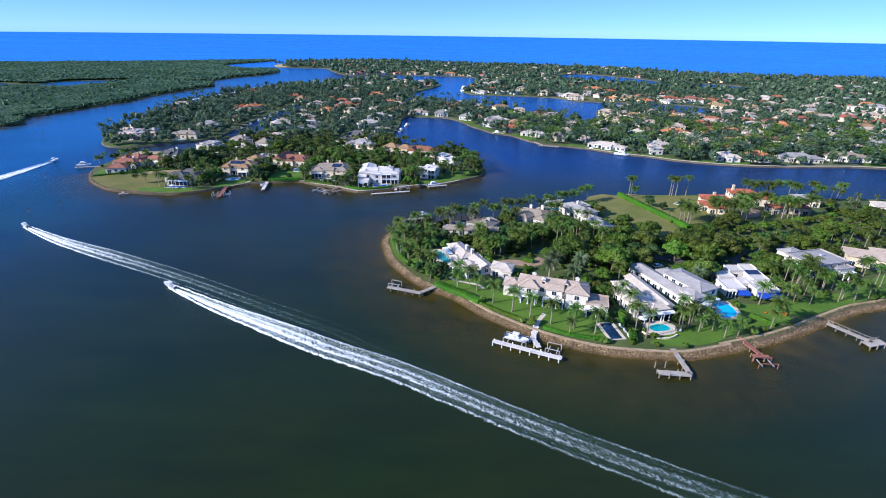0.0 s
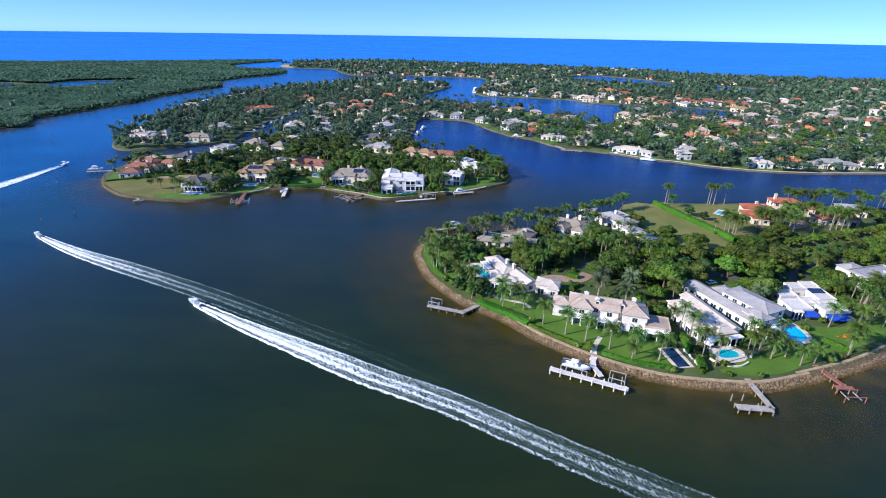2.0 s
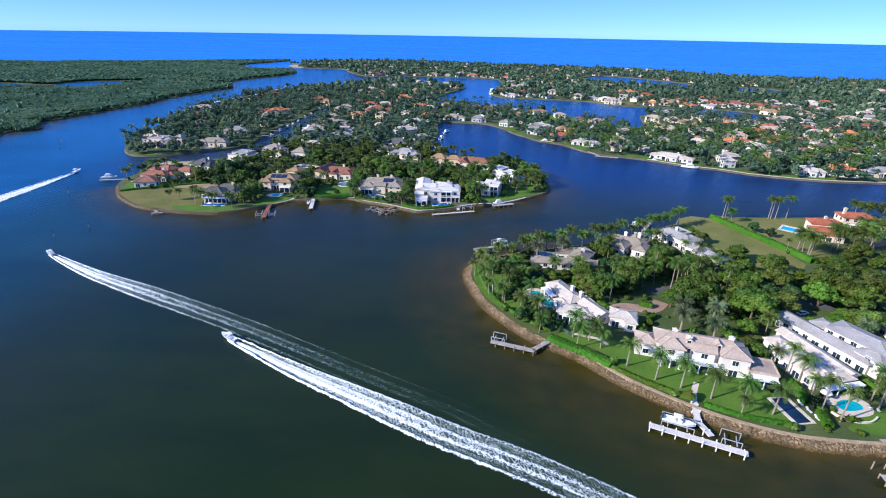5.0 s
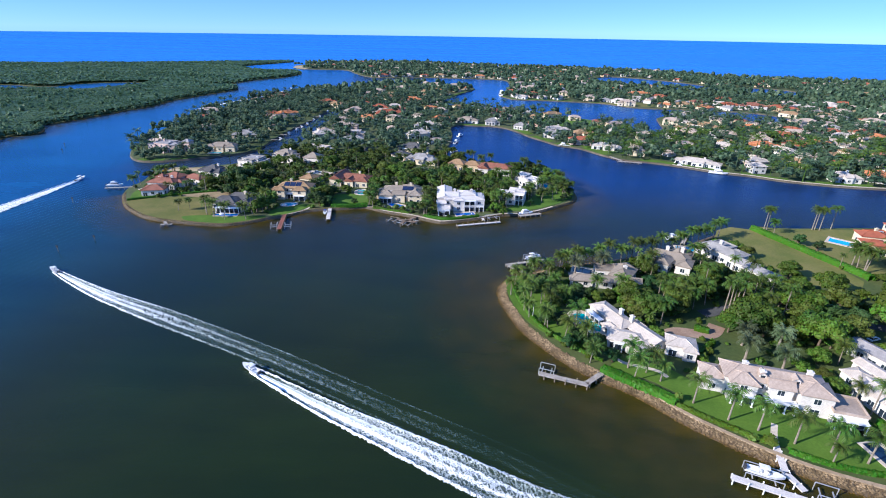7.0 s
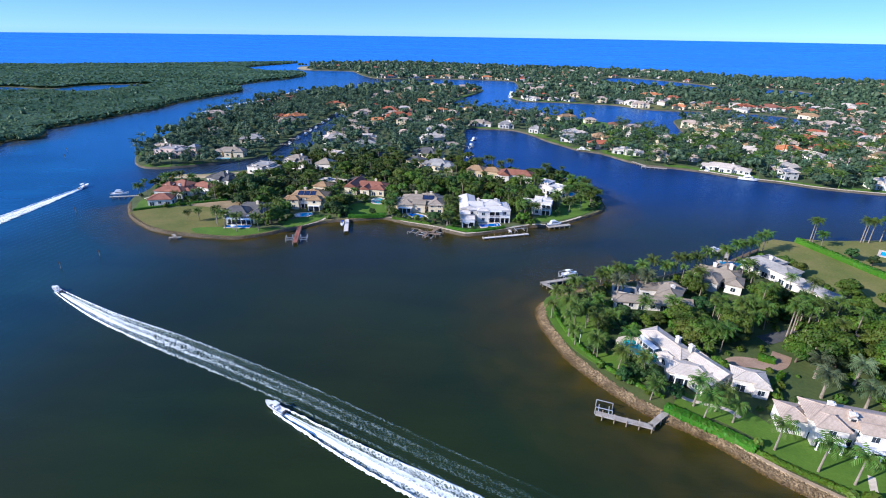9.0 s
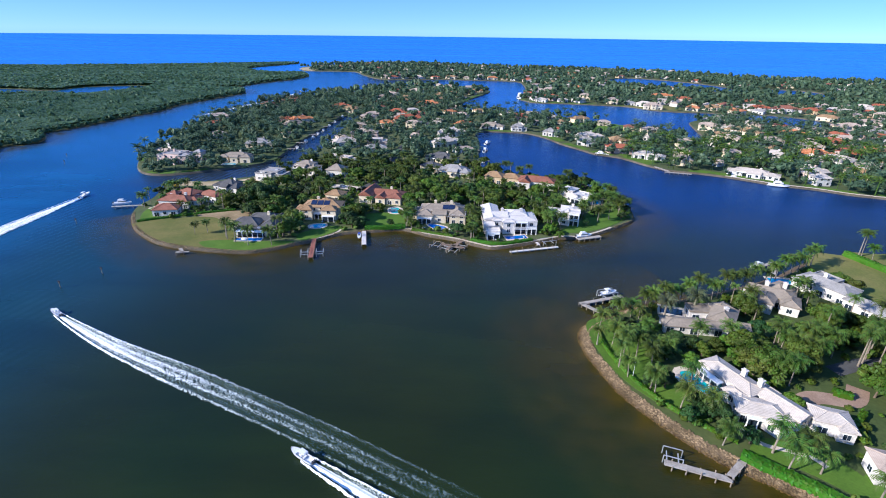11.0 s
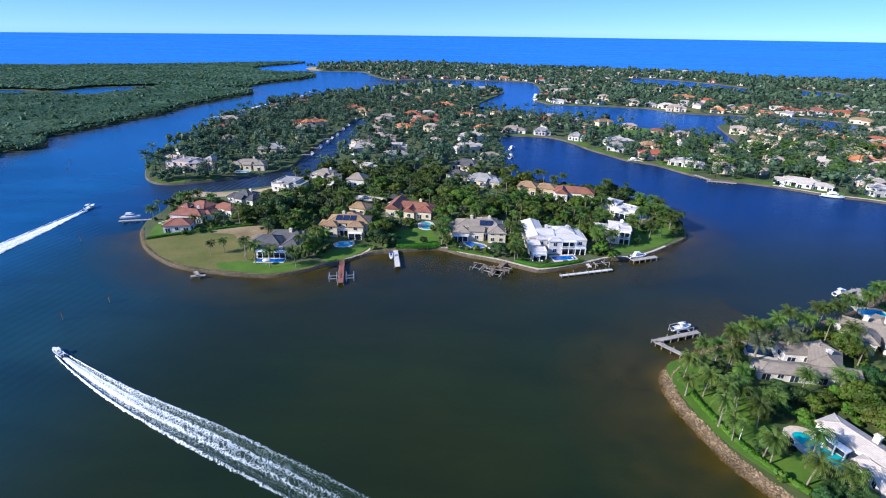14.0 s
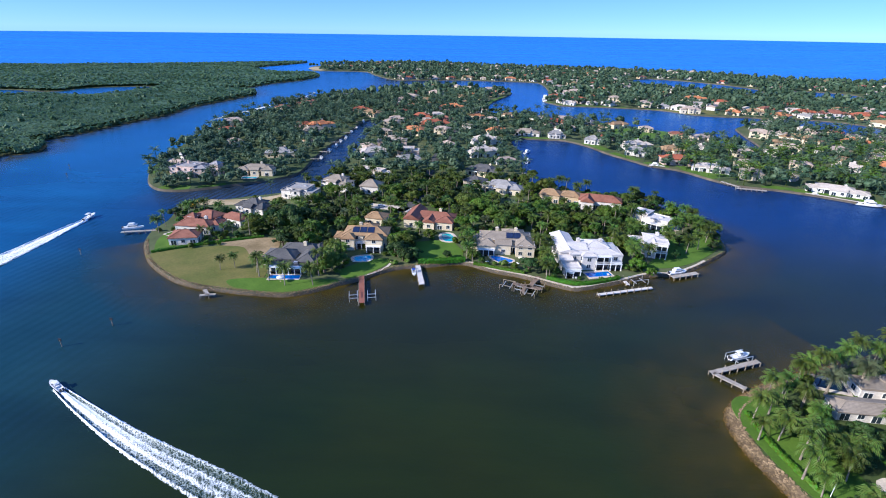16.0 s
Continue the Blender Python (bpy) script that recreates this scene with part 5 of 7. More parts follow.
def pool(name, outline, mat, label, deck=PAVING, margin=1.6, z=TOP + 0.16, steps=4):
    """A pool with its paved surround."""
    p = curve_round(outline, steps) if steps > 1 else np.array(outline, float)
    p = p if area(p) > 0 else p[::-1]
    cx, cy = p.mean(0)
    base = thing(name, label, "pool", pose(cx, cy, z))
    q = p - (cx, cy)
    o = inward(q, -margin)
    n = len(q)
    v = [(*a, 0) for a in o] + [(*a, 0) for a in q] + [(*a, -0.12) for a in q] + [(*a, -0.3) for a in o]
    f = []
    for i in range(n):
        j = (i + 1) % n
        f += [[i, j, n + j, n + i], [n + i, n + j, 2 * n + j, 2 * n + i], [3 * n + i, 3 * n + j, j, i]]
    part("pool_deck", plain_mesh("pool_deck", (v, f), deck), base)
    part("pool_water", plain_mesh("pool_water", ([(*a, -0.1) for a in q], [list(range(n))]), mat), base)
    r = np.abs(q).max(0) + margin
    reserve(cx, cy, r[0], r[1])
    return base


def rect(cx, cy, l, w, turn):
    c, s = math.cos(radians(turn)), math.sin(radians(turn))
    return [(cx + c * u - s * v, cy + s * u + c * v) for u, v in ((-l / 2, -w / 2), (l / 2, -w / 2), (l / 2, w / 2), (-l / 2, w / 2))]


pool("swimming_pool", [(-11, 214), (-7, 215), (-5, 210), (-2, 206), (-4, 203), (-9, 207)], POOL, "turquoise pool beside the low white villa", margin=2.2)
pool("lap_pool", rect(54.5, 150.2, 10, 4.2, -81), POOL_DARK, "long dark lap pool with pale paving", steps=1, margin=1.2)
pool("swimming_pool", [(69.2, 153.6), (73, 155.6), (76.1, 154.6), (75.4, 151.7), (70, 150.8)], POOL, "small turquoise pool on a curved terrace", margin=2.4)
pool("swimming_pool", [(99.8, 171), (105.5, 172.5), (106, 164.8), (101.2, 161.6), (97.6, 163), (100.8, 166.8)], POOL_SKY, "bright blue pool beside the grey-roofed house", steps=2)
pool("swimming_pool", rect(0.5, 252, 8, 5, -17), POOL_DARK, "dark green pool in a courtyard", steps=1)
pool("swimming_pool", rect(57, 280, 9, 5, -8), POOL_SKY, "blue pool behind the houses", steps=1)
pool("swimming_pool", rect(141.8, 294.4, 12, 6.4, -42), POOL_SKY, "pale blue pool on the lawn", steps=1, margin=2.4)
pool("swimming_pool", [(-161, 331), (-154, 333), (-153.6, 328), (-159.4, 327)], POOL_SKY, "turquoise pool behind the solar house", margin=1.1)
pool("swimming_pool", [(-98, 336.4), (-94, 336.6), (-88, 333), (-91, 330), (-95, 331)], POOL_BLUE, "deep blue pool before the beige house", margin=1.0)
pool("swimming_pool", rect(-51.8, 321.5, 11, 4, 14), POOL_BLUE, "deep blue pool below the white mansion", steps=1)
pool("swimming_pool", [(-122, 361.6), (-117.4, 362.4), (-115.6, 354), (-120.6, 353.6)], POOL, "green pool above a lawn")
pool("swimming_pool", [(1.6, 389.4), (5, 384), (2.4, 378.4), (-1, 381)], POOL_SKY, "round blue pool on a terrace")
pool("swimming_pool", rect(-186, 309, 13, 3.4, 4), POOL_BLUE, "narrow pool before the slate-roofed house", steps=1, margin=1.0)
pool("swimming_pool", rect(-262, 456, 10, 4, 4), POOL, "turquoise pool by the canal", steps=1)
pool("swimming_pool", rect(-259.4, 352, 5, 3, 60), POOL_SKY, "small pool beside the clay-roofed house", steps=1, margin=0.9)

strip_along("garden_wall", curve_round([(65.1, 149.7), (66.7, 147.5), (69.8, 146.0), (73.6, 146.1), (77, 148.2)], 5, False), 0.0, 0.45, TOP - 0.1, 0.75, CREAM, "low curved cream garden wall before a pool terrace", "garden wall")

# paths and drives
for line, half, mat, nm, lb in (([(29.0, 153.6), (30.6, 157), (32.8, 160.7)], 0.8, PAVING, "path", "white straight path across the lawn to a dock"),
                                ([(-4, 191), (-1, 186), (4, 184), (9, 182), (11, 179)], 0.7, PAVING, "path", "white curved garden path"),
                                ([(17, 201), (24, 205), (34, 204), (40, 210)], 2.8, DRIVE, "driveway", "brick-red drive behind the white villa"),
                                ([(160, 274), (170, 277), (178, 282), (176, 289)], 3.0, DRIVE, "driveway", "brick-red drive before the red-roofed villa"),
                                ([(38, 218), (60, 224), (90, 216), (118, 208), (150, 226), (190, 240), (240, 250)], 2.6, ASPHALT, "lane", "narrow asphalt lane under the trees"),
                                ([(-150, 392), (-140, 420), (-138, 470), (-135, 540), (-125, 620), (-118, 700)], 3.0, ASPHALT, "lane", "narrow asphalt lane along the island"),
                                ([(-168, 404), (-150, 400), (-128, 392)], 4.0, PAVING, "driveway", "pale drive among trees"),
                                ([(-160, 312), (-152, 314), (-145, 321), (-143, 328)], 0.6, PAVING, "path", "pale curved garden path"),
                                ([(-270, 402), (-255, 402), (-235, 408), (-222, 418)], 5.0, SAND, "building_plot", "bare sandy building plot by the canal")):
    p = curve_round(line, 5, False)
    a, b = inward(p, half, False), inward(p, -half, False)
    sheet(nm, np.concatenate([b, a[::-1]]), TOP + 0.07, mat, lb, nm.replace("_", " "), steps=1)
    for x, y in p:
        if nm != "lane":
            reserve(x, y, half + 0.5, half + 0.5)

# garden things
def sun_lounger(x, y, turn, z=TOP + 0.18):
    s = thing("sun_lounger", "white sun lounger on pale pool paving", "lounger", pose(x, y, z, 0, 0, turn), "loungers round the pools")
    part("seat", LOUNGER_SEAT, s)
    part("backrest", LOUNGER_BACK, s, at=pose(-0.35, 0, 0.36, 0, 35))
    for sx in (-0.3, 0.9):
        for sy in (-0.28, 0.28):
            part("leg", LOUNGER_LEG, s, at=pose(sx, sy, 0))


LOUNGER_SEAT = plain_mesh("seat", box(-0.4, 1.1, -0.34, 0.34, 0.28, 0.4), TRIM)
LOUNGER_BACK = plain_mesh("backrest", box(-0.75, 0, -0.34, 0.34, 0, 0.1), TRIM)
LOUNGER_LEG = plain_mesh("leg", box(-0.04, 0.04, -0.04, 0.04, 0, 0.28), ALU)
for x, y, t in ((58.6, 153, -80), (59.2, 150, -80), (59.6, 147, -80), (-12.5, 211, 140), (-10.5, 208, 140), (79, 151, 60), (77.4, 152.4, 60), (95.6, 161.4, 10), (95.4, 163.0, 10), (-100, 329.6, 60), (-86, 329, 120), (-62.6, 316.4, 90), (-48, 320.6, 90), (-160, 325.4, 80), (-153, 326.6, 80)):
    sun_lounger(x, y, t)


def parasol(x, y, mat, label, z=TOP + 0.16):
    p = thing("parasol", label, "parasol", pose(x, y, z))
    part("pole", plain_mesh("pole", tube([(0, 0, 0), (0, 0, 2.7)], [0.04, 0.04], 6), ALU), p)
    part("base", plain_mesh("base", tube([(0, 0, 0), (0, 0, 0.12)], [0.35, 0.3], 10), CAP), p)
    n = 8
    v = [(0, 0, 2.75)] + [(1.6 * math.cos(2 * math.pi * k / n), 1.6 * math.sin(2 * math.pi * k / n), 2.2) for k in range(n)] + [(1.6 * math.cos(2 * math.pi * k / n), 1.6 * math.sin(2 * math.pi * k / n), 2.05) for k in range(n)]
    f = [[0, 1 + k, 1 + (k + 1) % n] for k in range(n)] + [[1 + k, 9 + k, 9 + (k + 1) % n, 1 + (k + 1) % n] for k in range(n)]
    part("canopy", plain_mesh("canopy", (v, f), mat), p)


for x, y, mat, lb in ((67.2, 155.8, TRIM, "white garden parasol beside a pool"), (-64.4, 318.4, TRIM, "white garden parasol on a terrace"), (-186, 304.6, TRIM, "white garden parasol beside palms"), (-84.4, 331.4, CREAM, "cream garden parasol by a pool")):
    parasol(x, y, mat, lb)


def car(x, y, turn, mat, label):
    c = thing("car", label, "car", pose(x, y, TOP + 0.07, 0, 0, turn))
    body = ([(-2.2, -0.9, 0.3), (2.2, -0.9, 0.3), (2.2, 0.9, 0.3), (-2.2, 0.9, 0.3), (-2.25, -0.9, 0.85), (2.2, -0.85, 0.75), (2.2, 0.85, 0.75), (-2.25, 0.9, 0.85), (-2.1, -0.82, 0.98), (0.95, -0.82, 0.98), (0.95, 0.82, 0.98), (-2.1, 0.82, 0.98)],
            [[3, 2, 1, 0], [0, 1, 5, 4], [1, 2, 6, 5], [2, 3, 7, 6], [3, 0, 4, 7], [4, 5, 9, 8], [5, 6, 10, 9], [6, 7, 11, 10], [7, 4, 8, 11], [8, 9, 10, 11]])
    part("body", plain_mesh("body", body, mat), c)
    cab = ([(-1.9, -0.78, 0.98), (0.9, -0.78, 0.98), (0.9, 0.78, 0.98), (-1.9, 0.78, 0.98), (-1.5, -0.64, 1.5), (0.25, -0.64, 1.5), (0.25, 0.64, 1.5), (-1.5, 0.64, 1.5)], [[0, 1, 5, 4], [1, 2, 6, 5], [2, 3, 7, 6], [3, 0, 4, 7]])
    part("windows", plain_mesh("windows", cab, GLASS), c)
    part("roof", plain_mesh("roof", box(-1.5, 0.25, -0.64, 0.64, 1.49, 1.54), mat), c)
    for sx in (-1.35, 1.35):
        for sy in (-0.86, 0.86):
            part("wheel", plain_mesh("wheel", moved(tube([(0, -0.1, 0), (0, 0.1, 0)], [0.33, 0.33], 12), pose(0, 0, 0.33)), ENGINE), c, at=pose(sx, sy, 0))


for x, y, t, m, lb in ((90.5, 204, 20, GEL, "white car parked behind the grey-roofed house"), (-146, 400, 60, ENGINE, "dark car parked on a pale drive"), (-160, 402, 20, GEL, "white car parked on a pale drive")):
    car(x, y, t, m, lb)
    reserve(x, y, 4, 4)

pole = thing("flagpole", "slender white flagpole on the lawn", "flagpole", pose(-26.5, 210.5, TOP))
part("mast", plain_mesh("mast", tube([(0, 0, 0), (0, 0, 6.0)], [0.09, 0.05], 8), TRIM), pole)
part("finial", plain_mesh("finial", tube([(0, 0, 6.0), (0, 0, 6.08), (0, 0, 6.2)], [0.05, 0.1, 0.02], 8), TRIM), pole)
YELLOW = surface("machine_yellow", (0.55, 0.30, 0.02), (0.68, 0.40, 0.04), 0.5, 3.0, 0.5)
dig = thing("excavator", "yellow excavator on the sandy building plot", "excavator", pose(-268, 391, TOP + 0.08, 0, 0, 30))
part("cab", plain_mesh("cab", join(box(-1.5, 1.3, -1.2, 1.2, 1.0, 2.1), box(0.2, 1.3, -1.1, 0.2, 2.1, 3.2)), YELLOW), dig)
for sy in (-1.0, 1.0):
    part("track", plain_mesh("track", join(box(-1.9, 1.9, sy - 0.3, sy + 0.3, 0.15, 0.95), box(-1.6, 1.6, sy - 0.3, sy + 0.3, 0.0, 0.149)), ENGINE), dig)
part("boom", plain_mesh("boom", tube([(1.2, 0.4, 1.8), (3.6, 0.4, 4.6), (6.0, 0.4, 3.4), (6.4, 0.4, 1.2)], [0.3, 0.28, 0.22, 0.18], 6), YELLOW), dig)
part("bucket", plain_mesh("bucket", box(5.9, 6.9, 0.0, 0.8, 0.4, 1.2), ENGINE), dig)
reserve(-268, 391, 8, 7)

# ---------------------------------------------------------------- docks
PILE_ME = plain_mesh("piling", join(tube([(0, 0, -2.0), (0, 0, 2.3)], [0.17, 0.15], 8), tube([(0, 0, 2.3), (0, 0, 2.55)], [0.19, 0.02], 8)), PILE)
PILE_WHITE = plain_mesh("piling", join(tube([(0, 0, -2.0), (0, 0, 2.3)], [0.18, 0.16], 8), tube([(0, 0, 2.3), (0, 0, 2.55)], [0.2, 0.02], 8)), TRIM)


def dock(label, runs, mat, pile=PILE_ME, z=1.35, rail=False):
    """runs: (x0, y0, x1, y1, width). Each run is a deck of planks on joists and pilings."""
    x0, y0 = runs[0][:2]
    d = thing("dock", label, "dock", pose(x0, y0, 0))
    for a, b, c, e, w in runs:
        l, t = math.hypot(c - a, e - b), math.degrees(math.atan2(e - b, c - a))
        m = pose(a - x0, b - y0, z, 0, 0, t)
        planks = join(*[box(k * 0.5, k * 0.5 + 0.47, -w / 2, w / 2, 0, 0.06) for k in range(int(l / 0.5) + 1)])
        g = join(planks, box(0, l, -w / 2 + 0.1, -w / 2 + 0.25, -0.3, -0.002), box(0, l, w / 2 - 0.25, w / 2 - 0.1, -0.3, -0.002))
        part("deck", plain_mesh("deck", g, mat), d, at=m)
        for k in range(int(l / 3.2) + 1):
            for s in (-1, 1):
                part("piling", pile, d, at=m @ pose(min(k * 3.2 + 0.3, l), s * (w / 2 + 0.08), -z - 0.9 + 0.5 * ((k * 7 + s) % 3 == 0)))
        if rail:
            part("railing", plain_mesh("railing", join(box(0, l, w / 2 - 0.08, w / 2, 0.95, 1.02), *[box(k * 1.6, k * 1.6 + 0.08, w / 2 - 0.08, w / 2, 0.0, 0.95) for k in range(int(l / 1.6) + 1)]), mat), d, at=m)
    return d


def boat_lift(x, y, turn, l=6.0, w=4.0, label="weathered grey boat lift with four posts", high=2.3, mat=ALU):
    b = thing("boat_lift", label, "boat lift", pose(x, y, 0, 0, 0, turn))
    for sx in (-1, 1):
        for sy in (-1, 1):
            part("post", plain_mesh("post", tube([(0, 0, -2), (0, 0, high)], [0.12, 0.12], 8), mat), b, at=pose(sx * l / 2, sy * w / 2, 0))
    for sy in (-1, 1):
        part("top_beam", plain_mesh("top_beam", box(-l / 2, l / 2, -0.09, 0.09, high, high + 0.18), mat), b, at=pose(0, sy * w / 2, 0))
    for sx in (-0.5, 0.5):
        part("cradle_beam", plain_mesh("cradle_beam", box(-0.12, 0.12, -w / 2, w / 2, 0.9, 1.15), ALU), b, at=pose(sx * l * 0.6, 0, 0))
    return b


def hull_geo(l, w, h):
    """A planing hull: sharp raked bow at +x, flared sides, flat stern."""
    secs = [(-0.5, 0.86, 0.0), (-0.2, 0.98, 0.0), (0.1, 1.0, 0.04), (0.3, 0.82, 0.14), (0.43, 0.45, 0.32), (0.5, 0.03, 0.6)]
    v, f = [], []
    for u, k, lift in secs:
        x, hw = u * l, k * w / 2
        sheer = h * (1 + 0.25 * max(u, 0) * 2)
        v += [(x, -hw, sheer), (x - 0.02 * l, -hw * 0.82, h * (0.35 + lift * 0.5)), (x - 0.04 * l, 0, h * lift), (x - 0.02 * l, hw * 0.82, h * (0.35 + lift * 0.5)), (x, hw, sheer),
              (x, hw * 0.78, sheer), (x, hw * 0.74, h * 0.62), (x, -hw * 0.74, h * 0.62), (x, -hw * 0.78, sheer)]
    n = 9
    for i in range(len(secs) - 1):
        for k in range(n):
            f.append([i * n + k, (i + 1) * n + k, (i + 1) * n + (k + 1) % n, i * n + (k + 1) % n][::-1])
    f.append(list(range(n)))
    f.append([(len(secs) - 1) * n + k for k in range(n)][::-1])
    return v, f


def motor_boat(label, x, y, turn, l=9.0, z=-0.15, canopy=GEL, trim=0.0, engines=2, cabin=False):
    w, h = l * 0.3, l * 0.13
    b = thing("motor_boat", label, "boat", pose(x, y, z, 0, -trim, turn))
    part("hull", plain_mesh("hull", hull_geo(l, w, h), GEL), b)
    part("foredeck", plain_mesh("foredeck", ([(0.18 * l, -w * 0.36, h * 1.08), (0.18 * l, w * 0.36, h * 1.08), (0.33 * l, w * 0.3, h * 1.17), (0.45 * l, 0.08 * w, h * 1.24), (0.45 * l, -0.08 * w, h * 1.24), (0.33 * l, -w * 0.3, h * 1.17)],
                                             [[0, 5, 4, 3, 2, 1]]), GEL), b)
    part("console", plain_mesh("console", join(box(-0.04 * l, 0.09 * l, -w * 0.2, w * 0.2, h * 0.6, h * 1.5), box(-0.17 * l, -0.1 * l, -w * 0.22, w * 0.22, h * 0.6, h * 1.1)), GEL), b)
    part("windscreen", plain_mesh("windscreen", ([(0.09 * l, -w * 0.2, h * 1.5), (0.09 * l, w * 0.2, h * 1.5), (0.03 * l, w * 0.18, h * 2.0), (0.03 * l, -w * 0.18, h * 2.0), (0.07 * l, -w * 0.2, h * 1.5), (0.07 * l, w * 0.2, h * 1.5), (0.01 * l, w * 0.18, h * 2.0), (0.01 * l, -w * 0.18, h * 2.0)],
                                                 [[0, 1, 2, 3], [7, 6, 5, 4], [0, 4, 5, 1], [3, 2, 6, 7], [0, 3, 7, 4], [1, 5, 6, 2]]), GLASS), b)
    part("hardtop", plain_mesh("hardtop", join(box(-0.2 * l, 0.08 * l, -w * 0.32, w * 0.32, h * 2.35, h * 2.45), box(-0.17 * l, 0.05 * l, -w * 0.27, w * 0.27, h * 2.45, h * 2.52)), canopy), b)
    for sx in (-0.18, 0.05):
        for sy in (-0.28, 0.28):
            part("hardtop_post", plain_mesh("hardtop_post", tube([(sx * l, sy * w, h * 0.7), (sx * l, sy * w, h * 2.36)], [0.04, 0.04], 6), ALU), b)
    if cabin:
        part("cabin", plain_mesh("cabin", join(box(-0.25 * l, 0.2 * l, -w * 0.34, w * 0.34, h, h * 1.9), box(-0.2 * l, 0.1 * l, -w * 0.3, w * 0.3, h * 1.9, h * 2.35)), GEL), b)
        part("cabin_window", plain_mesh("cabin_window", box(-0.2 * l, 0.205 * l, -w * 0.345, w * 0.345, h * 1.35, h * 1.7), GLASS), b)
    for k in range(engines):
        part("outboard_engine", plain_mesh("outboard_engine", join(box(-0.25, 0.3, -0.22, 0.22, h * 0.7, h * 0.7 + 0.75), box(-0.15, 0.15, -0.1, 0.1, -0.4, h * 0.7)), ENGINE), b, at=pose(-0.5 * l - 0.2, (k - (engines - 1) / 2) * 0.65, 0))
    return b


dock("grey L-shaped timber dock with a boat lift at its end", [(-6.9, 181.5, -14.7, 174.6, 1.7), (-14.2, 174.0, -28.4, 178.6, 1.8)], DOCKWOOD)
boat_lift(-25.6, 180.6, 162, 4.5, 3.2)
dock("white T-shaped dock with a moored boat and lift", [(29.2, 154.5, 26.2, 144.0, 1.7), (26.2, 144.2, 27.6, 139, 1.7), (12.4, 142.2, 33.8, 133.4, 1.9)], WHITEDOCK, PILE_WHITE)
boat_lift(20.4, 143.2, -22, 8.0, 4.0, "white boat lift under a moored boat", 2.2)
motor_boat("white sport fishing boat on a lift beside the dock", 20.7, 143.2, -22, 8.2, z=1.2, engines=2)
boat_lift(32.2, 138.2, -22, 4.6, 3.8)
dock("grey L-shaped timber dock", [(72.3, 140.4, 72.5, 127.6, 1.6), (72.6, 127.0, 62.9, 127.6, 2.2)], DOCKWOOD)
for px, py in ((63.4, 131.6), (66.7, 131.8)):
    tagged(new("mooring_pile", PILE_ME), "weathered timber mooring pile", "piling").matrix_basis = pose(px, py, 0)
dock("reddish timber dock with a lift platform", [(98.0, 148.6, 100.3, 138.6, 1.6), (97.0, 137.8, 102.4, 137.4, 2.0)], REDWOOD)
boat_lift(99.5, 134.4, 0, 6.0, 3.6, "reddish boat lift frame", 1.9, REDWOOD)
dock("long grey timber dock with end platform", [(135.7, 159.5, 143.2, 147.8, 1.7), (139.6, 146.2, 147.3, 148.2, 3.2)], DOCKWOOD, rail=True)
dock("grey dock at the tip of the point with boat lifts", [(-25.8, 248.4, -32.0, 255.2, 1.6), (-33.0, 255.4, -15.0, 262.4, 1.8)], DOCKWOOD)
boat_lift(-20.2, 264.2, 21, 7.0, 4.0)
motor_boat("white motor boat on a lift", -20.0, 264.4, 21, 8.0, z=1.0)
dock("grey timber dock on the bay", [(58, 287, 66, 300, 1.6), (57, 295, 64, 299, 1.6)], DOCKWOOD)
motor_boat("white motor boat moored behind the houses", 57, 297.5, 30, 8.0)
# island docks
dock("red-brown timber dock with two lifts", [(-153.8, 312.5, -149.3, 290.4, 2.1)], REDWOOD)
boat_lift(-153.6, 295.2, -78, 4.5, 3.2)
boat_lift(-146.6, 296.4, -78, 4.5, 3.2)
dock("pale dock with a boat on a lift", [(-131.0, 324.4, -127.6, 307, 2.2)], WHITEDOCK)
motor_boat("white boat with blue canvas beside a dock", -132.0, 317.4, -80, 6.5, z=0.8, canopy=NAVY)
dock("grey dock with a round platform frame", [(-78, 317.6, -84, 307, 1.8), (-89.8, 310.6, -79, 306.6, 1.8), (-86.6, 303.6, -84, 310, 1.4)], BROWNWOOD)
boat_lift(-87.0, 306.9, 68, 4.5, 4.0, "weathered boat lift frame", 2.0, PILE)
boat_lift(-92.0, 309.6, -22, 5.4, 5.0, "weathered boat lift frame", 1.7, PILE)
boat_lift(-83.6, 303.4, -22, 5.0, 4.4, "weathered boat lift frame", 1.8, PILE)
boat_lift(-79.4, 308.6, 68, 4.4, 4.0, "weathered boat lift frame", 1.6, PILE)
dock("long white dock below the mansion", [(-42.4, 321.0, -41.3, 313.6, 1.5), (-56.2, 304.2, -32.0, 312.0, 1.6)], WHITEDOCK, z=0.8)
boat_lift(-36.2, 317.2, 18, 7.0, 4.2)
dock("timber dock with a covered boat", [(-20.7, 321.3, -7.9, 326.2, 2.4)], DOCKWOOD)
motor_boat("white cabin boat on the dock", -16.6, 325.6, 18, 9.0, z=0.9, cabin=True)
dock("timber dock at the island's western tip", [(-267.5, 356.2, -285.0, 351.8, 2.0)], DOCKWOOD)
motor_boat("white cabin boat on a lift at the island tip", -281.4, 356.2, 14, 10.0, z=1.4, cabin=True)
dock("small timber landing below the empty plot", [(-213.8, 296, -210.5, 291.8, 1.4), (-213.6, 291.4, -208, 292.6, 1.4)], DOCKWOOD)
dock("thin grey timber dock on the bay", [(14.0, 407.0, 19.5, 398.0, 1.4)], DOCKWOOD)
dock("pale timber dock on the waterfront", [(35, 519, 42, 523, 2.0), (36, 524, 46, 517, 2.0)], WHITEDOCK)
dock("timber dock on the bay shore", [(72, 478, 78, 464, 1.8), (74, 462, 92, 457, 1.8)], DOCKWOOD)
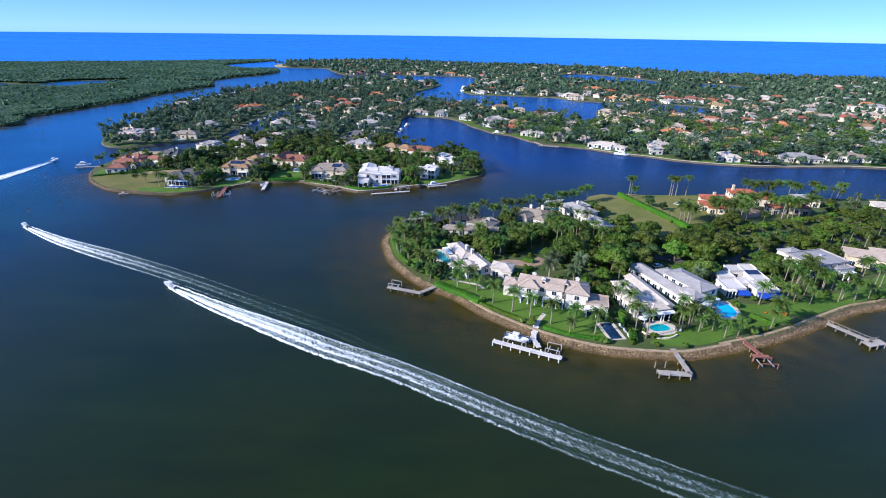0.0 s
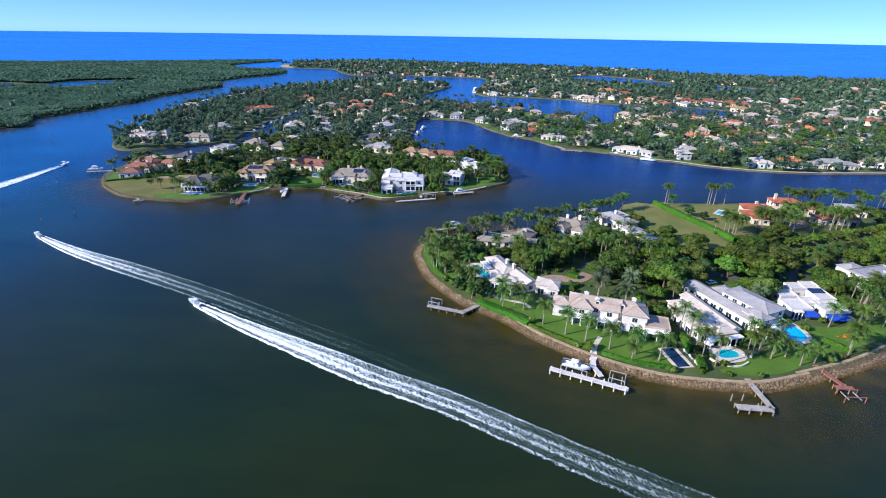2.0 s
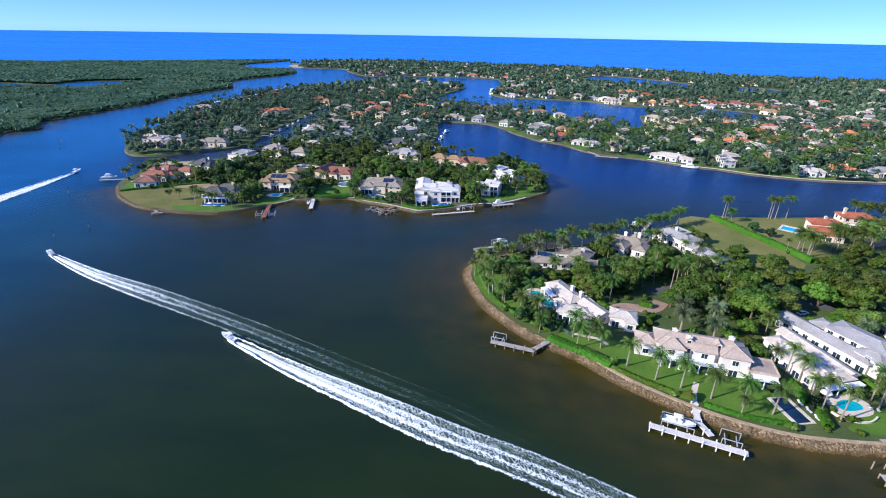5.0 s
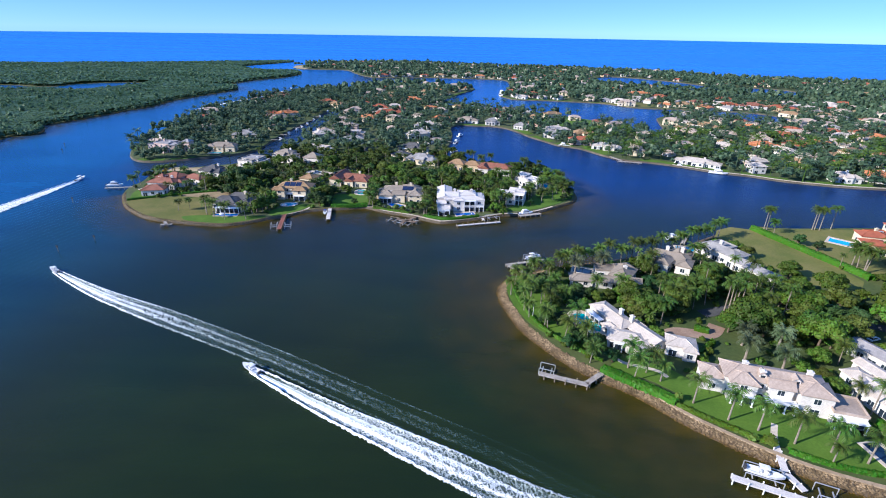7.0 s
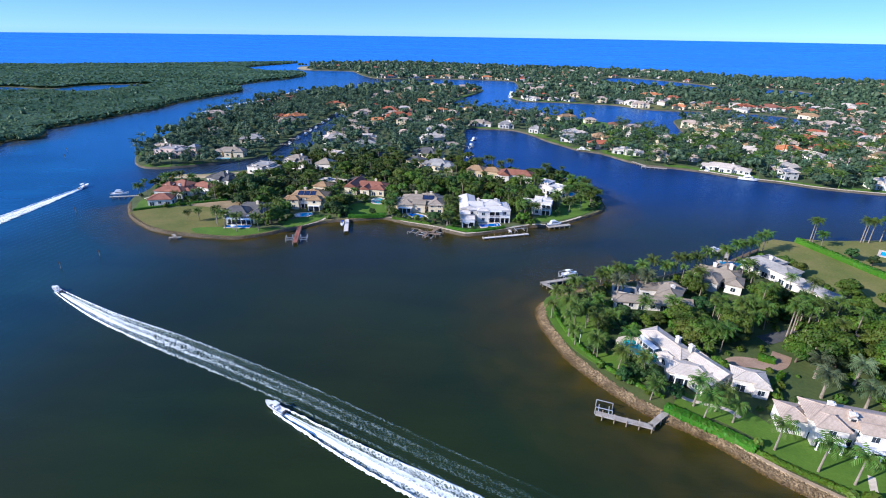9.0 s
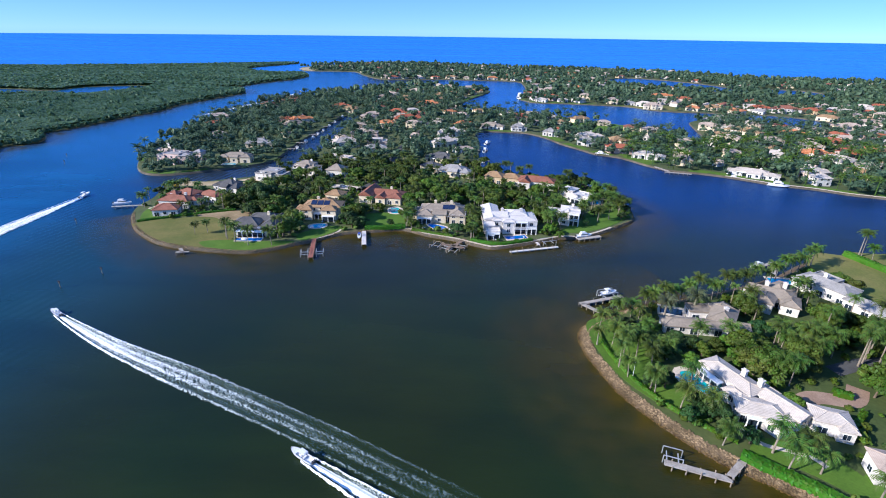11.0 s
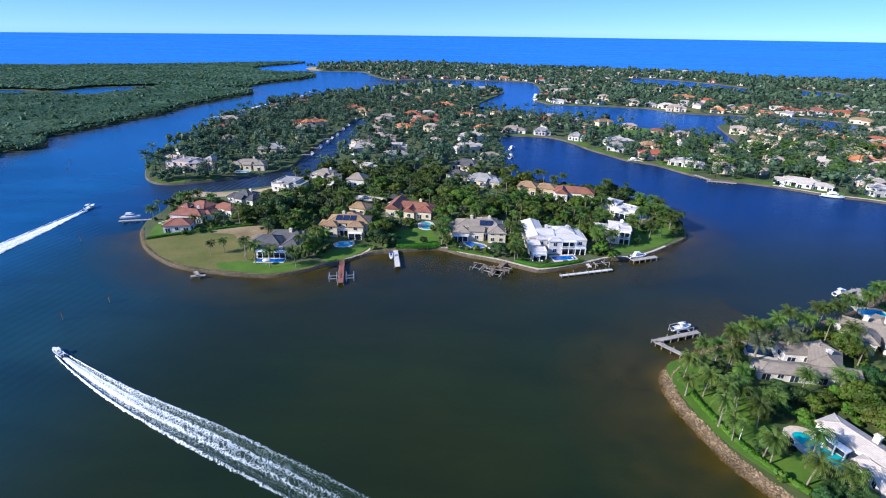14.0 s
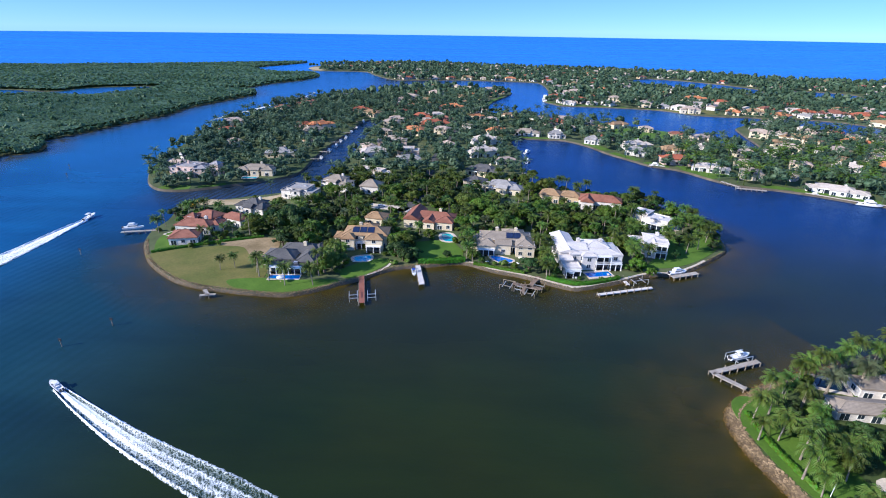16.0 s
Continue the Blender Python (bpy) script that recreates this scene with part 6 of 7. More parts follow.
for x, y, t, l, lb in ((-62.5, 488, 75, 11, "white cabin boat moored in the cove"), (-61.0, 526, 75, 11, "white cabin boat moored at a cove dock"), (-57.5, 559, 60, 10, "white motor boat moored in the cove"),
                       (40.2, 521, -30, 11, "white boat moored by the bay shore"), (142.6, 433, -25, 13, "white cruiser moored by the bay shore"), (-190, 508, 100, 9, "small white boat in the canal"),
                       (-228, 566, 95, 9, "white boat moored in the canal"), (-228, 604, 95, 9, "white boat moored in the canal"), (121, 452, -35, 8, "white boat moored off a lawn")):
    motor_boat(lb, x, y, t, l, cabin=True)
motor_boat("large white motor yacht moored in the lake", 7.5, 919, 80, 28, cabin=True, engines=0)
for x, y in ((-60, 489), (-60, 527)):
    dock("short grey timber dock in the cove", [(x - 9, y - 3, x + 1, y - 3, 1.6)], DOCKWOOD)

# boats under way and their wakes
RUN_A = [(-228.6, 237.0), (-210, 226.6), (-191, 217), (-163, 204.8), (-124, 187.4), (-93, 172), (-65, 157.5), (-41, 145.5), (-20, 132.8), (5, 119), (26, 106)]
RUN_B = [(-117.2, 175.7), (-91.6, 161.4), (-75, 153), (-61, 146), (-42.5, 136.6), (-19, 126.2), (-1, 116.3), (14.7, 107.5), (28.8, 100), (41.6, 93.5), (60, 84.5), (100, 66), (150, 42)]
RUN_D = [(-361, 945), (-370, 870), (-384, 790), (-398, 720), (-404, 660)]
RUN_C = [(-317.6, 370), (-318.6, 350), (-319, 333), (-320, 310), (-321.4, 280), (-323, 250)]


def wake(label, run, half, solid=0.0, lift=0.55, life=200.0):
    """Spreading foam trail with two raised crests."""
    p = curve_round(run, 24, False)
    d = np.concatenate([[0], np.cumsum(np.linalg.norm(np.diff(p, axis=0), axis=1))])
    m = 31
    v, f, uvs = [], [], []
    t = np.gradient(p, axis=0)
    t /= np.linalg.norm(t, axis=1)[:, None]
    nrm = np.stack([-t[:, 1], t[:, 0]], 1)
    for i in range(len(p)):
        hw = half * (0.24 + 0.76 * min(1.0, (d[i] / 70.0) ** 0.75))
        for k in range(m):
            s = (2 * k / (m - 1) - 1) * 1.24
            crest = math.exp(-((abs(s) - 0.84) / 0.1) ** 2) * lift + 0.4 * lift * math.exp(-(s / 0.22) ** 2)
            z = 0.05 + crest * math.exp(-d[i] / 110) * (1 + 0.9 * noise.noise(Vector((p[i][0] * 0.6, p[i][1] * 0.6, s * 2))))
            z = z if 0 < k < m - 1 else 0.03
            v.append((*(p[i] + nrm[i] * s * hw), z))
            uvs.append((d[i] / d[-1], s))
    f = [[i * m + k, i * m + k + 1, (i + 1) * m + k + 1, (i + 1) * m + k] for i in range(len(p) - 1) for k in range(m - 1)]
    me = fast_mesh("wake", v, [q[::-1] for q in f], foam_material("wake_foam", d[-1], half, solid, life), True)
    layer = me.uv_layers.new(name="run")
    idx = np.empty(len(me.loops), int)
    me.loops.foreach_get("vertex_index", idx)
    layer.data.foreach_set("uv", np.array(uvs)[idx].ravel())
    return tagged(new("wake", me), label, "wake", kind="stuff")


wake("white foam wake of a motor boat, fading behind it", RUN_A, 4.8, life=225.0)
wake("bright white foam wake of a motor boat", RUN_B, 5.0, 0.26, 0.8, 330.0)
wake("white foam wake of a boat in the channel", RUN_C, 6.6, 0.8)
wake("thin white foam wake far up the channel", RUN_D, 4.0, 0.8)
motor_boat("white motor boat under way across the basin", -229.0, 237.3, 151.0, 6.8, z=0.1, trim=4)
motor_boat("white open motor boat under way across the basin", -117.8, 176.1, 150.6, 7.6, z=0.1, trim=4)
motor_boat("white motor boat far up the channel", -360.4, 950, 83, 9.0, z=0.1, trim=4)
motor_boat("white motor boat heading up the channel", -317.4, 373, 88, 9.0, z=0.1, trim=4)

# channel markers
for x, y in ((-234.5, 270.3), (-242.8, 257), (-288, 326.6), (-389, 449), (-404, 471)):
    mk = thing("channel_marker", "dark timber channel marker with a small board", "channel marker", pose(x, y, 0))
    part("piling", PILE_ME, mk)
    part("board", plain_mesh("board", box(-0.5, 0.5, -0.06, 0.06, 2.2, 3.2), ENGINE), mk)

# landings and boats along the canal
for y, l in ((514, 8.5), (540, 10), (580, 9), (626, 9), (652, 8), (690, 10)):
    dock("short grey timber landing on the canal", [(-236.5, y, -229.5, y, 1.5)], DOCKWOOD)
    motor_boat("white boat moored at a canal landing", -229.0, y + 5.5, 92, l, cabin=l > 9)

# ---------------------------------------------------------------- plants


def leaf_quads(centres, normals, size, r):
    n = len(centres)
    a = np.cross(normals, r.normal(size=(n, 3)))
    a /= np.linalg.norm(a, axis=1)[:, None] + 1e-9
    b = np.cross(normals, a)
    s = size * r.uniform(0.6, 1.25, (n, 1))
    v = np.stack([centres - a * s - b * s * 0.6, centres + a * s - b * s * 0.5, centres + a * s * 0.9 + b * s * 0.6, centres - a * s * 0.8 + b * s * 0.7], 1).reshape(-1, 3)
    return v, np.arange(4 * n).reshape(-1, 4)


def crown(seed, lobes, count, size, core=True):
    """Leaves on a cluster of lobes, over dark inner masses."""
    r = np.random.default_rng(seed)
    L = np.array(lobes)
    k = r.choice(len(L), count, p=(L[:, 3] ** 2) / (L[:, 3] ** 2).sum())
    d = r.normal(size=(count, 3))
    d[:, 2] = np.where(d[:, 2] < -0.3, -d[:, 2], d[:, 2])
    d /= np.linalg.norm(d, axis=1)[:, None]
    p = L[k, :3] + d * np.stack([L[k, 3], L[k, 3], L[k, 4]], 1) * r.uniform(0.9, 1.06, (count, 1))
    nrm = d + r.normal(scale=0.34, size=(count, 3))
    nrm /= np.linalg.norm(nrm, axis=1)[:, None]
    v, f = leaf_quads(p, nrm, size, r)
    if core:
        for x, y, z, a, b in lobes:
            u = np.array([(math.cos(i * 1.0472) * math.cos(e), math.sin(i * 1.0472) * math.cos(e), math.sin(e)) for e in (-0.7, 0.0, 0.75) for i in range(6)])
            u = u * np.array([a, a, b]) * r.uniform(0.7, 0.88, (18, 1)) + (x, y, z)
            q = [[j * 6 + i, j * 6 + (i + 1) % 6, (j + 1) * 6 + (i + 1) % 6, (j + 1) * 6 + i] for j in range(2) for i in range(6)]
            q += [[12, 13, 14, 15], [12, 15, 16, 17]]
            f = np.concatenate([f, np.array(q) + len(v)])
            v = np.concatenate([v, u])
    return v, f


def lobes_for(seed, n, spread, low, high, fat):
    r = np.random.default_rng(seed)
    out = [(0, 0, high, fat * 1.15, fat * 0.9)]
    for i in range(n):
        a = 2 * math.pi * i / n + r.uniform(-0.4, 0.4)
        q = spread * r.uniform(0.6, 1.0)
        out.append((q * math.cos(a), q * math.sin(a), r.uniform(low, high), fat * r.uniform(0.7, 1.05), fat * r.uniform(0.55, 0.8)))
    return out


def dome_lobes(seed, n, tall, wide):
    """Uneven lobes heaped on a low dome, as in a spreading crown."""
    r = np.random.default_rng(seed)
    out = [(wide * r.uniform(-0.06, 0.06), wide * r.uniform(-0.06, 0.06), tall * 0.70, wide * 0.23, tall * 0.22)]
    for i in range(n):
        a, q = i * 2.4 + r.uniform(-0.5, 0.5), wide * (0.15 + 0.22 * (i + 0.5) / n) * r.uniform(0.75, 1.2)
        big = r.uniform(0.6, 1.25)
        out.append((q * math.cos(a), q * math.sin(a), tall * (0.80 - 0.34 * (i + 0.5) / n) * r.uniform(0.84, 1.16), wide * 0.145 * big, tall * 0.15 * big * r.uniform(0.8, 1.15)))
    return out


crown_lobes = {}


def broad_tree(seed, tall, wide, mat, label, leaf=0.5, count=520):
    """tree > trunk with limbs, crown."""
    lobes = dome_lobes(seed, 13, tall, wide)
    t = thing("tree", label, "tree", pose(0, 0, 0), "garden trees")
    crown_lobes[t.name] = (seed, lobes, leaf, mat)
    g = [tube([(0, 0, -0.3), (0.1, 0.05, tall * 0.2), (0.0, 0.15, tall * 0.45)], [0.38, 0.28, 0.2])]
    for x, y, z, a, b in lobes[1:]:
        g.append(tube([(0, 0.1, tall * 0.3), (x * 0.5, y * 0.5, z * 0.75), (x, y, z)], [0.17, 0.12, 0.05], 5))
    part("trunk", plain_mesh("trunk", join(*g), BARK), t)
    v, f = crown(seed, lobes, count, leaf)
    part("crown", fast_mesh("crown", v, f, mat), t)
    return t


def frond_geo(r, length, lift, droop, turn, wide, leaves=9):
    """One feathered palm leaf: a rising rib that bends over, narrow leaflets hanging from both sides."""
    pts, a = [Vector((0, 0, 0))], math.atan(lift) + 0.12
    for i in range(leaves):
        pts.append(pts[-1] + Vector((math.cos(a), 0, math.sin(a))) * (length / leaves))
        a -= droop * (0.6 + 1.3 * i / leaves) * 2.2 / leaves
    v, f = [], []
    for i in range(leaves):
        a, b = pts[i], pts[i + 1]
        w = wide * (0.35 + 0.9 * math.sin(math.pi * min(1, (i + 1.1) / (leaves + 0.6))) ** 0.7)
        for s in (-1, 1):
            k = len(v)
            tip = b + (b - a) * 0.7 + Vector((0, s * w, -0.85 * w * r.uniform(0.5, 1.3)))
            v += [tuple(a), tuple(a + (b - a) * 0.8), tuple(tip), tuple(tip - (b - a) * 0.22)]
            f.append([k, k + 1, k + 2, k + 3] if s < 0 else [k + 3, k + 2, k + 1, k])
    m = pose(0, 0, 0, 0, 0, turn)
    return moved((v, f), m)


def palm(seed, tall, length, label, mat=FROND, count=24, droop=0.62, lean=0.5, boot=0.16, name="palm_tree", straight=True):
    r = np.random.default_rng(seed)
    t = thing(name, label, "palm tree", pose(0, 0, 0), "garden palms")
    lx, ly = r.uniform(-lean, lean, 2)
    line = [(0, 0, -0.3), (lx * 0.25, ly * 0.25, tall * 0.35), (lx * 0.65, ly * 0.65, tall * 0.7), (lx, ly, tall)]
    part("trunk", plain_mesh("trunk", tube(line, [boot * 1.5, boot * 1.1, boot, boot * 0.85], 7), PALMBARK), t)
    g = []
    for i in range(count):
        up = 1.7 - 2.0 * ((i + 0.5) / count) ** 0.8 + r.uniform(-0.15, 0.15)
        g.append(frond_geo(r, length * r.uniform(0.85, 1.1), up, droop * r.uniform(0.8, 1.2), i * 137.5 + r.uniform(-15, 15), length * 0.19, 9))
    g.append(tube([(0, 0, -0.9), (0, 0, 0.3)], [boot * 1.1, boot * 0.7], 6))
    geo = moved(join(*g), pose(lx, ly, tall))
    part("crown", plain_mesh("crown", geo, mat), t)
    return t


trees = [broad_tree(11, 8.0, 12.0, LEAF, "broad dark green tree with a dense crown", 0.29, 2000), broad_tree(12, 7.4, 10.0, LEAF_DARK, "round dark blue-green tree", 0.28, 1700),
         broad_tree(13, 9.6, 16.0, LEAF, "tall spreading dark green tree", 0.31, 2600), broad_tree(14, 6.0, 8.0, LEAF_LIGHT, "bright green garden tree", 0.28, 1200),
         broad_tree(15, 8.4, 13.0, LEAF_OLIVE, "olive green spreading tree", 0.30, 2100), broad_tree(16, 5.0, 6.0, LEAF_DARK, "small dark green tree", 0.25, 900)]
palms = [palm(21, 8.6, 4.2, "tall coconut palm with a curved pale trunk", count=28, lean=1.6), palm(22, 7.4, 4.0, "coconut palm with arching fronds", count=28, lean=1.2),
         palm(23, 11.5, 3.6, "tall slender royal palm", count=17, lean=0.3, boot=0.2), palm(24, 5.5, 3.0, "young palm with arching fronds", count=16),
         palm(25, 6.0, 3.4, "thick date palm with a full grey-green crown", FROND_GREY, 30, 0.5, 0.3, 0.27, "date_palm"), palm(26, 8.4, 3.9, "tall straight coconut palm on a mown lawn", count=19, lean=0.35, boot=0.2)]


used = {}


def plant(kind, i, x, y, turn, size, z=TOP):
    """Places a tree or palm: the first is the built one, the rest are copies."""
    src = kind[i]
    m = Matrix.Translation((x, y, z)) @ Matrix.Rotation(turn, 4, "Z") @ Matrix.Scale(size, 4)
    if src.name not in used:
        used[src.name] = 1
        src.matrix_basis = m
        return src
    c = copy_thing(src, Matrix.Identity(4))
    c.matrix_basis = m
    return c


def scatter(outline, step, keep=1.0, gap=1.5, off_lawn=True, region=None, jitter=0.48):
    """Uneven spots inside an outline, clear of what is built."""
    lo, hi = outline.min(0), outline.max(0)
    if region is not None:
        lo, hi = np.maximum(lo, region[0]), np.minimum(hi, region[1])
    gx, gy = np.meshgrid(np.arange(lo[0], hi[0], step), np.arange(lo[1], hi[1], step))
    gx = gx + (np.arange(gx.shape[0]) % 2)[:, None] * step / 2
    p = np.column_stack([gx.ravel(), gy.ravel()])
    p = p + rng.uniform(-jitter, jitter, p.shape) * step
    p = p[rng.random(len(p)) < keep]
    p = p[inside(outline, p)]
    p = p[free(p, gap)]
    if off_lawn:
        for q in lawns:
            p = p[~inside(q, p)]
    return p


TIP_PALMS = [(-31, 235), (-28, 228), (-29, 216), (-25, 238), (-22, 204), (-20, 226), (-26, 222), (-15, 240), (-23, 244), (-17, 198), (-12, 205), (-33, 228), (-19, 216), (-10, 195),
             (0, 183), (8, 177), (5, 181), (80.6, 155.8), (83, 154), (85.6, 151.3), (88, 154), (65.4, 146.4), (117.8, 171.9), (138, 173), (151, 176), (154, 178), (158, 177), (165, 179), (136, 197), (138, 190),
             (139.5, 185), (141, 181), (134, 193), (144, 188), (147, 191), (140, 194), (143, 198), (146, 184), (150, 184), (155, 186), (150, 190), (172, 186), (178, 190), (93, 148), (112, 154),
             (-10, 251), (-2, 255), (6, 258), (10, 261), (20, 262), (26, 266), (48, 276), (52, 279), (70, 290), (76, 294), (-16, 247), (-6, 253), (2, 257), (14, 263), (23, 264), (30, 269), (36, 271), (42, 274), (56, 282), (62, 286), (66, 288), (80, 297), (28, 246), (25, 251), (31, 257), (52, 262), (54, 258), (57, 265), (133, 262), (130, 266), (152, 268), (156, 272), (150, 275), (161, 270), (167, 266), (172, 272), (186, 276), (182, 282), (190, 284), (195, 290), (188, 296), (160, 283), (168, 301), (176, 303), (205, 296), (152, 262)]
DATE_PALMS = [(42.7, 198.0), (52.8, 195.5), (38.9, 188.8), (48.6, 184.8), (-4, 247), (8, 251)]
LAWN_TREES = [(-15, 228, 4, 0.7), (-12, 222, 1, 0.75), (-18, 207, 5, 1.0), (-13, 197, 5, 1.1), (-8, 193, 1, 0.7), (-4, 186, 5, 1.0), (-22, 232, 5, 0.9), (-6, 218, 3, 0.8), (14, 200, 3, 0.85), (72, 198, 3, 0.9), (-6.6, 229.4, 1, 0.75), (-1.6, 226.6, 5, 1.1), (4.8, 225.6, 0, 0.6), (9.6, 229, 3, 0.75), (15.4, 227.6, 1, 0.8), (-11.4, 199.4, 1, 0.55), (-12.4, 195.6, 5, 0.9), (20, 229, 4, 0.6),
              (116.3, 290, 5, 1.15), (121.5, 283, 5, 1.0), (122, 166, 5, 0.6), (104, 158, 5, 0.7), (-118, 333, 5, 0.8), (-170, 314, 0, 1.0), (-168, 322, 1, 1.15), (-170, 331, 0, 1.1), (-141, 333, 1, 1.1), (-138, 341, 0, 1.05), (-136, 329, 5, 1.3), (-199, 361, 1, 2.0), (-104.8, 398, 3, 1.5), (-84, 370, 3, 1.35), (-16.6, 193, 5, 0.9), (-22, 207, 1, 0.6), (-10, 188, 5, 0.9), (-25, 231, 1, 0.6), (-20, 238, 5, 1.0), (-17, 219, 0, 0.55), (-33, 352, 1, 0.9), (-34, 344, 3, 0.8), (-4, 357, 5, 1.0), (2, 364, 1, 0.6), (10, 352, 5, 0.9), (-12, 341, 5, 0.8), (14, 380, 0, 0.7), (6, 396, 0, 0.9), (-213, 370, 1, 1.1), (-188, 372, 1, 1.2), (-34, 327, 3, 1.0), (-30, 321, 3, 0.75), (-88, 372, 3, 1.5), (-80, 380, 3, 1.6), (-95, 382, 0, 1.1), (-60, 372, 4, 1.1), (-110, 400, 4, 1.2), (-48, 380, 0, 1.0)]
# named palms on the lawn and at the field's edge
for k, (x, y) in enumerate(((14.0, 167.8), (20.8, 161.5), (27.0, 158.0), (34.0, 153.8), (41.6, 151.3), (48.4, 148.2))):
    plant(palms, 5, x, y, k * 1.3, 1.0 + 0.05 * (k % 2))
for k, (x, y) in enumerate(((110, 309.4), (111.6, 309.8), (112.4, 304), (137.2, 312), (138.6, 312.2), (140.8, 311.6), (148.4, 314), (188, 316), (190, 311), (196, 315), (201, 314), (206.7, 316), (214, 314), (216, 309), (230, 315), (228, 307), (245, 314))):
    plant(palms, 2 if k < 7 and k != 2 else 0, x, y, k * 1.1, 0.8 if k == 2 else 1.05)
for k, (x, y) in enumerate(((-215.6, 313.4), (-210.4, 316.4), (-171.9, 302.7), (-183.3, 301.8), (-191, 305), (-19.5, 387), (-9.2, 360), (10.9, 361.7), (-4.7, 346.7), (14, 369), (8, 366), (11, 375), (3, 352), (-33.5, 338), (-35, 333), (-31, 341), (-37, 346), (-27, 336), (-3, 368), (0, 372), (5, 376), (12, 386), (16, 364), (-12, 352), (-28, 360), (-24, 366), (-32, 370))):
    plant(palms, 0 if k < 5 else 1, x, y, k * 1.9, 0.66 if k < 2 else 1.0)

for k, (x, y) in enumerate(((-170.6, 314.6), (-168, 316.2), (-166.6, 320.4), (-169.4, 324.6), (-172, 311.6), (-165, 325.6), (-196.6, 308.6), (-199, 312.2), (-240.6, 347.1), (-236.4, 347.8), (-232, 352.6), (-228.4, 354.4), (-75.6, 338), (-76.4, 344))):
    plant(palms, 3 if 7 < k < 12 else (2, 1)[k % 2], x, y, k * 2.1, 0.9 + 0.05 * (k % 3))
VILLA_PALMS = [(124, 263.5), (126.2, 262.8), (125.4, 257.7), (127.6, 259.6), (143, 267.5), (146.3, 267.8), (153, 269.6), (154.8, 268.4), (155.7, 261.5), (148, 272), (150.6, 265), (159.5, 272), (163, 268), (181.8, 283), (186, 273), (190, 270.6), (196, 274), (203, 277), (183.7, 277.7), (189.6, 273.5), (166, 281), (170, 279), (174, 283)]
GROVE_PALMS = [(50.1, 222.6), (52.8, 225), (55.2, 227), (58.4, 223.2), (60.4, 221.6), (62.6, 227.4), (65.9, 225.6), (69.4, 228.4), (57.6, 230.6), (47.6, 221), (64, 231.4), (52.4, 219.6), (66, 240), (54, 243), (46, 236)]
for k, (x, y) in enumerate(VILLA_PALMS + GROVE_PALMS):
    plant(palms, (0 if k % 2 else 5) if k < 23 else 2 if k % 3 else 5, x, y, k * 1.7, (1.18 if k < 23 else 0.95) + 0.06 * (k % 3))
for k, (x, y) in enumerate(((26.0, 226.4), (29.4, 223), (34, 229), (29.6, 233), (17.4, 212.4), (19.6, 209.8), (36, 221.4), (39, 231.6), (42, 225), (-27.7, 211.2), (-22.8, 205.9), (-21.9, 221.7), (-15.8, 222.2), (0.6, 230.4), (11.8, 230.6))):
    plant(palms, 1 if k > 8 else 0, x, y, k * 2.6, 0.86 + 0.07 * (k % 3))
TIP_PALMS = [q for q in TIP_PALMS if not (121 < q[0] < 210 and q[1] > 256)] + [(62, 166), (64.2, 163), (61, 171), (63.2, 155.5), (63, 150.4), (79.6, 151.8), (91, 152.6), (86, 158), (90, 157), (127, 171), (133, 175), (128, 180)]
for k, (x, y) in enumerate(TIP_PALMS):
    plant(palms, (5, 2, 5, 3)[k % 4] if x > 55 and y < 200 else (0, 1, 5, 3)[k % 4], x, y, k * 2.3, (0.84 if x > 55 and y < 200 else 0.9) + 0.08 * (k % 4))
for k, (x, y) in enumerate(DATE_PALMS):
    plant(palms, 4, x, y, k * 1.7, 1.15 + 0.06 * (k % 3))
    reserve(x - 0.5, y - 2.0, 3.2, 4.5)
CLIPPED = [(148 + 8 * k, 246.5 + 3.1 * k, 3, 0.78 + 0.05 * (k % 3)) for k in range(9)]
BIG_TREES = CLIPPED + [(100.5, 210.9, 3, 1.70), (69.9, 211, 4, 1.05), (41.8, 206, 0, 0.95), (53.0, 204, 1, 1.05), (91.7, 223.5, 4, 1.2), (79.3, 233.5, 3, 1.25), (82, 214, 1, 1.1), (125.8, 217.6, 4, 1.30), (98, 238.0, 2, 0.95), (121.9, 233.5, 2, 0.95)]
for x, y, i, sz in BIG_TREES:
    plant(trees, i, x, y, x * 0.7, sz)
    reserve(x - 1, y - 2, 3.6 * sz, 4.2 * sz)
for k, (x, y, i, sz) in enumerate(LAWN_TREES):
    plant(trees, i, x, y, k * 1.1, sz)

inner_near = inward(near_top if area(near_top) > 0 else near_top[::-1], 2.0)
near_win = (np.array([-60, 120]), np.array([300, 335]))
edge_line = inward(near_line if area(near_line) > 0 else near_line[::-1], 14)
isle = curve_round(ISLE_SOUTH[:34] + [(-68, 470), (-206, 470)] + CANAL[13:], 3)
isle = isle if area(isle) > 0 else isle[::-1]
inner_isle = inward(isle, 3.5)
reserve(165, 274, 40, 9)
reserve(176, 292, 40, 16)
for q in ((-242, 334, 17, 7), (-55, 320, 15, 7), (-92, 330, 14, 6), (-158, 328, 13, 9), (-186, 308, 14, 7), (-20, 337, 10, 7), (-212, 300, 24, 7)):
    reserve(*q)
for q in ((-258, 394, 18, 8, 12), (-226, 402, 18, 6, 12)):
    reserve(*q)
for k in range(9):          # rows of palms beside two gardens
    plant(palms, 3 if k % 2 else 1, -75.5 + 0.5 * k + rng.uniform(-0.8, 0.8), 316 + 3.4 * k, k * 1.4, 0.95)
    plant(palms, 1 if k % 2 else 3, -108 + rng.uniform(-1.5, 1.5), 330 + 3.2 * k, k * 1.7, 0.95)
reserve(140, 268, 8, 12)
reserve(108, 245, 14, 6)
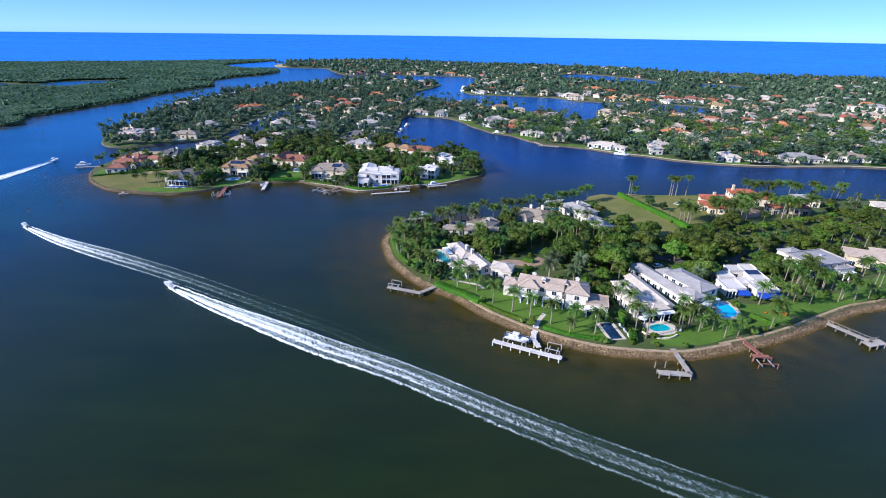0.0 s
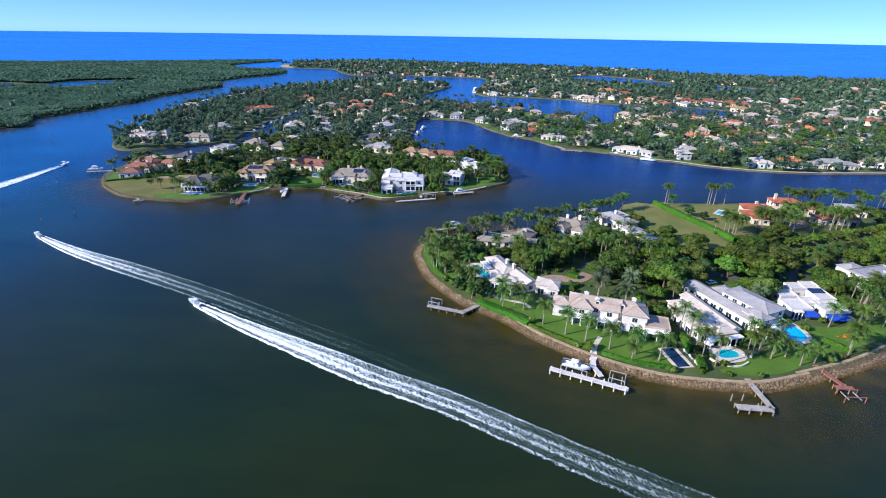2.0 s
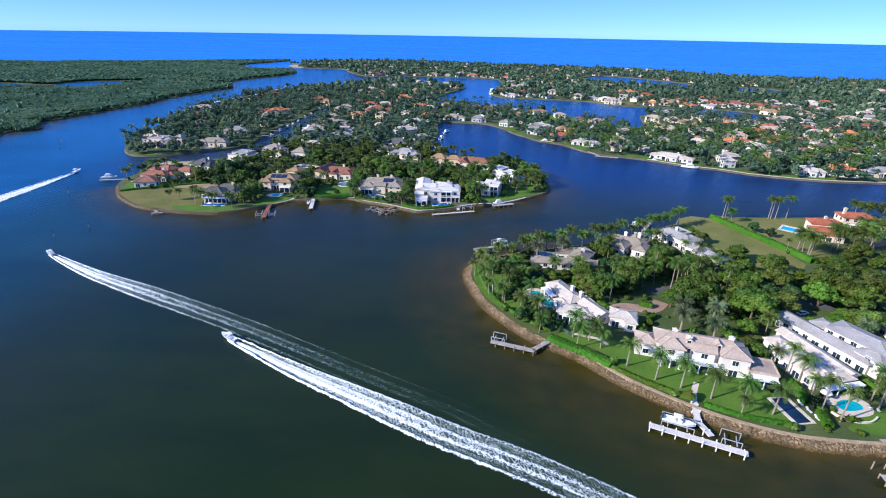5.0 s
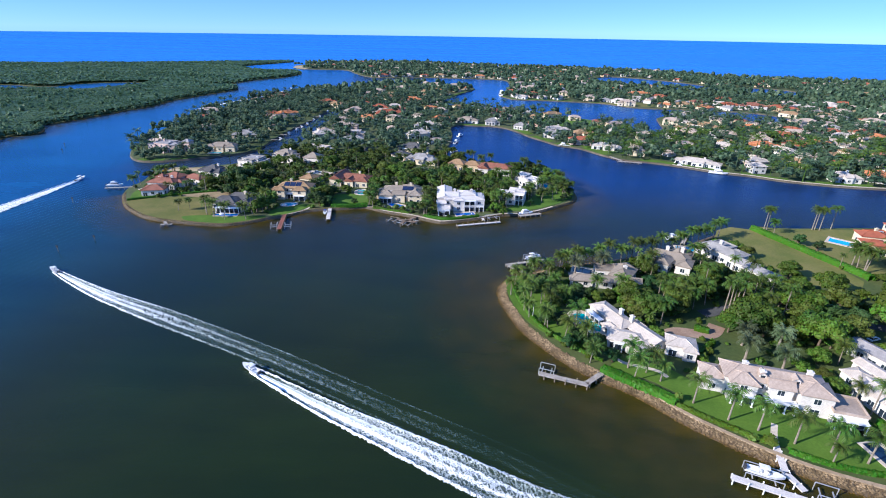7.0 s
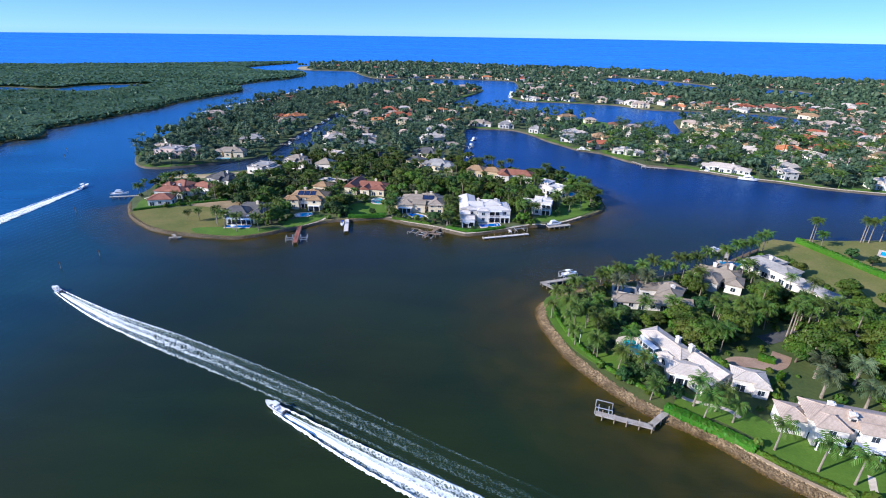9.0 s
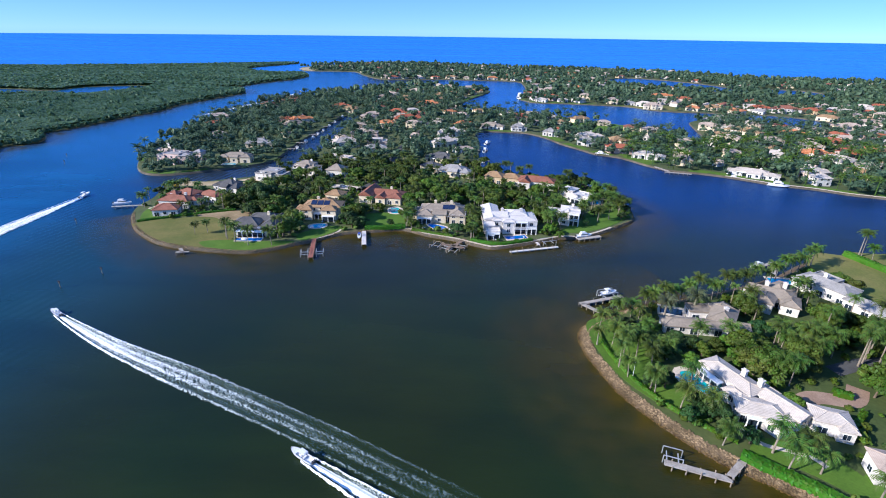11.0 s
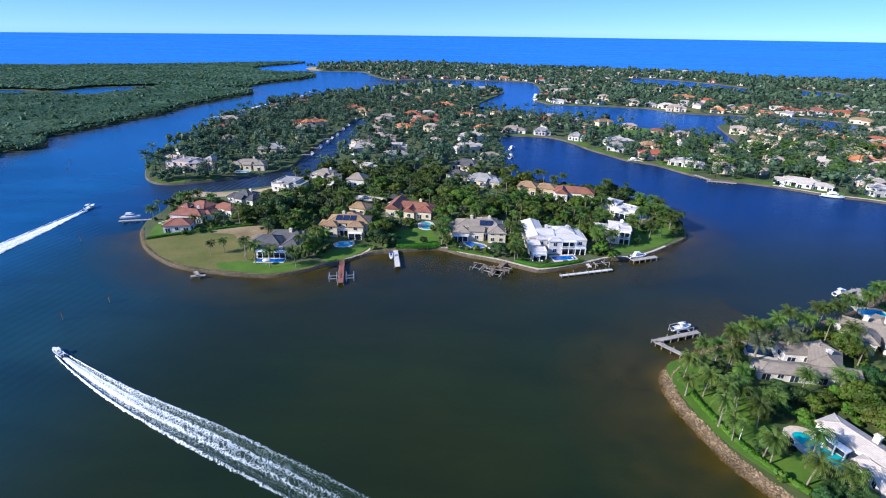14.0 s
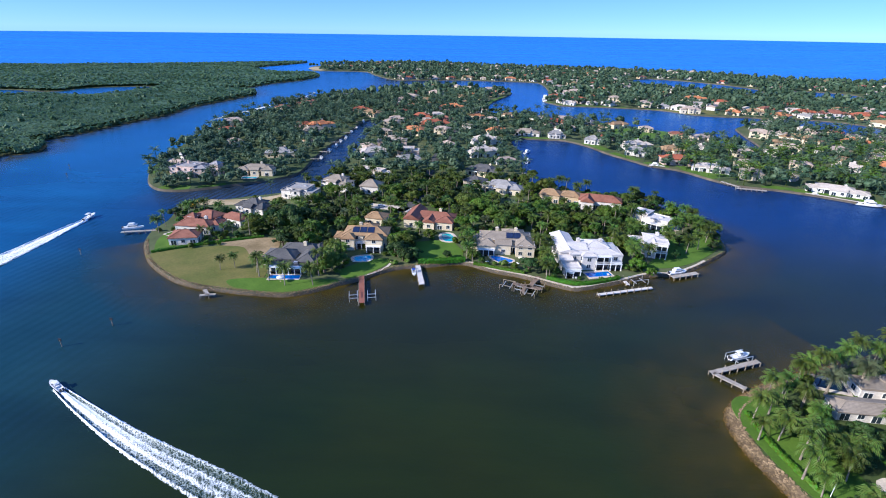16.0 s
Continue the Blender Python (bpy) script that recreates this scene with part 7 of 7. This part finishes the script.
reserve(39.6, 214.5, 4.5, 6.5)
reserve(56, 221, 8, 3)
wanted = []         # (distance down the plan, sort, variant, x, y, turn, size)
front_line = inward(near_line if area(near_line) > 0 else near_line[::-1], 34)
for x, y in scatter(inner_near, 6.3, 0.92, 2.2, region=near_win):
    spot = np.array([[x, y]])
    edge = not inside(edge_line, spot)[0]
    front = not inside(front_line, spot)[0] and y < 225
    if (front and rng.random() < 0.3) or (edge and rng.random() < (0.35 if y < 200 else 0.6)):
        continue
    is_palm = edge or rng.random() < (0.6 if front else 0.2 if 35 < x < 150 and y > 192 else 0.3)
    i = int(rng.choice(5, p=[0.32, 0.3, 0.14, 0.16, 0.08])) if is_palm else (5 if front else int(rng.choice(6, p=[0.26, 0.14, 0.26, 0.10, 0.18, 0.06])))
    far = y if x < 200 else 600 + y
    low = (0.78 if x < 90 else 0.66) if y > 222 else 1.0
    wanted.append((far, is_palm, i, x, y, rng.uniform(0, 6.3), low * (rng.uniform(0.8, 1.2) if is_palm else rng.choice([0.55, 0.75, 0.95, 1.1, 1.35], p=[0.2, 0.25, 0.25, 0.2, 0.1]) * rng.uniform(0.92, 1.08))))
for x, y in scatter(inner_isle, 6.0, 0.80, 1.6):
    is_palm = rng.random() < 0.46
    i = int(rng.choice(5, p=[0.34, 0.32, 0.18, 0.10, 0.06])) if is_palm else int(rng.choice(6, p=[0.10, 0.40, 0.10, 0.09, 0.09, 0.22]))
    wanted.append((y, is_palm, i, x, y, rng.uniform(0, 6.3), rng.uniform(0.72, 1.0) if is_palm else rng.uniform(0.5, 1.1)))
wanted.sort(key=lambda q: q[0])
budget = {True: 148, False: 296}
rest = []
for far, is_palm, i, x, y, turn, size in wanted:
    if budget[is_palm] > 0:
        budget[is_palm] -= 1
        plant(palms if is_palm else trees, i, x, y, turn, size)
    else:
        rest.append((is_palm, i, x, y, turn, size))


def as_array(me):
    v = np.empty(len(me.vertices) * 3)
    me.vertices.foreach_get("co", v)
    f = [list(q.vertices) for q in me.polygons if len(q.vertices) == 4]
    return v.reshape(-1, 3), np.array(f)


def grove(is_palm, sources, mats, label):
    """The trees past counting, as leaves and trunks in one object each."""
    rows = [q for q in rest if q[0] == is_palm]
    for mat in mats:
        kinds = [i for i, s in enumerate(sources) if [c for c in s.children if c.name.startswith("crown")][0].data.materials[0] == mat]
        sub = [q for q in rows if q[1] in kinds]
        if not sub:
            continue
        base = tagged(new("grove"), label, "trees", kind="stuff")
        at = np.array([(q[2], q[3], TOP) for q in sub])
        turn, size = np.array([q[4] for q in sub]), np.array([(q[5], q[5]) for q in sub])
        pick = np.array([kinds.index(q[1]) for q in sub])
        for nm in ("crown", "trunk"):
            src = [[c for c in sources[i].children if c.name.startswith(nm)][0].data for i in kinds]
            if nm == "crown" and not is_palm:
                made = [crown(crown_lobes[sources[i].name][0], crown_lobes[sources[i].name][1], 420, crown_lobes[sources[i].name][2] * 1.75) for i in kinds]
            else:
                made = [as_array(m) for m in src]
            v, f = stamp(made, at, turn, size, pick)
            part(nm, fast_mesh(nm, v, f, src[0].materials[0]), base)


grove(False, trees, (LEAF, LEAF_DARK, LEAF_LIGHT, LEAF_OLIVE), "green garden trees further inland")
grove(True, palms, (FROND, FROND_GREY), "palms further inland")

# low shrubs in the beds
SHRUBS = [crown(100 + i, lobes_for(100 + i, 2, 0.6, 0.5, 0.9, 0.75), 40, 0.34) for i in range(4)]
taken = [q for q in taken if q[:2] not in ((-242, 334), (-55, 320), (-92, 330), (-158, 328), (-186, 308), (-20, 337))]
beds = np.concatenate([scatter(inner_near, 3.4, 0.42, -0.4, region=(np.array([-60, 120]), np.array([200, 335]))), scatter(inner_isle, 3.5, 0.55, -0.6)])
lot = rng.random(len(beds))
for mat, lo, hi, lb in ((LEAF, 0.0, 0.45, "dark green shrubs in the garden beds"), (LEAF_LIGHT, 0.45, 0.8, "bright green shrubs in the garden beds"), (LEAF_OLIVE, 0.8, 1.0, "olive shrubs in the garden beds")):
    b = beds[(lot >= lo) & (lot < hi)]
    n = len(b)
    s = rng.uniform(0.7, 1.9, n)
    v, f = stamp(SHRUBS, np.column_stack([b, np.full(n, TOP - 0.05)]), rng.uniform(0, 6.3, n), np.column_stack([s, s * rng.uniform(0.7, 1.2, n)]), rng.integers(0, 4, n))
    tagged(new("shrubs", fast_mesh("shrubs", v, f, mat)), lb, "shrubs", kind="stuff")

# orange leafy clump put in place of an orange play slide
SLIDE_ORANGE = foliage("orange_red_flowers", (0.40, 0.08, 0.015), (0.55, 0.14, 0.03), vary=0.1)
n = 26
spots = np.column_stack([121.5 + rng.normal(scale=2.0, size=n), 165.5 + rng.normal(scale=0.8, size=n), np.full(n, TOP - 0.1)])
size = rng.uniform(0.4, 0.7, n)
v, f = stamp(SHRUBS, spots, rng.uniform(0, 6.3, n), np.column_stack([size, size]), rng.integers(0, 4, n))
tagged(new("flower_bed", fast_mesh("flower_bed", v, f, SLIDE_ORANGE)), "orange-red leafy clump standing for a play slide in the lawn", "flower bed", kind="stuff")

# hedges


def hedge(label, line, w, h):
    """A clipped hedge: leafy box along a line."""
    p = curve_round(line, 6, False)
    seg = np.linalg.norm(np.diff(p, axis=0), axis=1)
    n = int(seg.sum() * 22)
    i = rng.choice(len(seg), n, p=seg / seg.sum())
    t = (p[i + 1] - p[i]) / seg[i][:, None]
    q = p[i] + rng.random((n, 1)) * (p[i + 1] - p[i])
    a = rng.uniform(0, math.pi, n)
    off, z = np.cos(a) * w / 2, np.clip(np.sin(a) * 1.6, 0, 1) * h
    c = np.column_stack([q + off[:, None] * np.stack([-t[:, 1], t[:, 0]], 1), z + TOP + rng.uniform(-0.1, 0.1, n)])
    nn = np.column_stack([-t[:, 1] * np.cos(a), t[:, 0] * np.cos(a), np.sin(a) + 0.3]) + rng.normal(scale=0.3, size=(n, 3))
    nn /= np.linalg.norm(nn, axis=1)[:, None]
    v, f = leaf_quads(c, nn, 0.34, rng)
    l, r = inward(p, w * 0.42, False), inward(p, -w * 0.42, False)
    k, m = len(v), len(p)
    v = np.concatenate([v, np.column_stack([l, np.full(m, TOP - 0.1)]), np.column_stack([l, np.full(m, TOP + h * 0.9)]), np.column_stack([r, np.full(m, TOP + h * 0.9)]), np.column_stack([r, np.full(m, TOP - 0.1)])])
    f = np.concatenate([f, [[k + b * m + j, k + b * m + j + 1, k + (b + 1) * m + j + 1, k + (b + 1) * m + j] for b in range(3) for j in range(m - 1)]])
    return tagged(new("hedge", fast_mesh("hedge", v, f, HEDGE)), label, "hedge")


hedge("low dark hedge inside the boulder bank", [(-31, 238), (-30.5, 226), (-27, 212), (-21, 200), (-12, 190), (-7, 186)], 1.3, 0.9)
hedge("low clipped green hedge along the lawn", [(9, 166.5), (17, 160.3), (26.8, 153.6)], 1.6, 0.9)
hedge("low clipped green hedge along the lawn", [(30.8, 151.0), (40, 146.6), (52, 144.0)], 1.6, 0.9)
hedge("thick bright green hedge by the seawall", [(-8.5, 181.5), (-2, 176.5), (5, 171), (9, 167)], 3.6, 1.6)
hedge("bright green clipped hedge beside a brick court", [(30.4, 207), (34.6, 205)], 2.4, 1.9)
hedge("bright green clipped hedge behind the mansion", [(24.2, 190.6), (33.4, 198.4)], 1.8, 1.7)
hedge("bright green clipped hedge behind the mansion", [(54.8, 191), (56.8, 184.8)], 2.0, 1.6)
hedge("long clipped green hedge beside the field", [(104, 310), (113.5, 283), (123, 256), (124, 251)], 3.0, 2.6)
hedge("bright green clipped hedge beside the lap pool", [(60.9, 162), (60.7, 153)], 1.7, 2.0)
hedge("bright green clipped box hedge above the seawall", [(61.3, 148.8), (60.2, 143.2)], 2.6, 1.9)
hedge("clipped hedge beside the long house", [(76, 186), (82, 172), (85, 160)], 1.6, 1.8)
hedge("bright green hedge between gardens", [(133, 200), (136, 190), (140, 181)], 2.2, 1.8)
hedge("tall green hedge between gardens", [(110, 163), (115, 156)], 1.8, 1.3)
hedge("dark low hedge beside the empty plot", [(-255.4, 328.6), (-240, 337.6), (-226, 344.6), (-211, 351)], 1.4, 1.1)
hedge("bright green hedge by the water", [(-131, 327.5), (-121, 328.5), (-110, 331)], 3.0, 1.8)
hedge("green hedge above the seawall", [(-75, 316), (-66, 312), (-58, 312), (-44, 318)], 2.0, 1.3)
hedge("green hedge above the seawall", [(-106, 328), (-96, 324), (-84, 320)], 1.6, 1.0)

# woods: trees past counting
MID_TREES = [crown(60 + i, lobes_for(60 + i, 3, 2.0, 3.0, 4.6, 2.1), 64, 0.62) for i in range(4)]
MID_TREES += [crown(70 + i, lobes_for(70 + i, 2, 1.0, 5.2, 7.0, 1.3), 44, 0.55) for i in range(2)]
def far_palm(seed):
    """A small palm for the woods: thin trunk and nine fronds."""
    r = np.random.default_rng(seed)
    g = [moved(frond_geo(r, 3.3, 1.4 - 1.7 * k / 9, 0.6, k * 137.5, 0.7, 3), pose(0, 0, 7.5)) for k in range(9)]
    for a in (0, 90):
        c, s = math.cos(radians(a)) * 0.18, math.sin(radians(a)) * 0.18
        g.append(([(-c, -s, 0), (c, s, 0), (c, s, 7.5), (-c, -s, 7.5)], [[0, 1, 2, 3]]))
    v, f = join(*g)
    return np.array(v), np.array(f)


MID_TREES += [far_palm(90), far_palm(91), far_palm(92)]
FAR_TREES = [crown(80 + i, [(0, 0, 3.4, 2.6, 2.2), (0.9, 1.0, 2.6, 1.8, 1.5)][:1 + i % 2], 14, 1.4) for i in range(4)]


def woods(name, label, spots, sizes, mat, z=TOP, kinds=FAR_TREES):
    if mat is WOODS:          # lighter kinds of tree stand among the dark ones; both tones carry haze
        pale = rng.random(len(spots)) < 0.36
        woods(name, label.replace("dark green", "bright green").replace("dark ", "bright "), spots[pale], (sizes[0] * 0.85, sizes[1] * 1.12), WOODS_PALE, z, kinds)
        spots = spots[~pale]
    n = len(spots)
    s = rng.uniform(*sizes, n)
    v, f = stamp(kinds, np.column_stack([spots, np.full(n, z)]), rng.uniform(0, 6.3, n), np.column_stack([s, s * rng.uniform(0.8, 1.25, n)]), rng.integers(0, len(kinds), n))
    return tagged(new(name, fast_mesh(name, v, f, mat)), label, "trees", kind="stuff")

# far houses: a few built ones, copied over the plots
variants = []
for k, (wm, rm, rk, l, w, h) in enumerate(((WHITE, R_WHITE, "hip", 20, 12, 4.8), (CREAM, R_GOLD, "hip", 22, 12, 4.6), (WHITE, R_GREY, "hip", 18, 11, 4.6), (PINK, R_RED, "hip", 22, 13, 5.0),
                                           (WHITE, R_TAUPE, "hip", 24, 12, 4.6), (CREAM, R_ORANGE, "hip", 20, 12, 5.0), (WHITE, R_WHITE, "flat", 18, 13, 6.2), (TAN, R_BROWN, "hip", 20, 12, 4.8), (CREAM, R_TAUPE, "hip", 18, 12, 6.4))):
    names = ("white-roofed", "golden-roofed", "grey-roofed", "red-roofed", "taupe-roofed", "orange-roofed", "flat-roofed white", "brown-roofed", "two-storey taupe-roofed")
    variants.append(house("far_house", f"{names[k]} house among trees on the far shore", 0, -9000, 0,
                          [(0, 0, 0, l, w, h, rk, 2.4), (l * 0.25, -w * 0.45, 0, l * 0.4, w * 0.55, h * 0.9, rk, 1.8)], wm, rm, windows=1))
    tagged(variants[-1], group="houses of the far shores")
taken = [q for q in taken if q[1] > -8000]
first = [True] * len(variants)
main_ring = main_line if area(main_line) > 0 else main_line[::-1]
inner_main = inward(main_ring, 11)
wood_ring = inward(main_ring, 1.6)


def in_pond(p):
    hit = np.zeros(len(p), bool)
    for q in ponds:
        hit |= inside(inward(q if area(q) > 0 else q[::-1], -6), p)
    return hit


for q in ((-305, 445, 17, 8), (-261, 455, 15, 6)):
    reserve(*q)
# waterfront houses first, one to a plot along the shores
sites = []
walkway = inward(main_ring, 19)
gone = np.concatenate([[0], np.cumsum(np.linalg.norm(np.diff(walkway, axis=0), axis=1))])
for d in np.arange(0, gone[-1], 34.0):
    i = min(int(np.searchsorted(gone, d)), len(walkway) - 1)
    p = walkway[i:i + 1]
    if inside(inner_main, p)[0] and not in_pond(p)[0] and free(p, 9)[0] and (p[0, 1] > 480 or p[0, 0] > 60) and p[0, 1] < 1250 and abs(p[0, 0]) < 640:
        sites.append(p[0])
for lo, hi, step in (((-380, 480), (330, 900), 36), ((150, 400), (660, 900), 30), ((-540, 900), (900, 1790), 50)):
    p = scatter(inner_main, step, 0.9, 10, region=(np.array(lo), np.array(hi)), jitter=0.3)
    sites += list(p[~in_pond(p)])
town = {k: [] for k in range(len(variants))}
for x, y in sites:
    if min([1e9] + [(x - a) ** 2 + (y - b) ** 2 for a, b, *_ in taken]) < (18 if x > 150 else 20) ** 2:
        continue
    if (x < -225 and y < 1000 and rng.random() < 0.75) or (280 < x < 640 and 850 < y < 1070):
        continue
    k = int(rng.choice(9, p=[0.08, 0.11, 0.12, 0.12, 0.22, 0.06, 0.02, 0.10, 0.17]))
    turn, size = rng.uniform(-60, 50), rng.uniform(0.66, 1.12)
    reserve(x, y, 8.5, 5.5, turn)
    if (y > 690 or x > 420) and not first[k]:
        town[k].append((x, y, radians(turn), size))
        continue
    m = pose(x, y, TOP, 0, 0, turn) @ Matrix.Scale(size, 4)
    if first[k]:
        first[k] = False
        variants[k].matrix_basis = m
    else:
        copy_thing(variants[k], Matrix.Identity(4)).matrix_basis = m
for k, rows in town.items():
    if rows:
        base = tagged(new("far_town"), "rows of pale houses far off along the gulf", "houses", kind="stuff")
        q = np.array(rows)
        n = len(q)
        for c in variants[k].children:
            c.data.calc_loop_triangles()
            v = np.array([(c.matrix_basis @ p.co)[:] for p in c.data.vertices])
            f = np.array([t.vertices[:] for t in c.data.loop_triangles])
            vv, ff = stamp([(v, f)], np.column_stack([q[:, :2], np.full(n, TOP)]), q[:, 2], np.column_stack([q[:, 3], q[:, 3]]), np.zeros(n, int))
            part(c.name.split(".")[0], fast_mesh("far_town", vv, ff, c.data.materials[0]), base)

# distance haze on these trees is mixed into their leaf colour
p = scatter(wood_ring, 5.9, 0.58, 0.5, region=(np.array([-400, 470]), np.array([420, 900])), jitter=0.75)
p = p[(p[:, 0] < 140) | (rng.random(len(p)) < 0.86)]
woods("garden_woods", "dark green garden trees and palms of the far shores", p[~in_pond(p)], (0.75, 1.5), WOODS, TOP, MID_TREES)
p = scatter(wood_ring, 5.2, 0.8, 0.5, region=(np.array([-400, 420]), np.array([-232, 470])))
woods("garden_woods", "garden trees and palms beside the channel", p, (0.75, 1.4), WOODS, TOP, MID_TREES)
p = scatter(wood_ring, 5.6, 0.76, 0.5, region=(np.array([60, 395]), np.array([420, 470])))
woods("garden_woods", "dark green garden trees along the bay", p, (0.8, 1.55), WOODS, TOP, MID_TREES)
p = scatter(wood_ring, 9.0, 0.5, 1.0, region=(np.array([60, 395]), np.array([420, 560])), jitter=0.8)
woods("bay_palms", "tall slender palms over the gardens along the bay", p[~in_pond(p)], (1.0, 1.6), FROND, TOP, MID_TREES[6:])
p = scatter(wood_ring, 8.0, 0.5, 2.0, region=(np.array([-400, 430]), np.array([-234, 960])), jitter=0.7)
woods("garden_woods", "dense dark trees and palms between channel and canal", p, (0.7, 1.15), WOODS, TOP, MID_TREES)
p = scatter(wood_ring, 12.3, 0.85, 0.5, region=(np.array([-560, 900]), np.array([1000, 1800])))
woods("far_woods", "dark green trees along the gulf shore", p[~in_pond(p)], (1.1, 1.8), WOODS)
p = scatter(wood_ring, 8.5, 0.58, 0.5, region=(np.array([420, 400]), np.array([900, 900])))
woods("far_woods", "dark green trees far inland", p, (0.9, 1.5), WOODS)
p = scatter(near_top if area(near_top) > 0 else near_top[::-1], 7.0, 0.85, 1.0, region=(np.array([300, 200]), np.array([420, 335])))
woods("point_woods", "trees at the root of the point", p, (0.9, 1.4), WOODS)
marsh_ring = inward(marsh_line if area(marsh_line) > 0 else marsh_line[::-1], 2.0)
pond_ring = inward(marsh_pond if area(marsh_pond) > 0 else marsh_pond[::-1], -4)


def leaf_roof(label, ring, hole, lo, hi, step, size, rise, keep=None):
    """The mangroves' tops: clumps of leaves over a rolling roof of crowns, low at the water."""
    p = scatter(ring, step, 0.97, off_lawn=False, region=(np.array(lo), np.array(hi)))
    p = p[~inside(hole, p)]
    if keep is not None:
        p = p[keep(p)]
    rim = inward(ring, 5.0)
    h = np.array([1.5 * noise.noise(Vector((x * 0.02, y * 0.03, 5))) + 1.3 * abs(noise.noise(Vector((x * 0.11, y * 0.11, 1)))) + 0.9 * noise.noise(Vector((x * 0.3, y * 0.3, 3))) for x, y in p])
    z = rise + h - np.where(inside(rim, p), 0.0, 1.8)
    nn = np.column_stack([rng.normal(scale=0.3, size=(len(p), 2)), np.ones(len(p))])
    nn /= np.linalg.norm(nn, axis=1)[:, None]
    v, f = leaf_quads(np.column_stack([p, z]), nn, size, rng)
    return tagged(new("mangroves", fast_mesh("mangroves", v, f, MANGROVE)), label, "trees", kind="stuff")


# leaf colour here includes a pale, cool haze tone
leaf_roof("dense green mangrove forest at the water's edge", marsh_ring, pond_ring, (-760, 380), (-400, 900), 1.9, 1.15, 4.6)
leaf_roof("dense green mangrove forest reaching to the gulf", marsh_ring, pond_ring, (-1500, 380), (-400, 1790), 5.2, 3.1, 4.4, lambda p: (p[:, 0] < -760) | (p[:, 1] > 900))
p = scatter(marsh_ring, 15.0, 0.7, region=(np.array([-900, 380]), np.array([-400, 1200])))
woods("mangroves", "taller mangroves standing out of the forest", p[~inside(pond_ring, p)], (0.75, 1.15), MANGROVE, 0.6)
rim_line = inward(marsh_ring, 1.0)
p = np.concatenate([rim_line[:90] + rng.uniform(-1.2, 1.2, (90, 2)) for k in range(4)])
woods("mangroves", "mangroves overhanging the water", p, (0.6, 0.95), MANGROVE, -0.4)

# lawns running down to the water on the far shores
for src, a, b in ((BAY_EAST, 0, 62), (LAKE, 6, 78), (RIVER, 24, 50)):
    ring = curve_round(src, 3, False)[a:b]
    k = 0
    while k < len(ring) - 5:
        n = int(rng.integers(3, 6))
        if rng.random() < 0.6:
            strip_along("lawn", ring[k:k + n], 1.6, rng.uniform(6, 12), TOP - 0.1, 0.16, LAWN, "green lawn running down to the water", "lawn")
        k += n
strip_along("seawall_cap", curve_round(BAY_EAST, 3, False)[33:61], 0.9, 2.6, 0.9, 0.5, PAVING, "pale concrete cap along the bay seawall", "seawall")
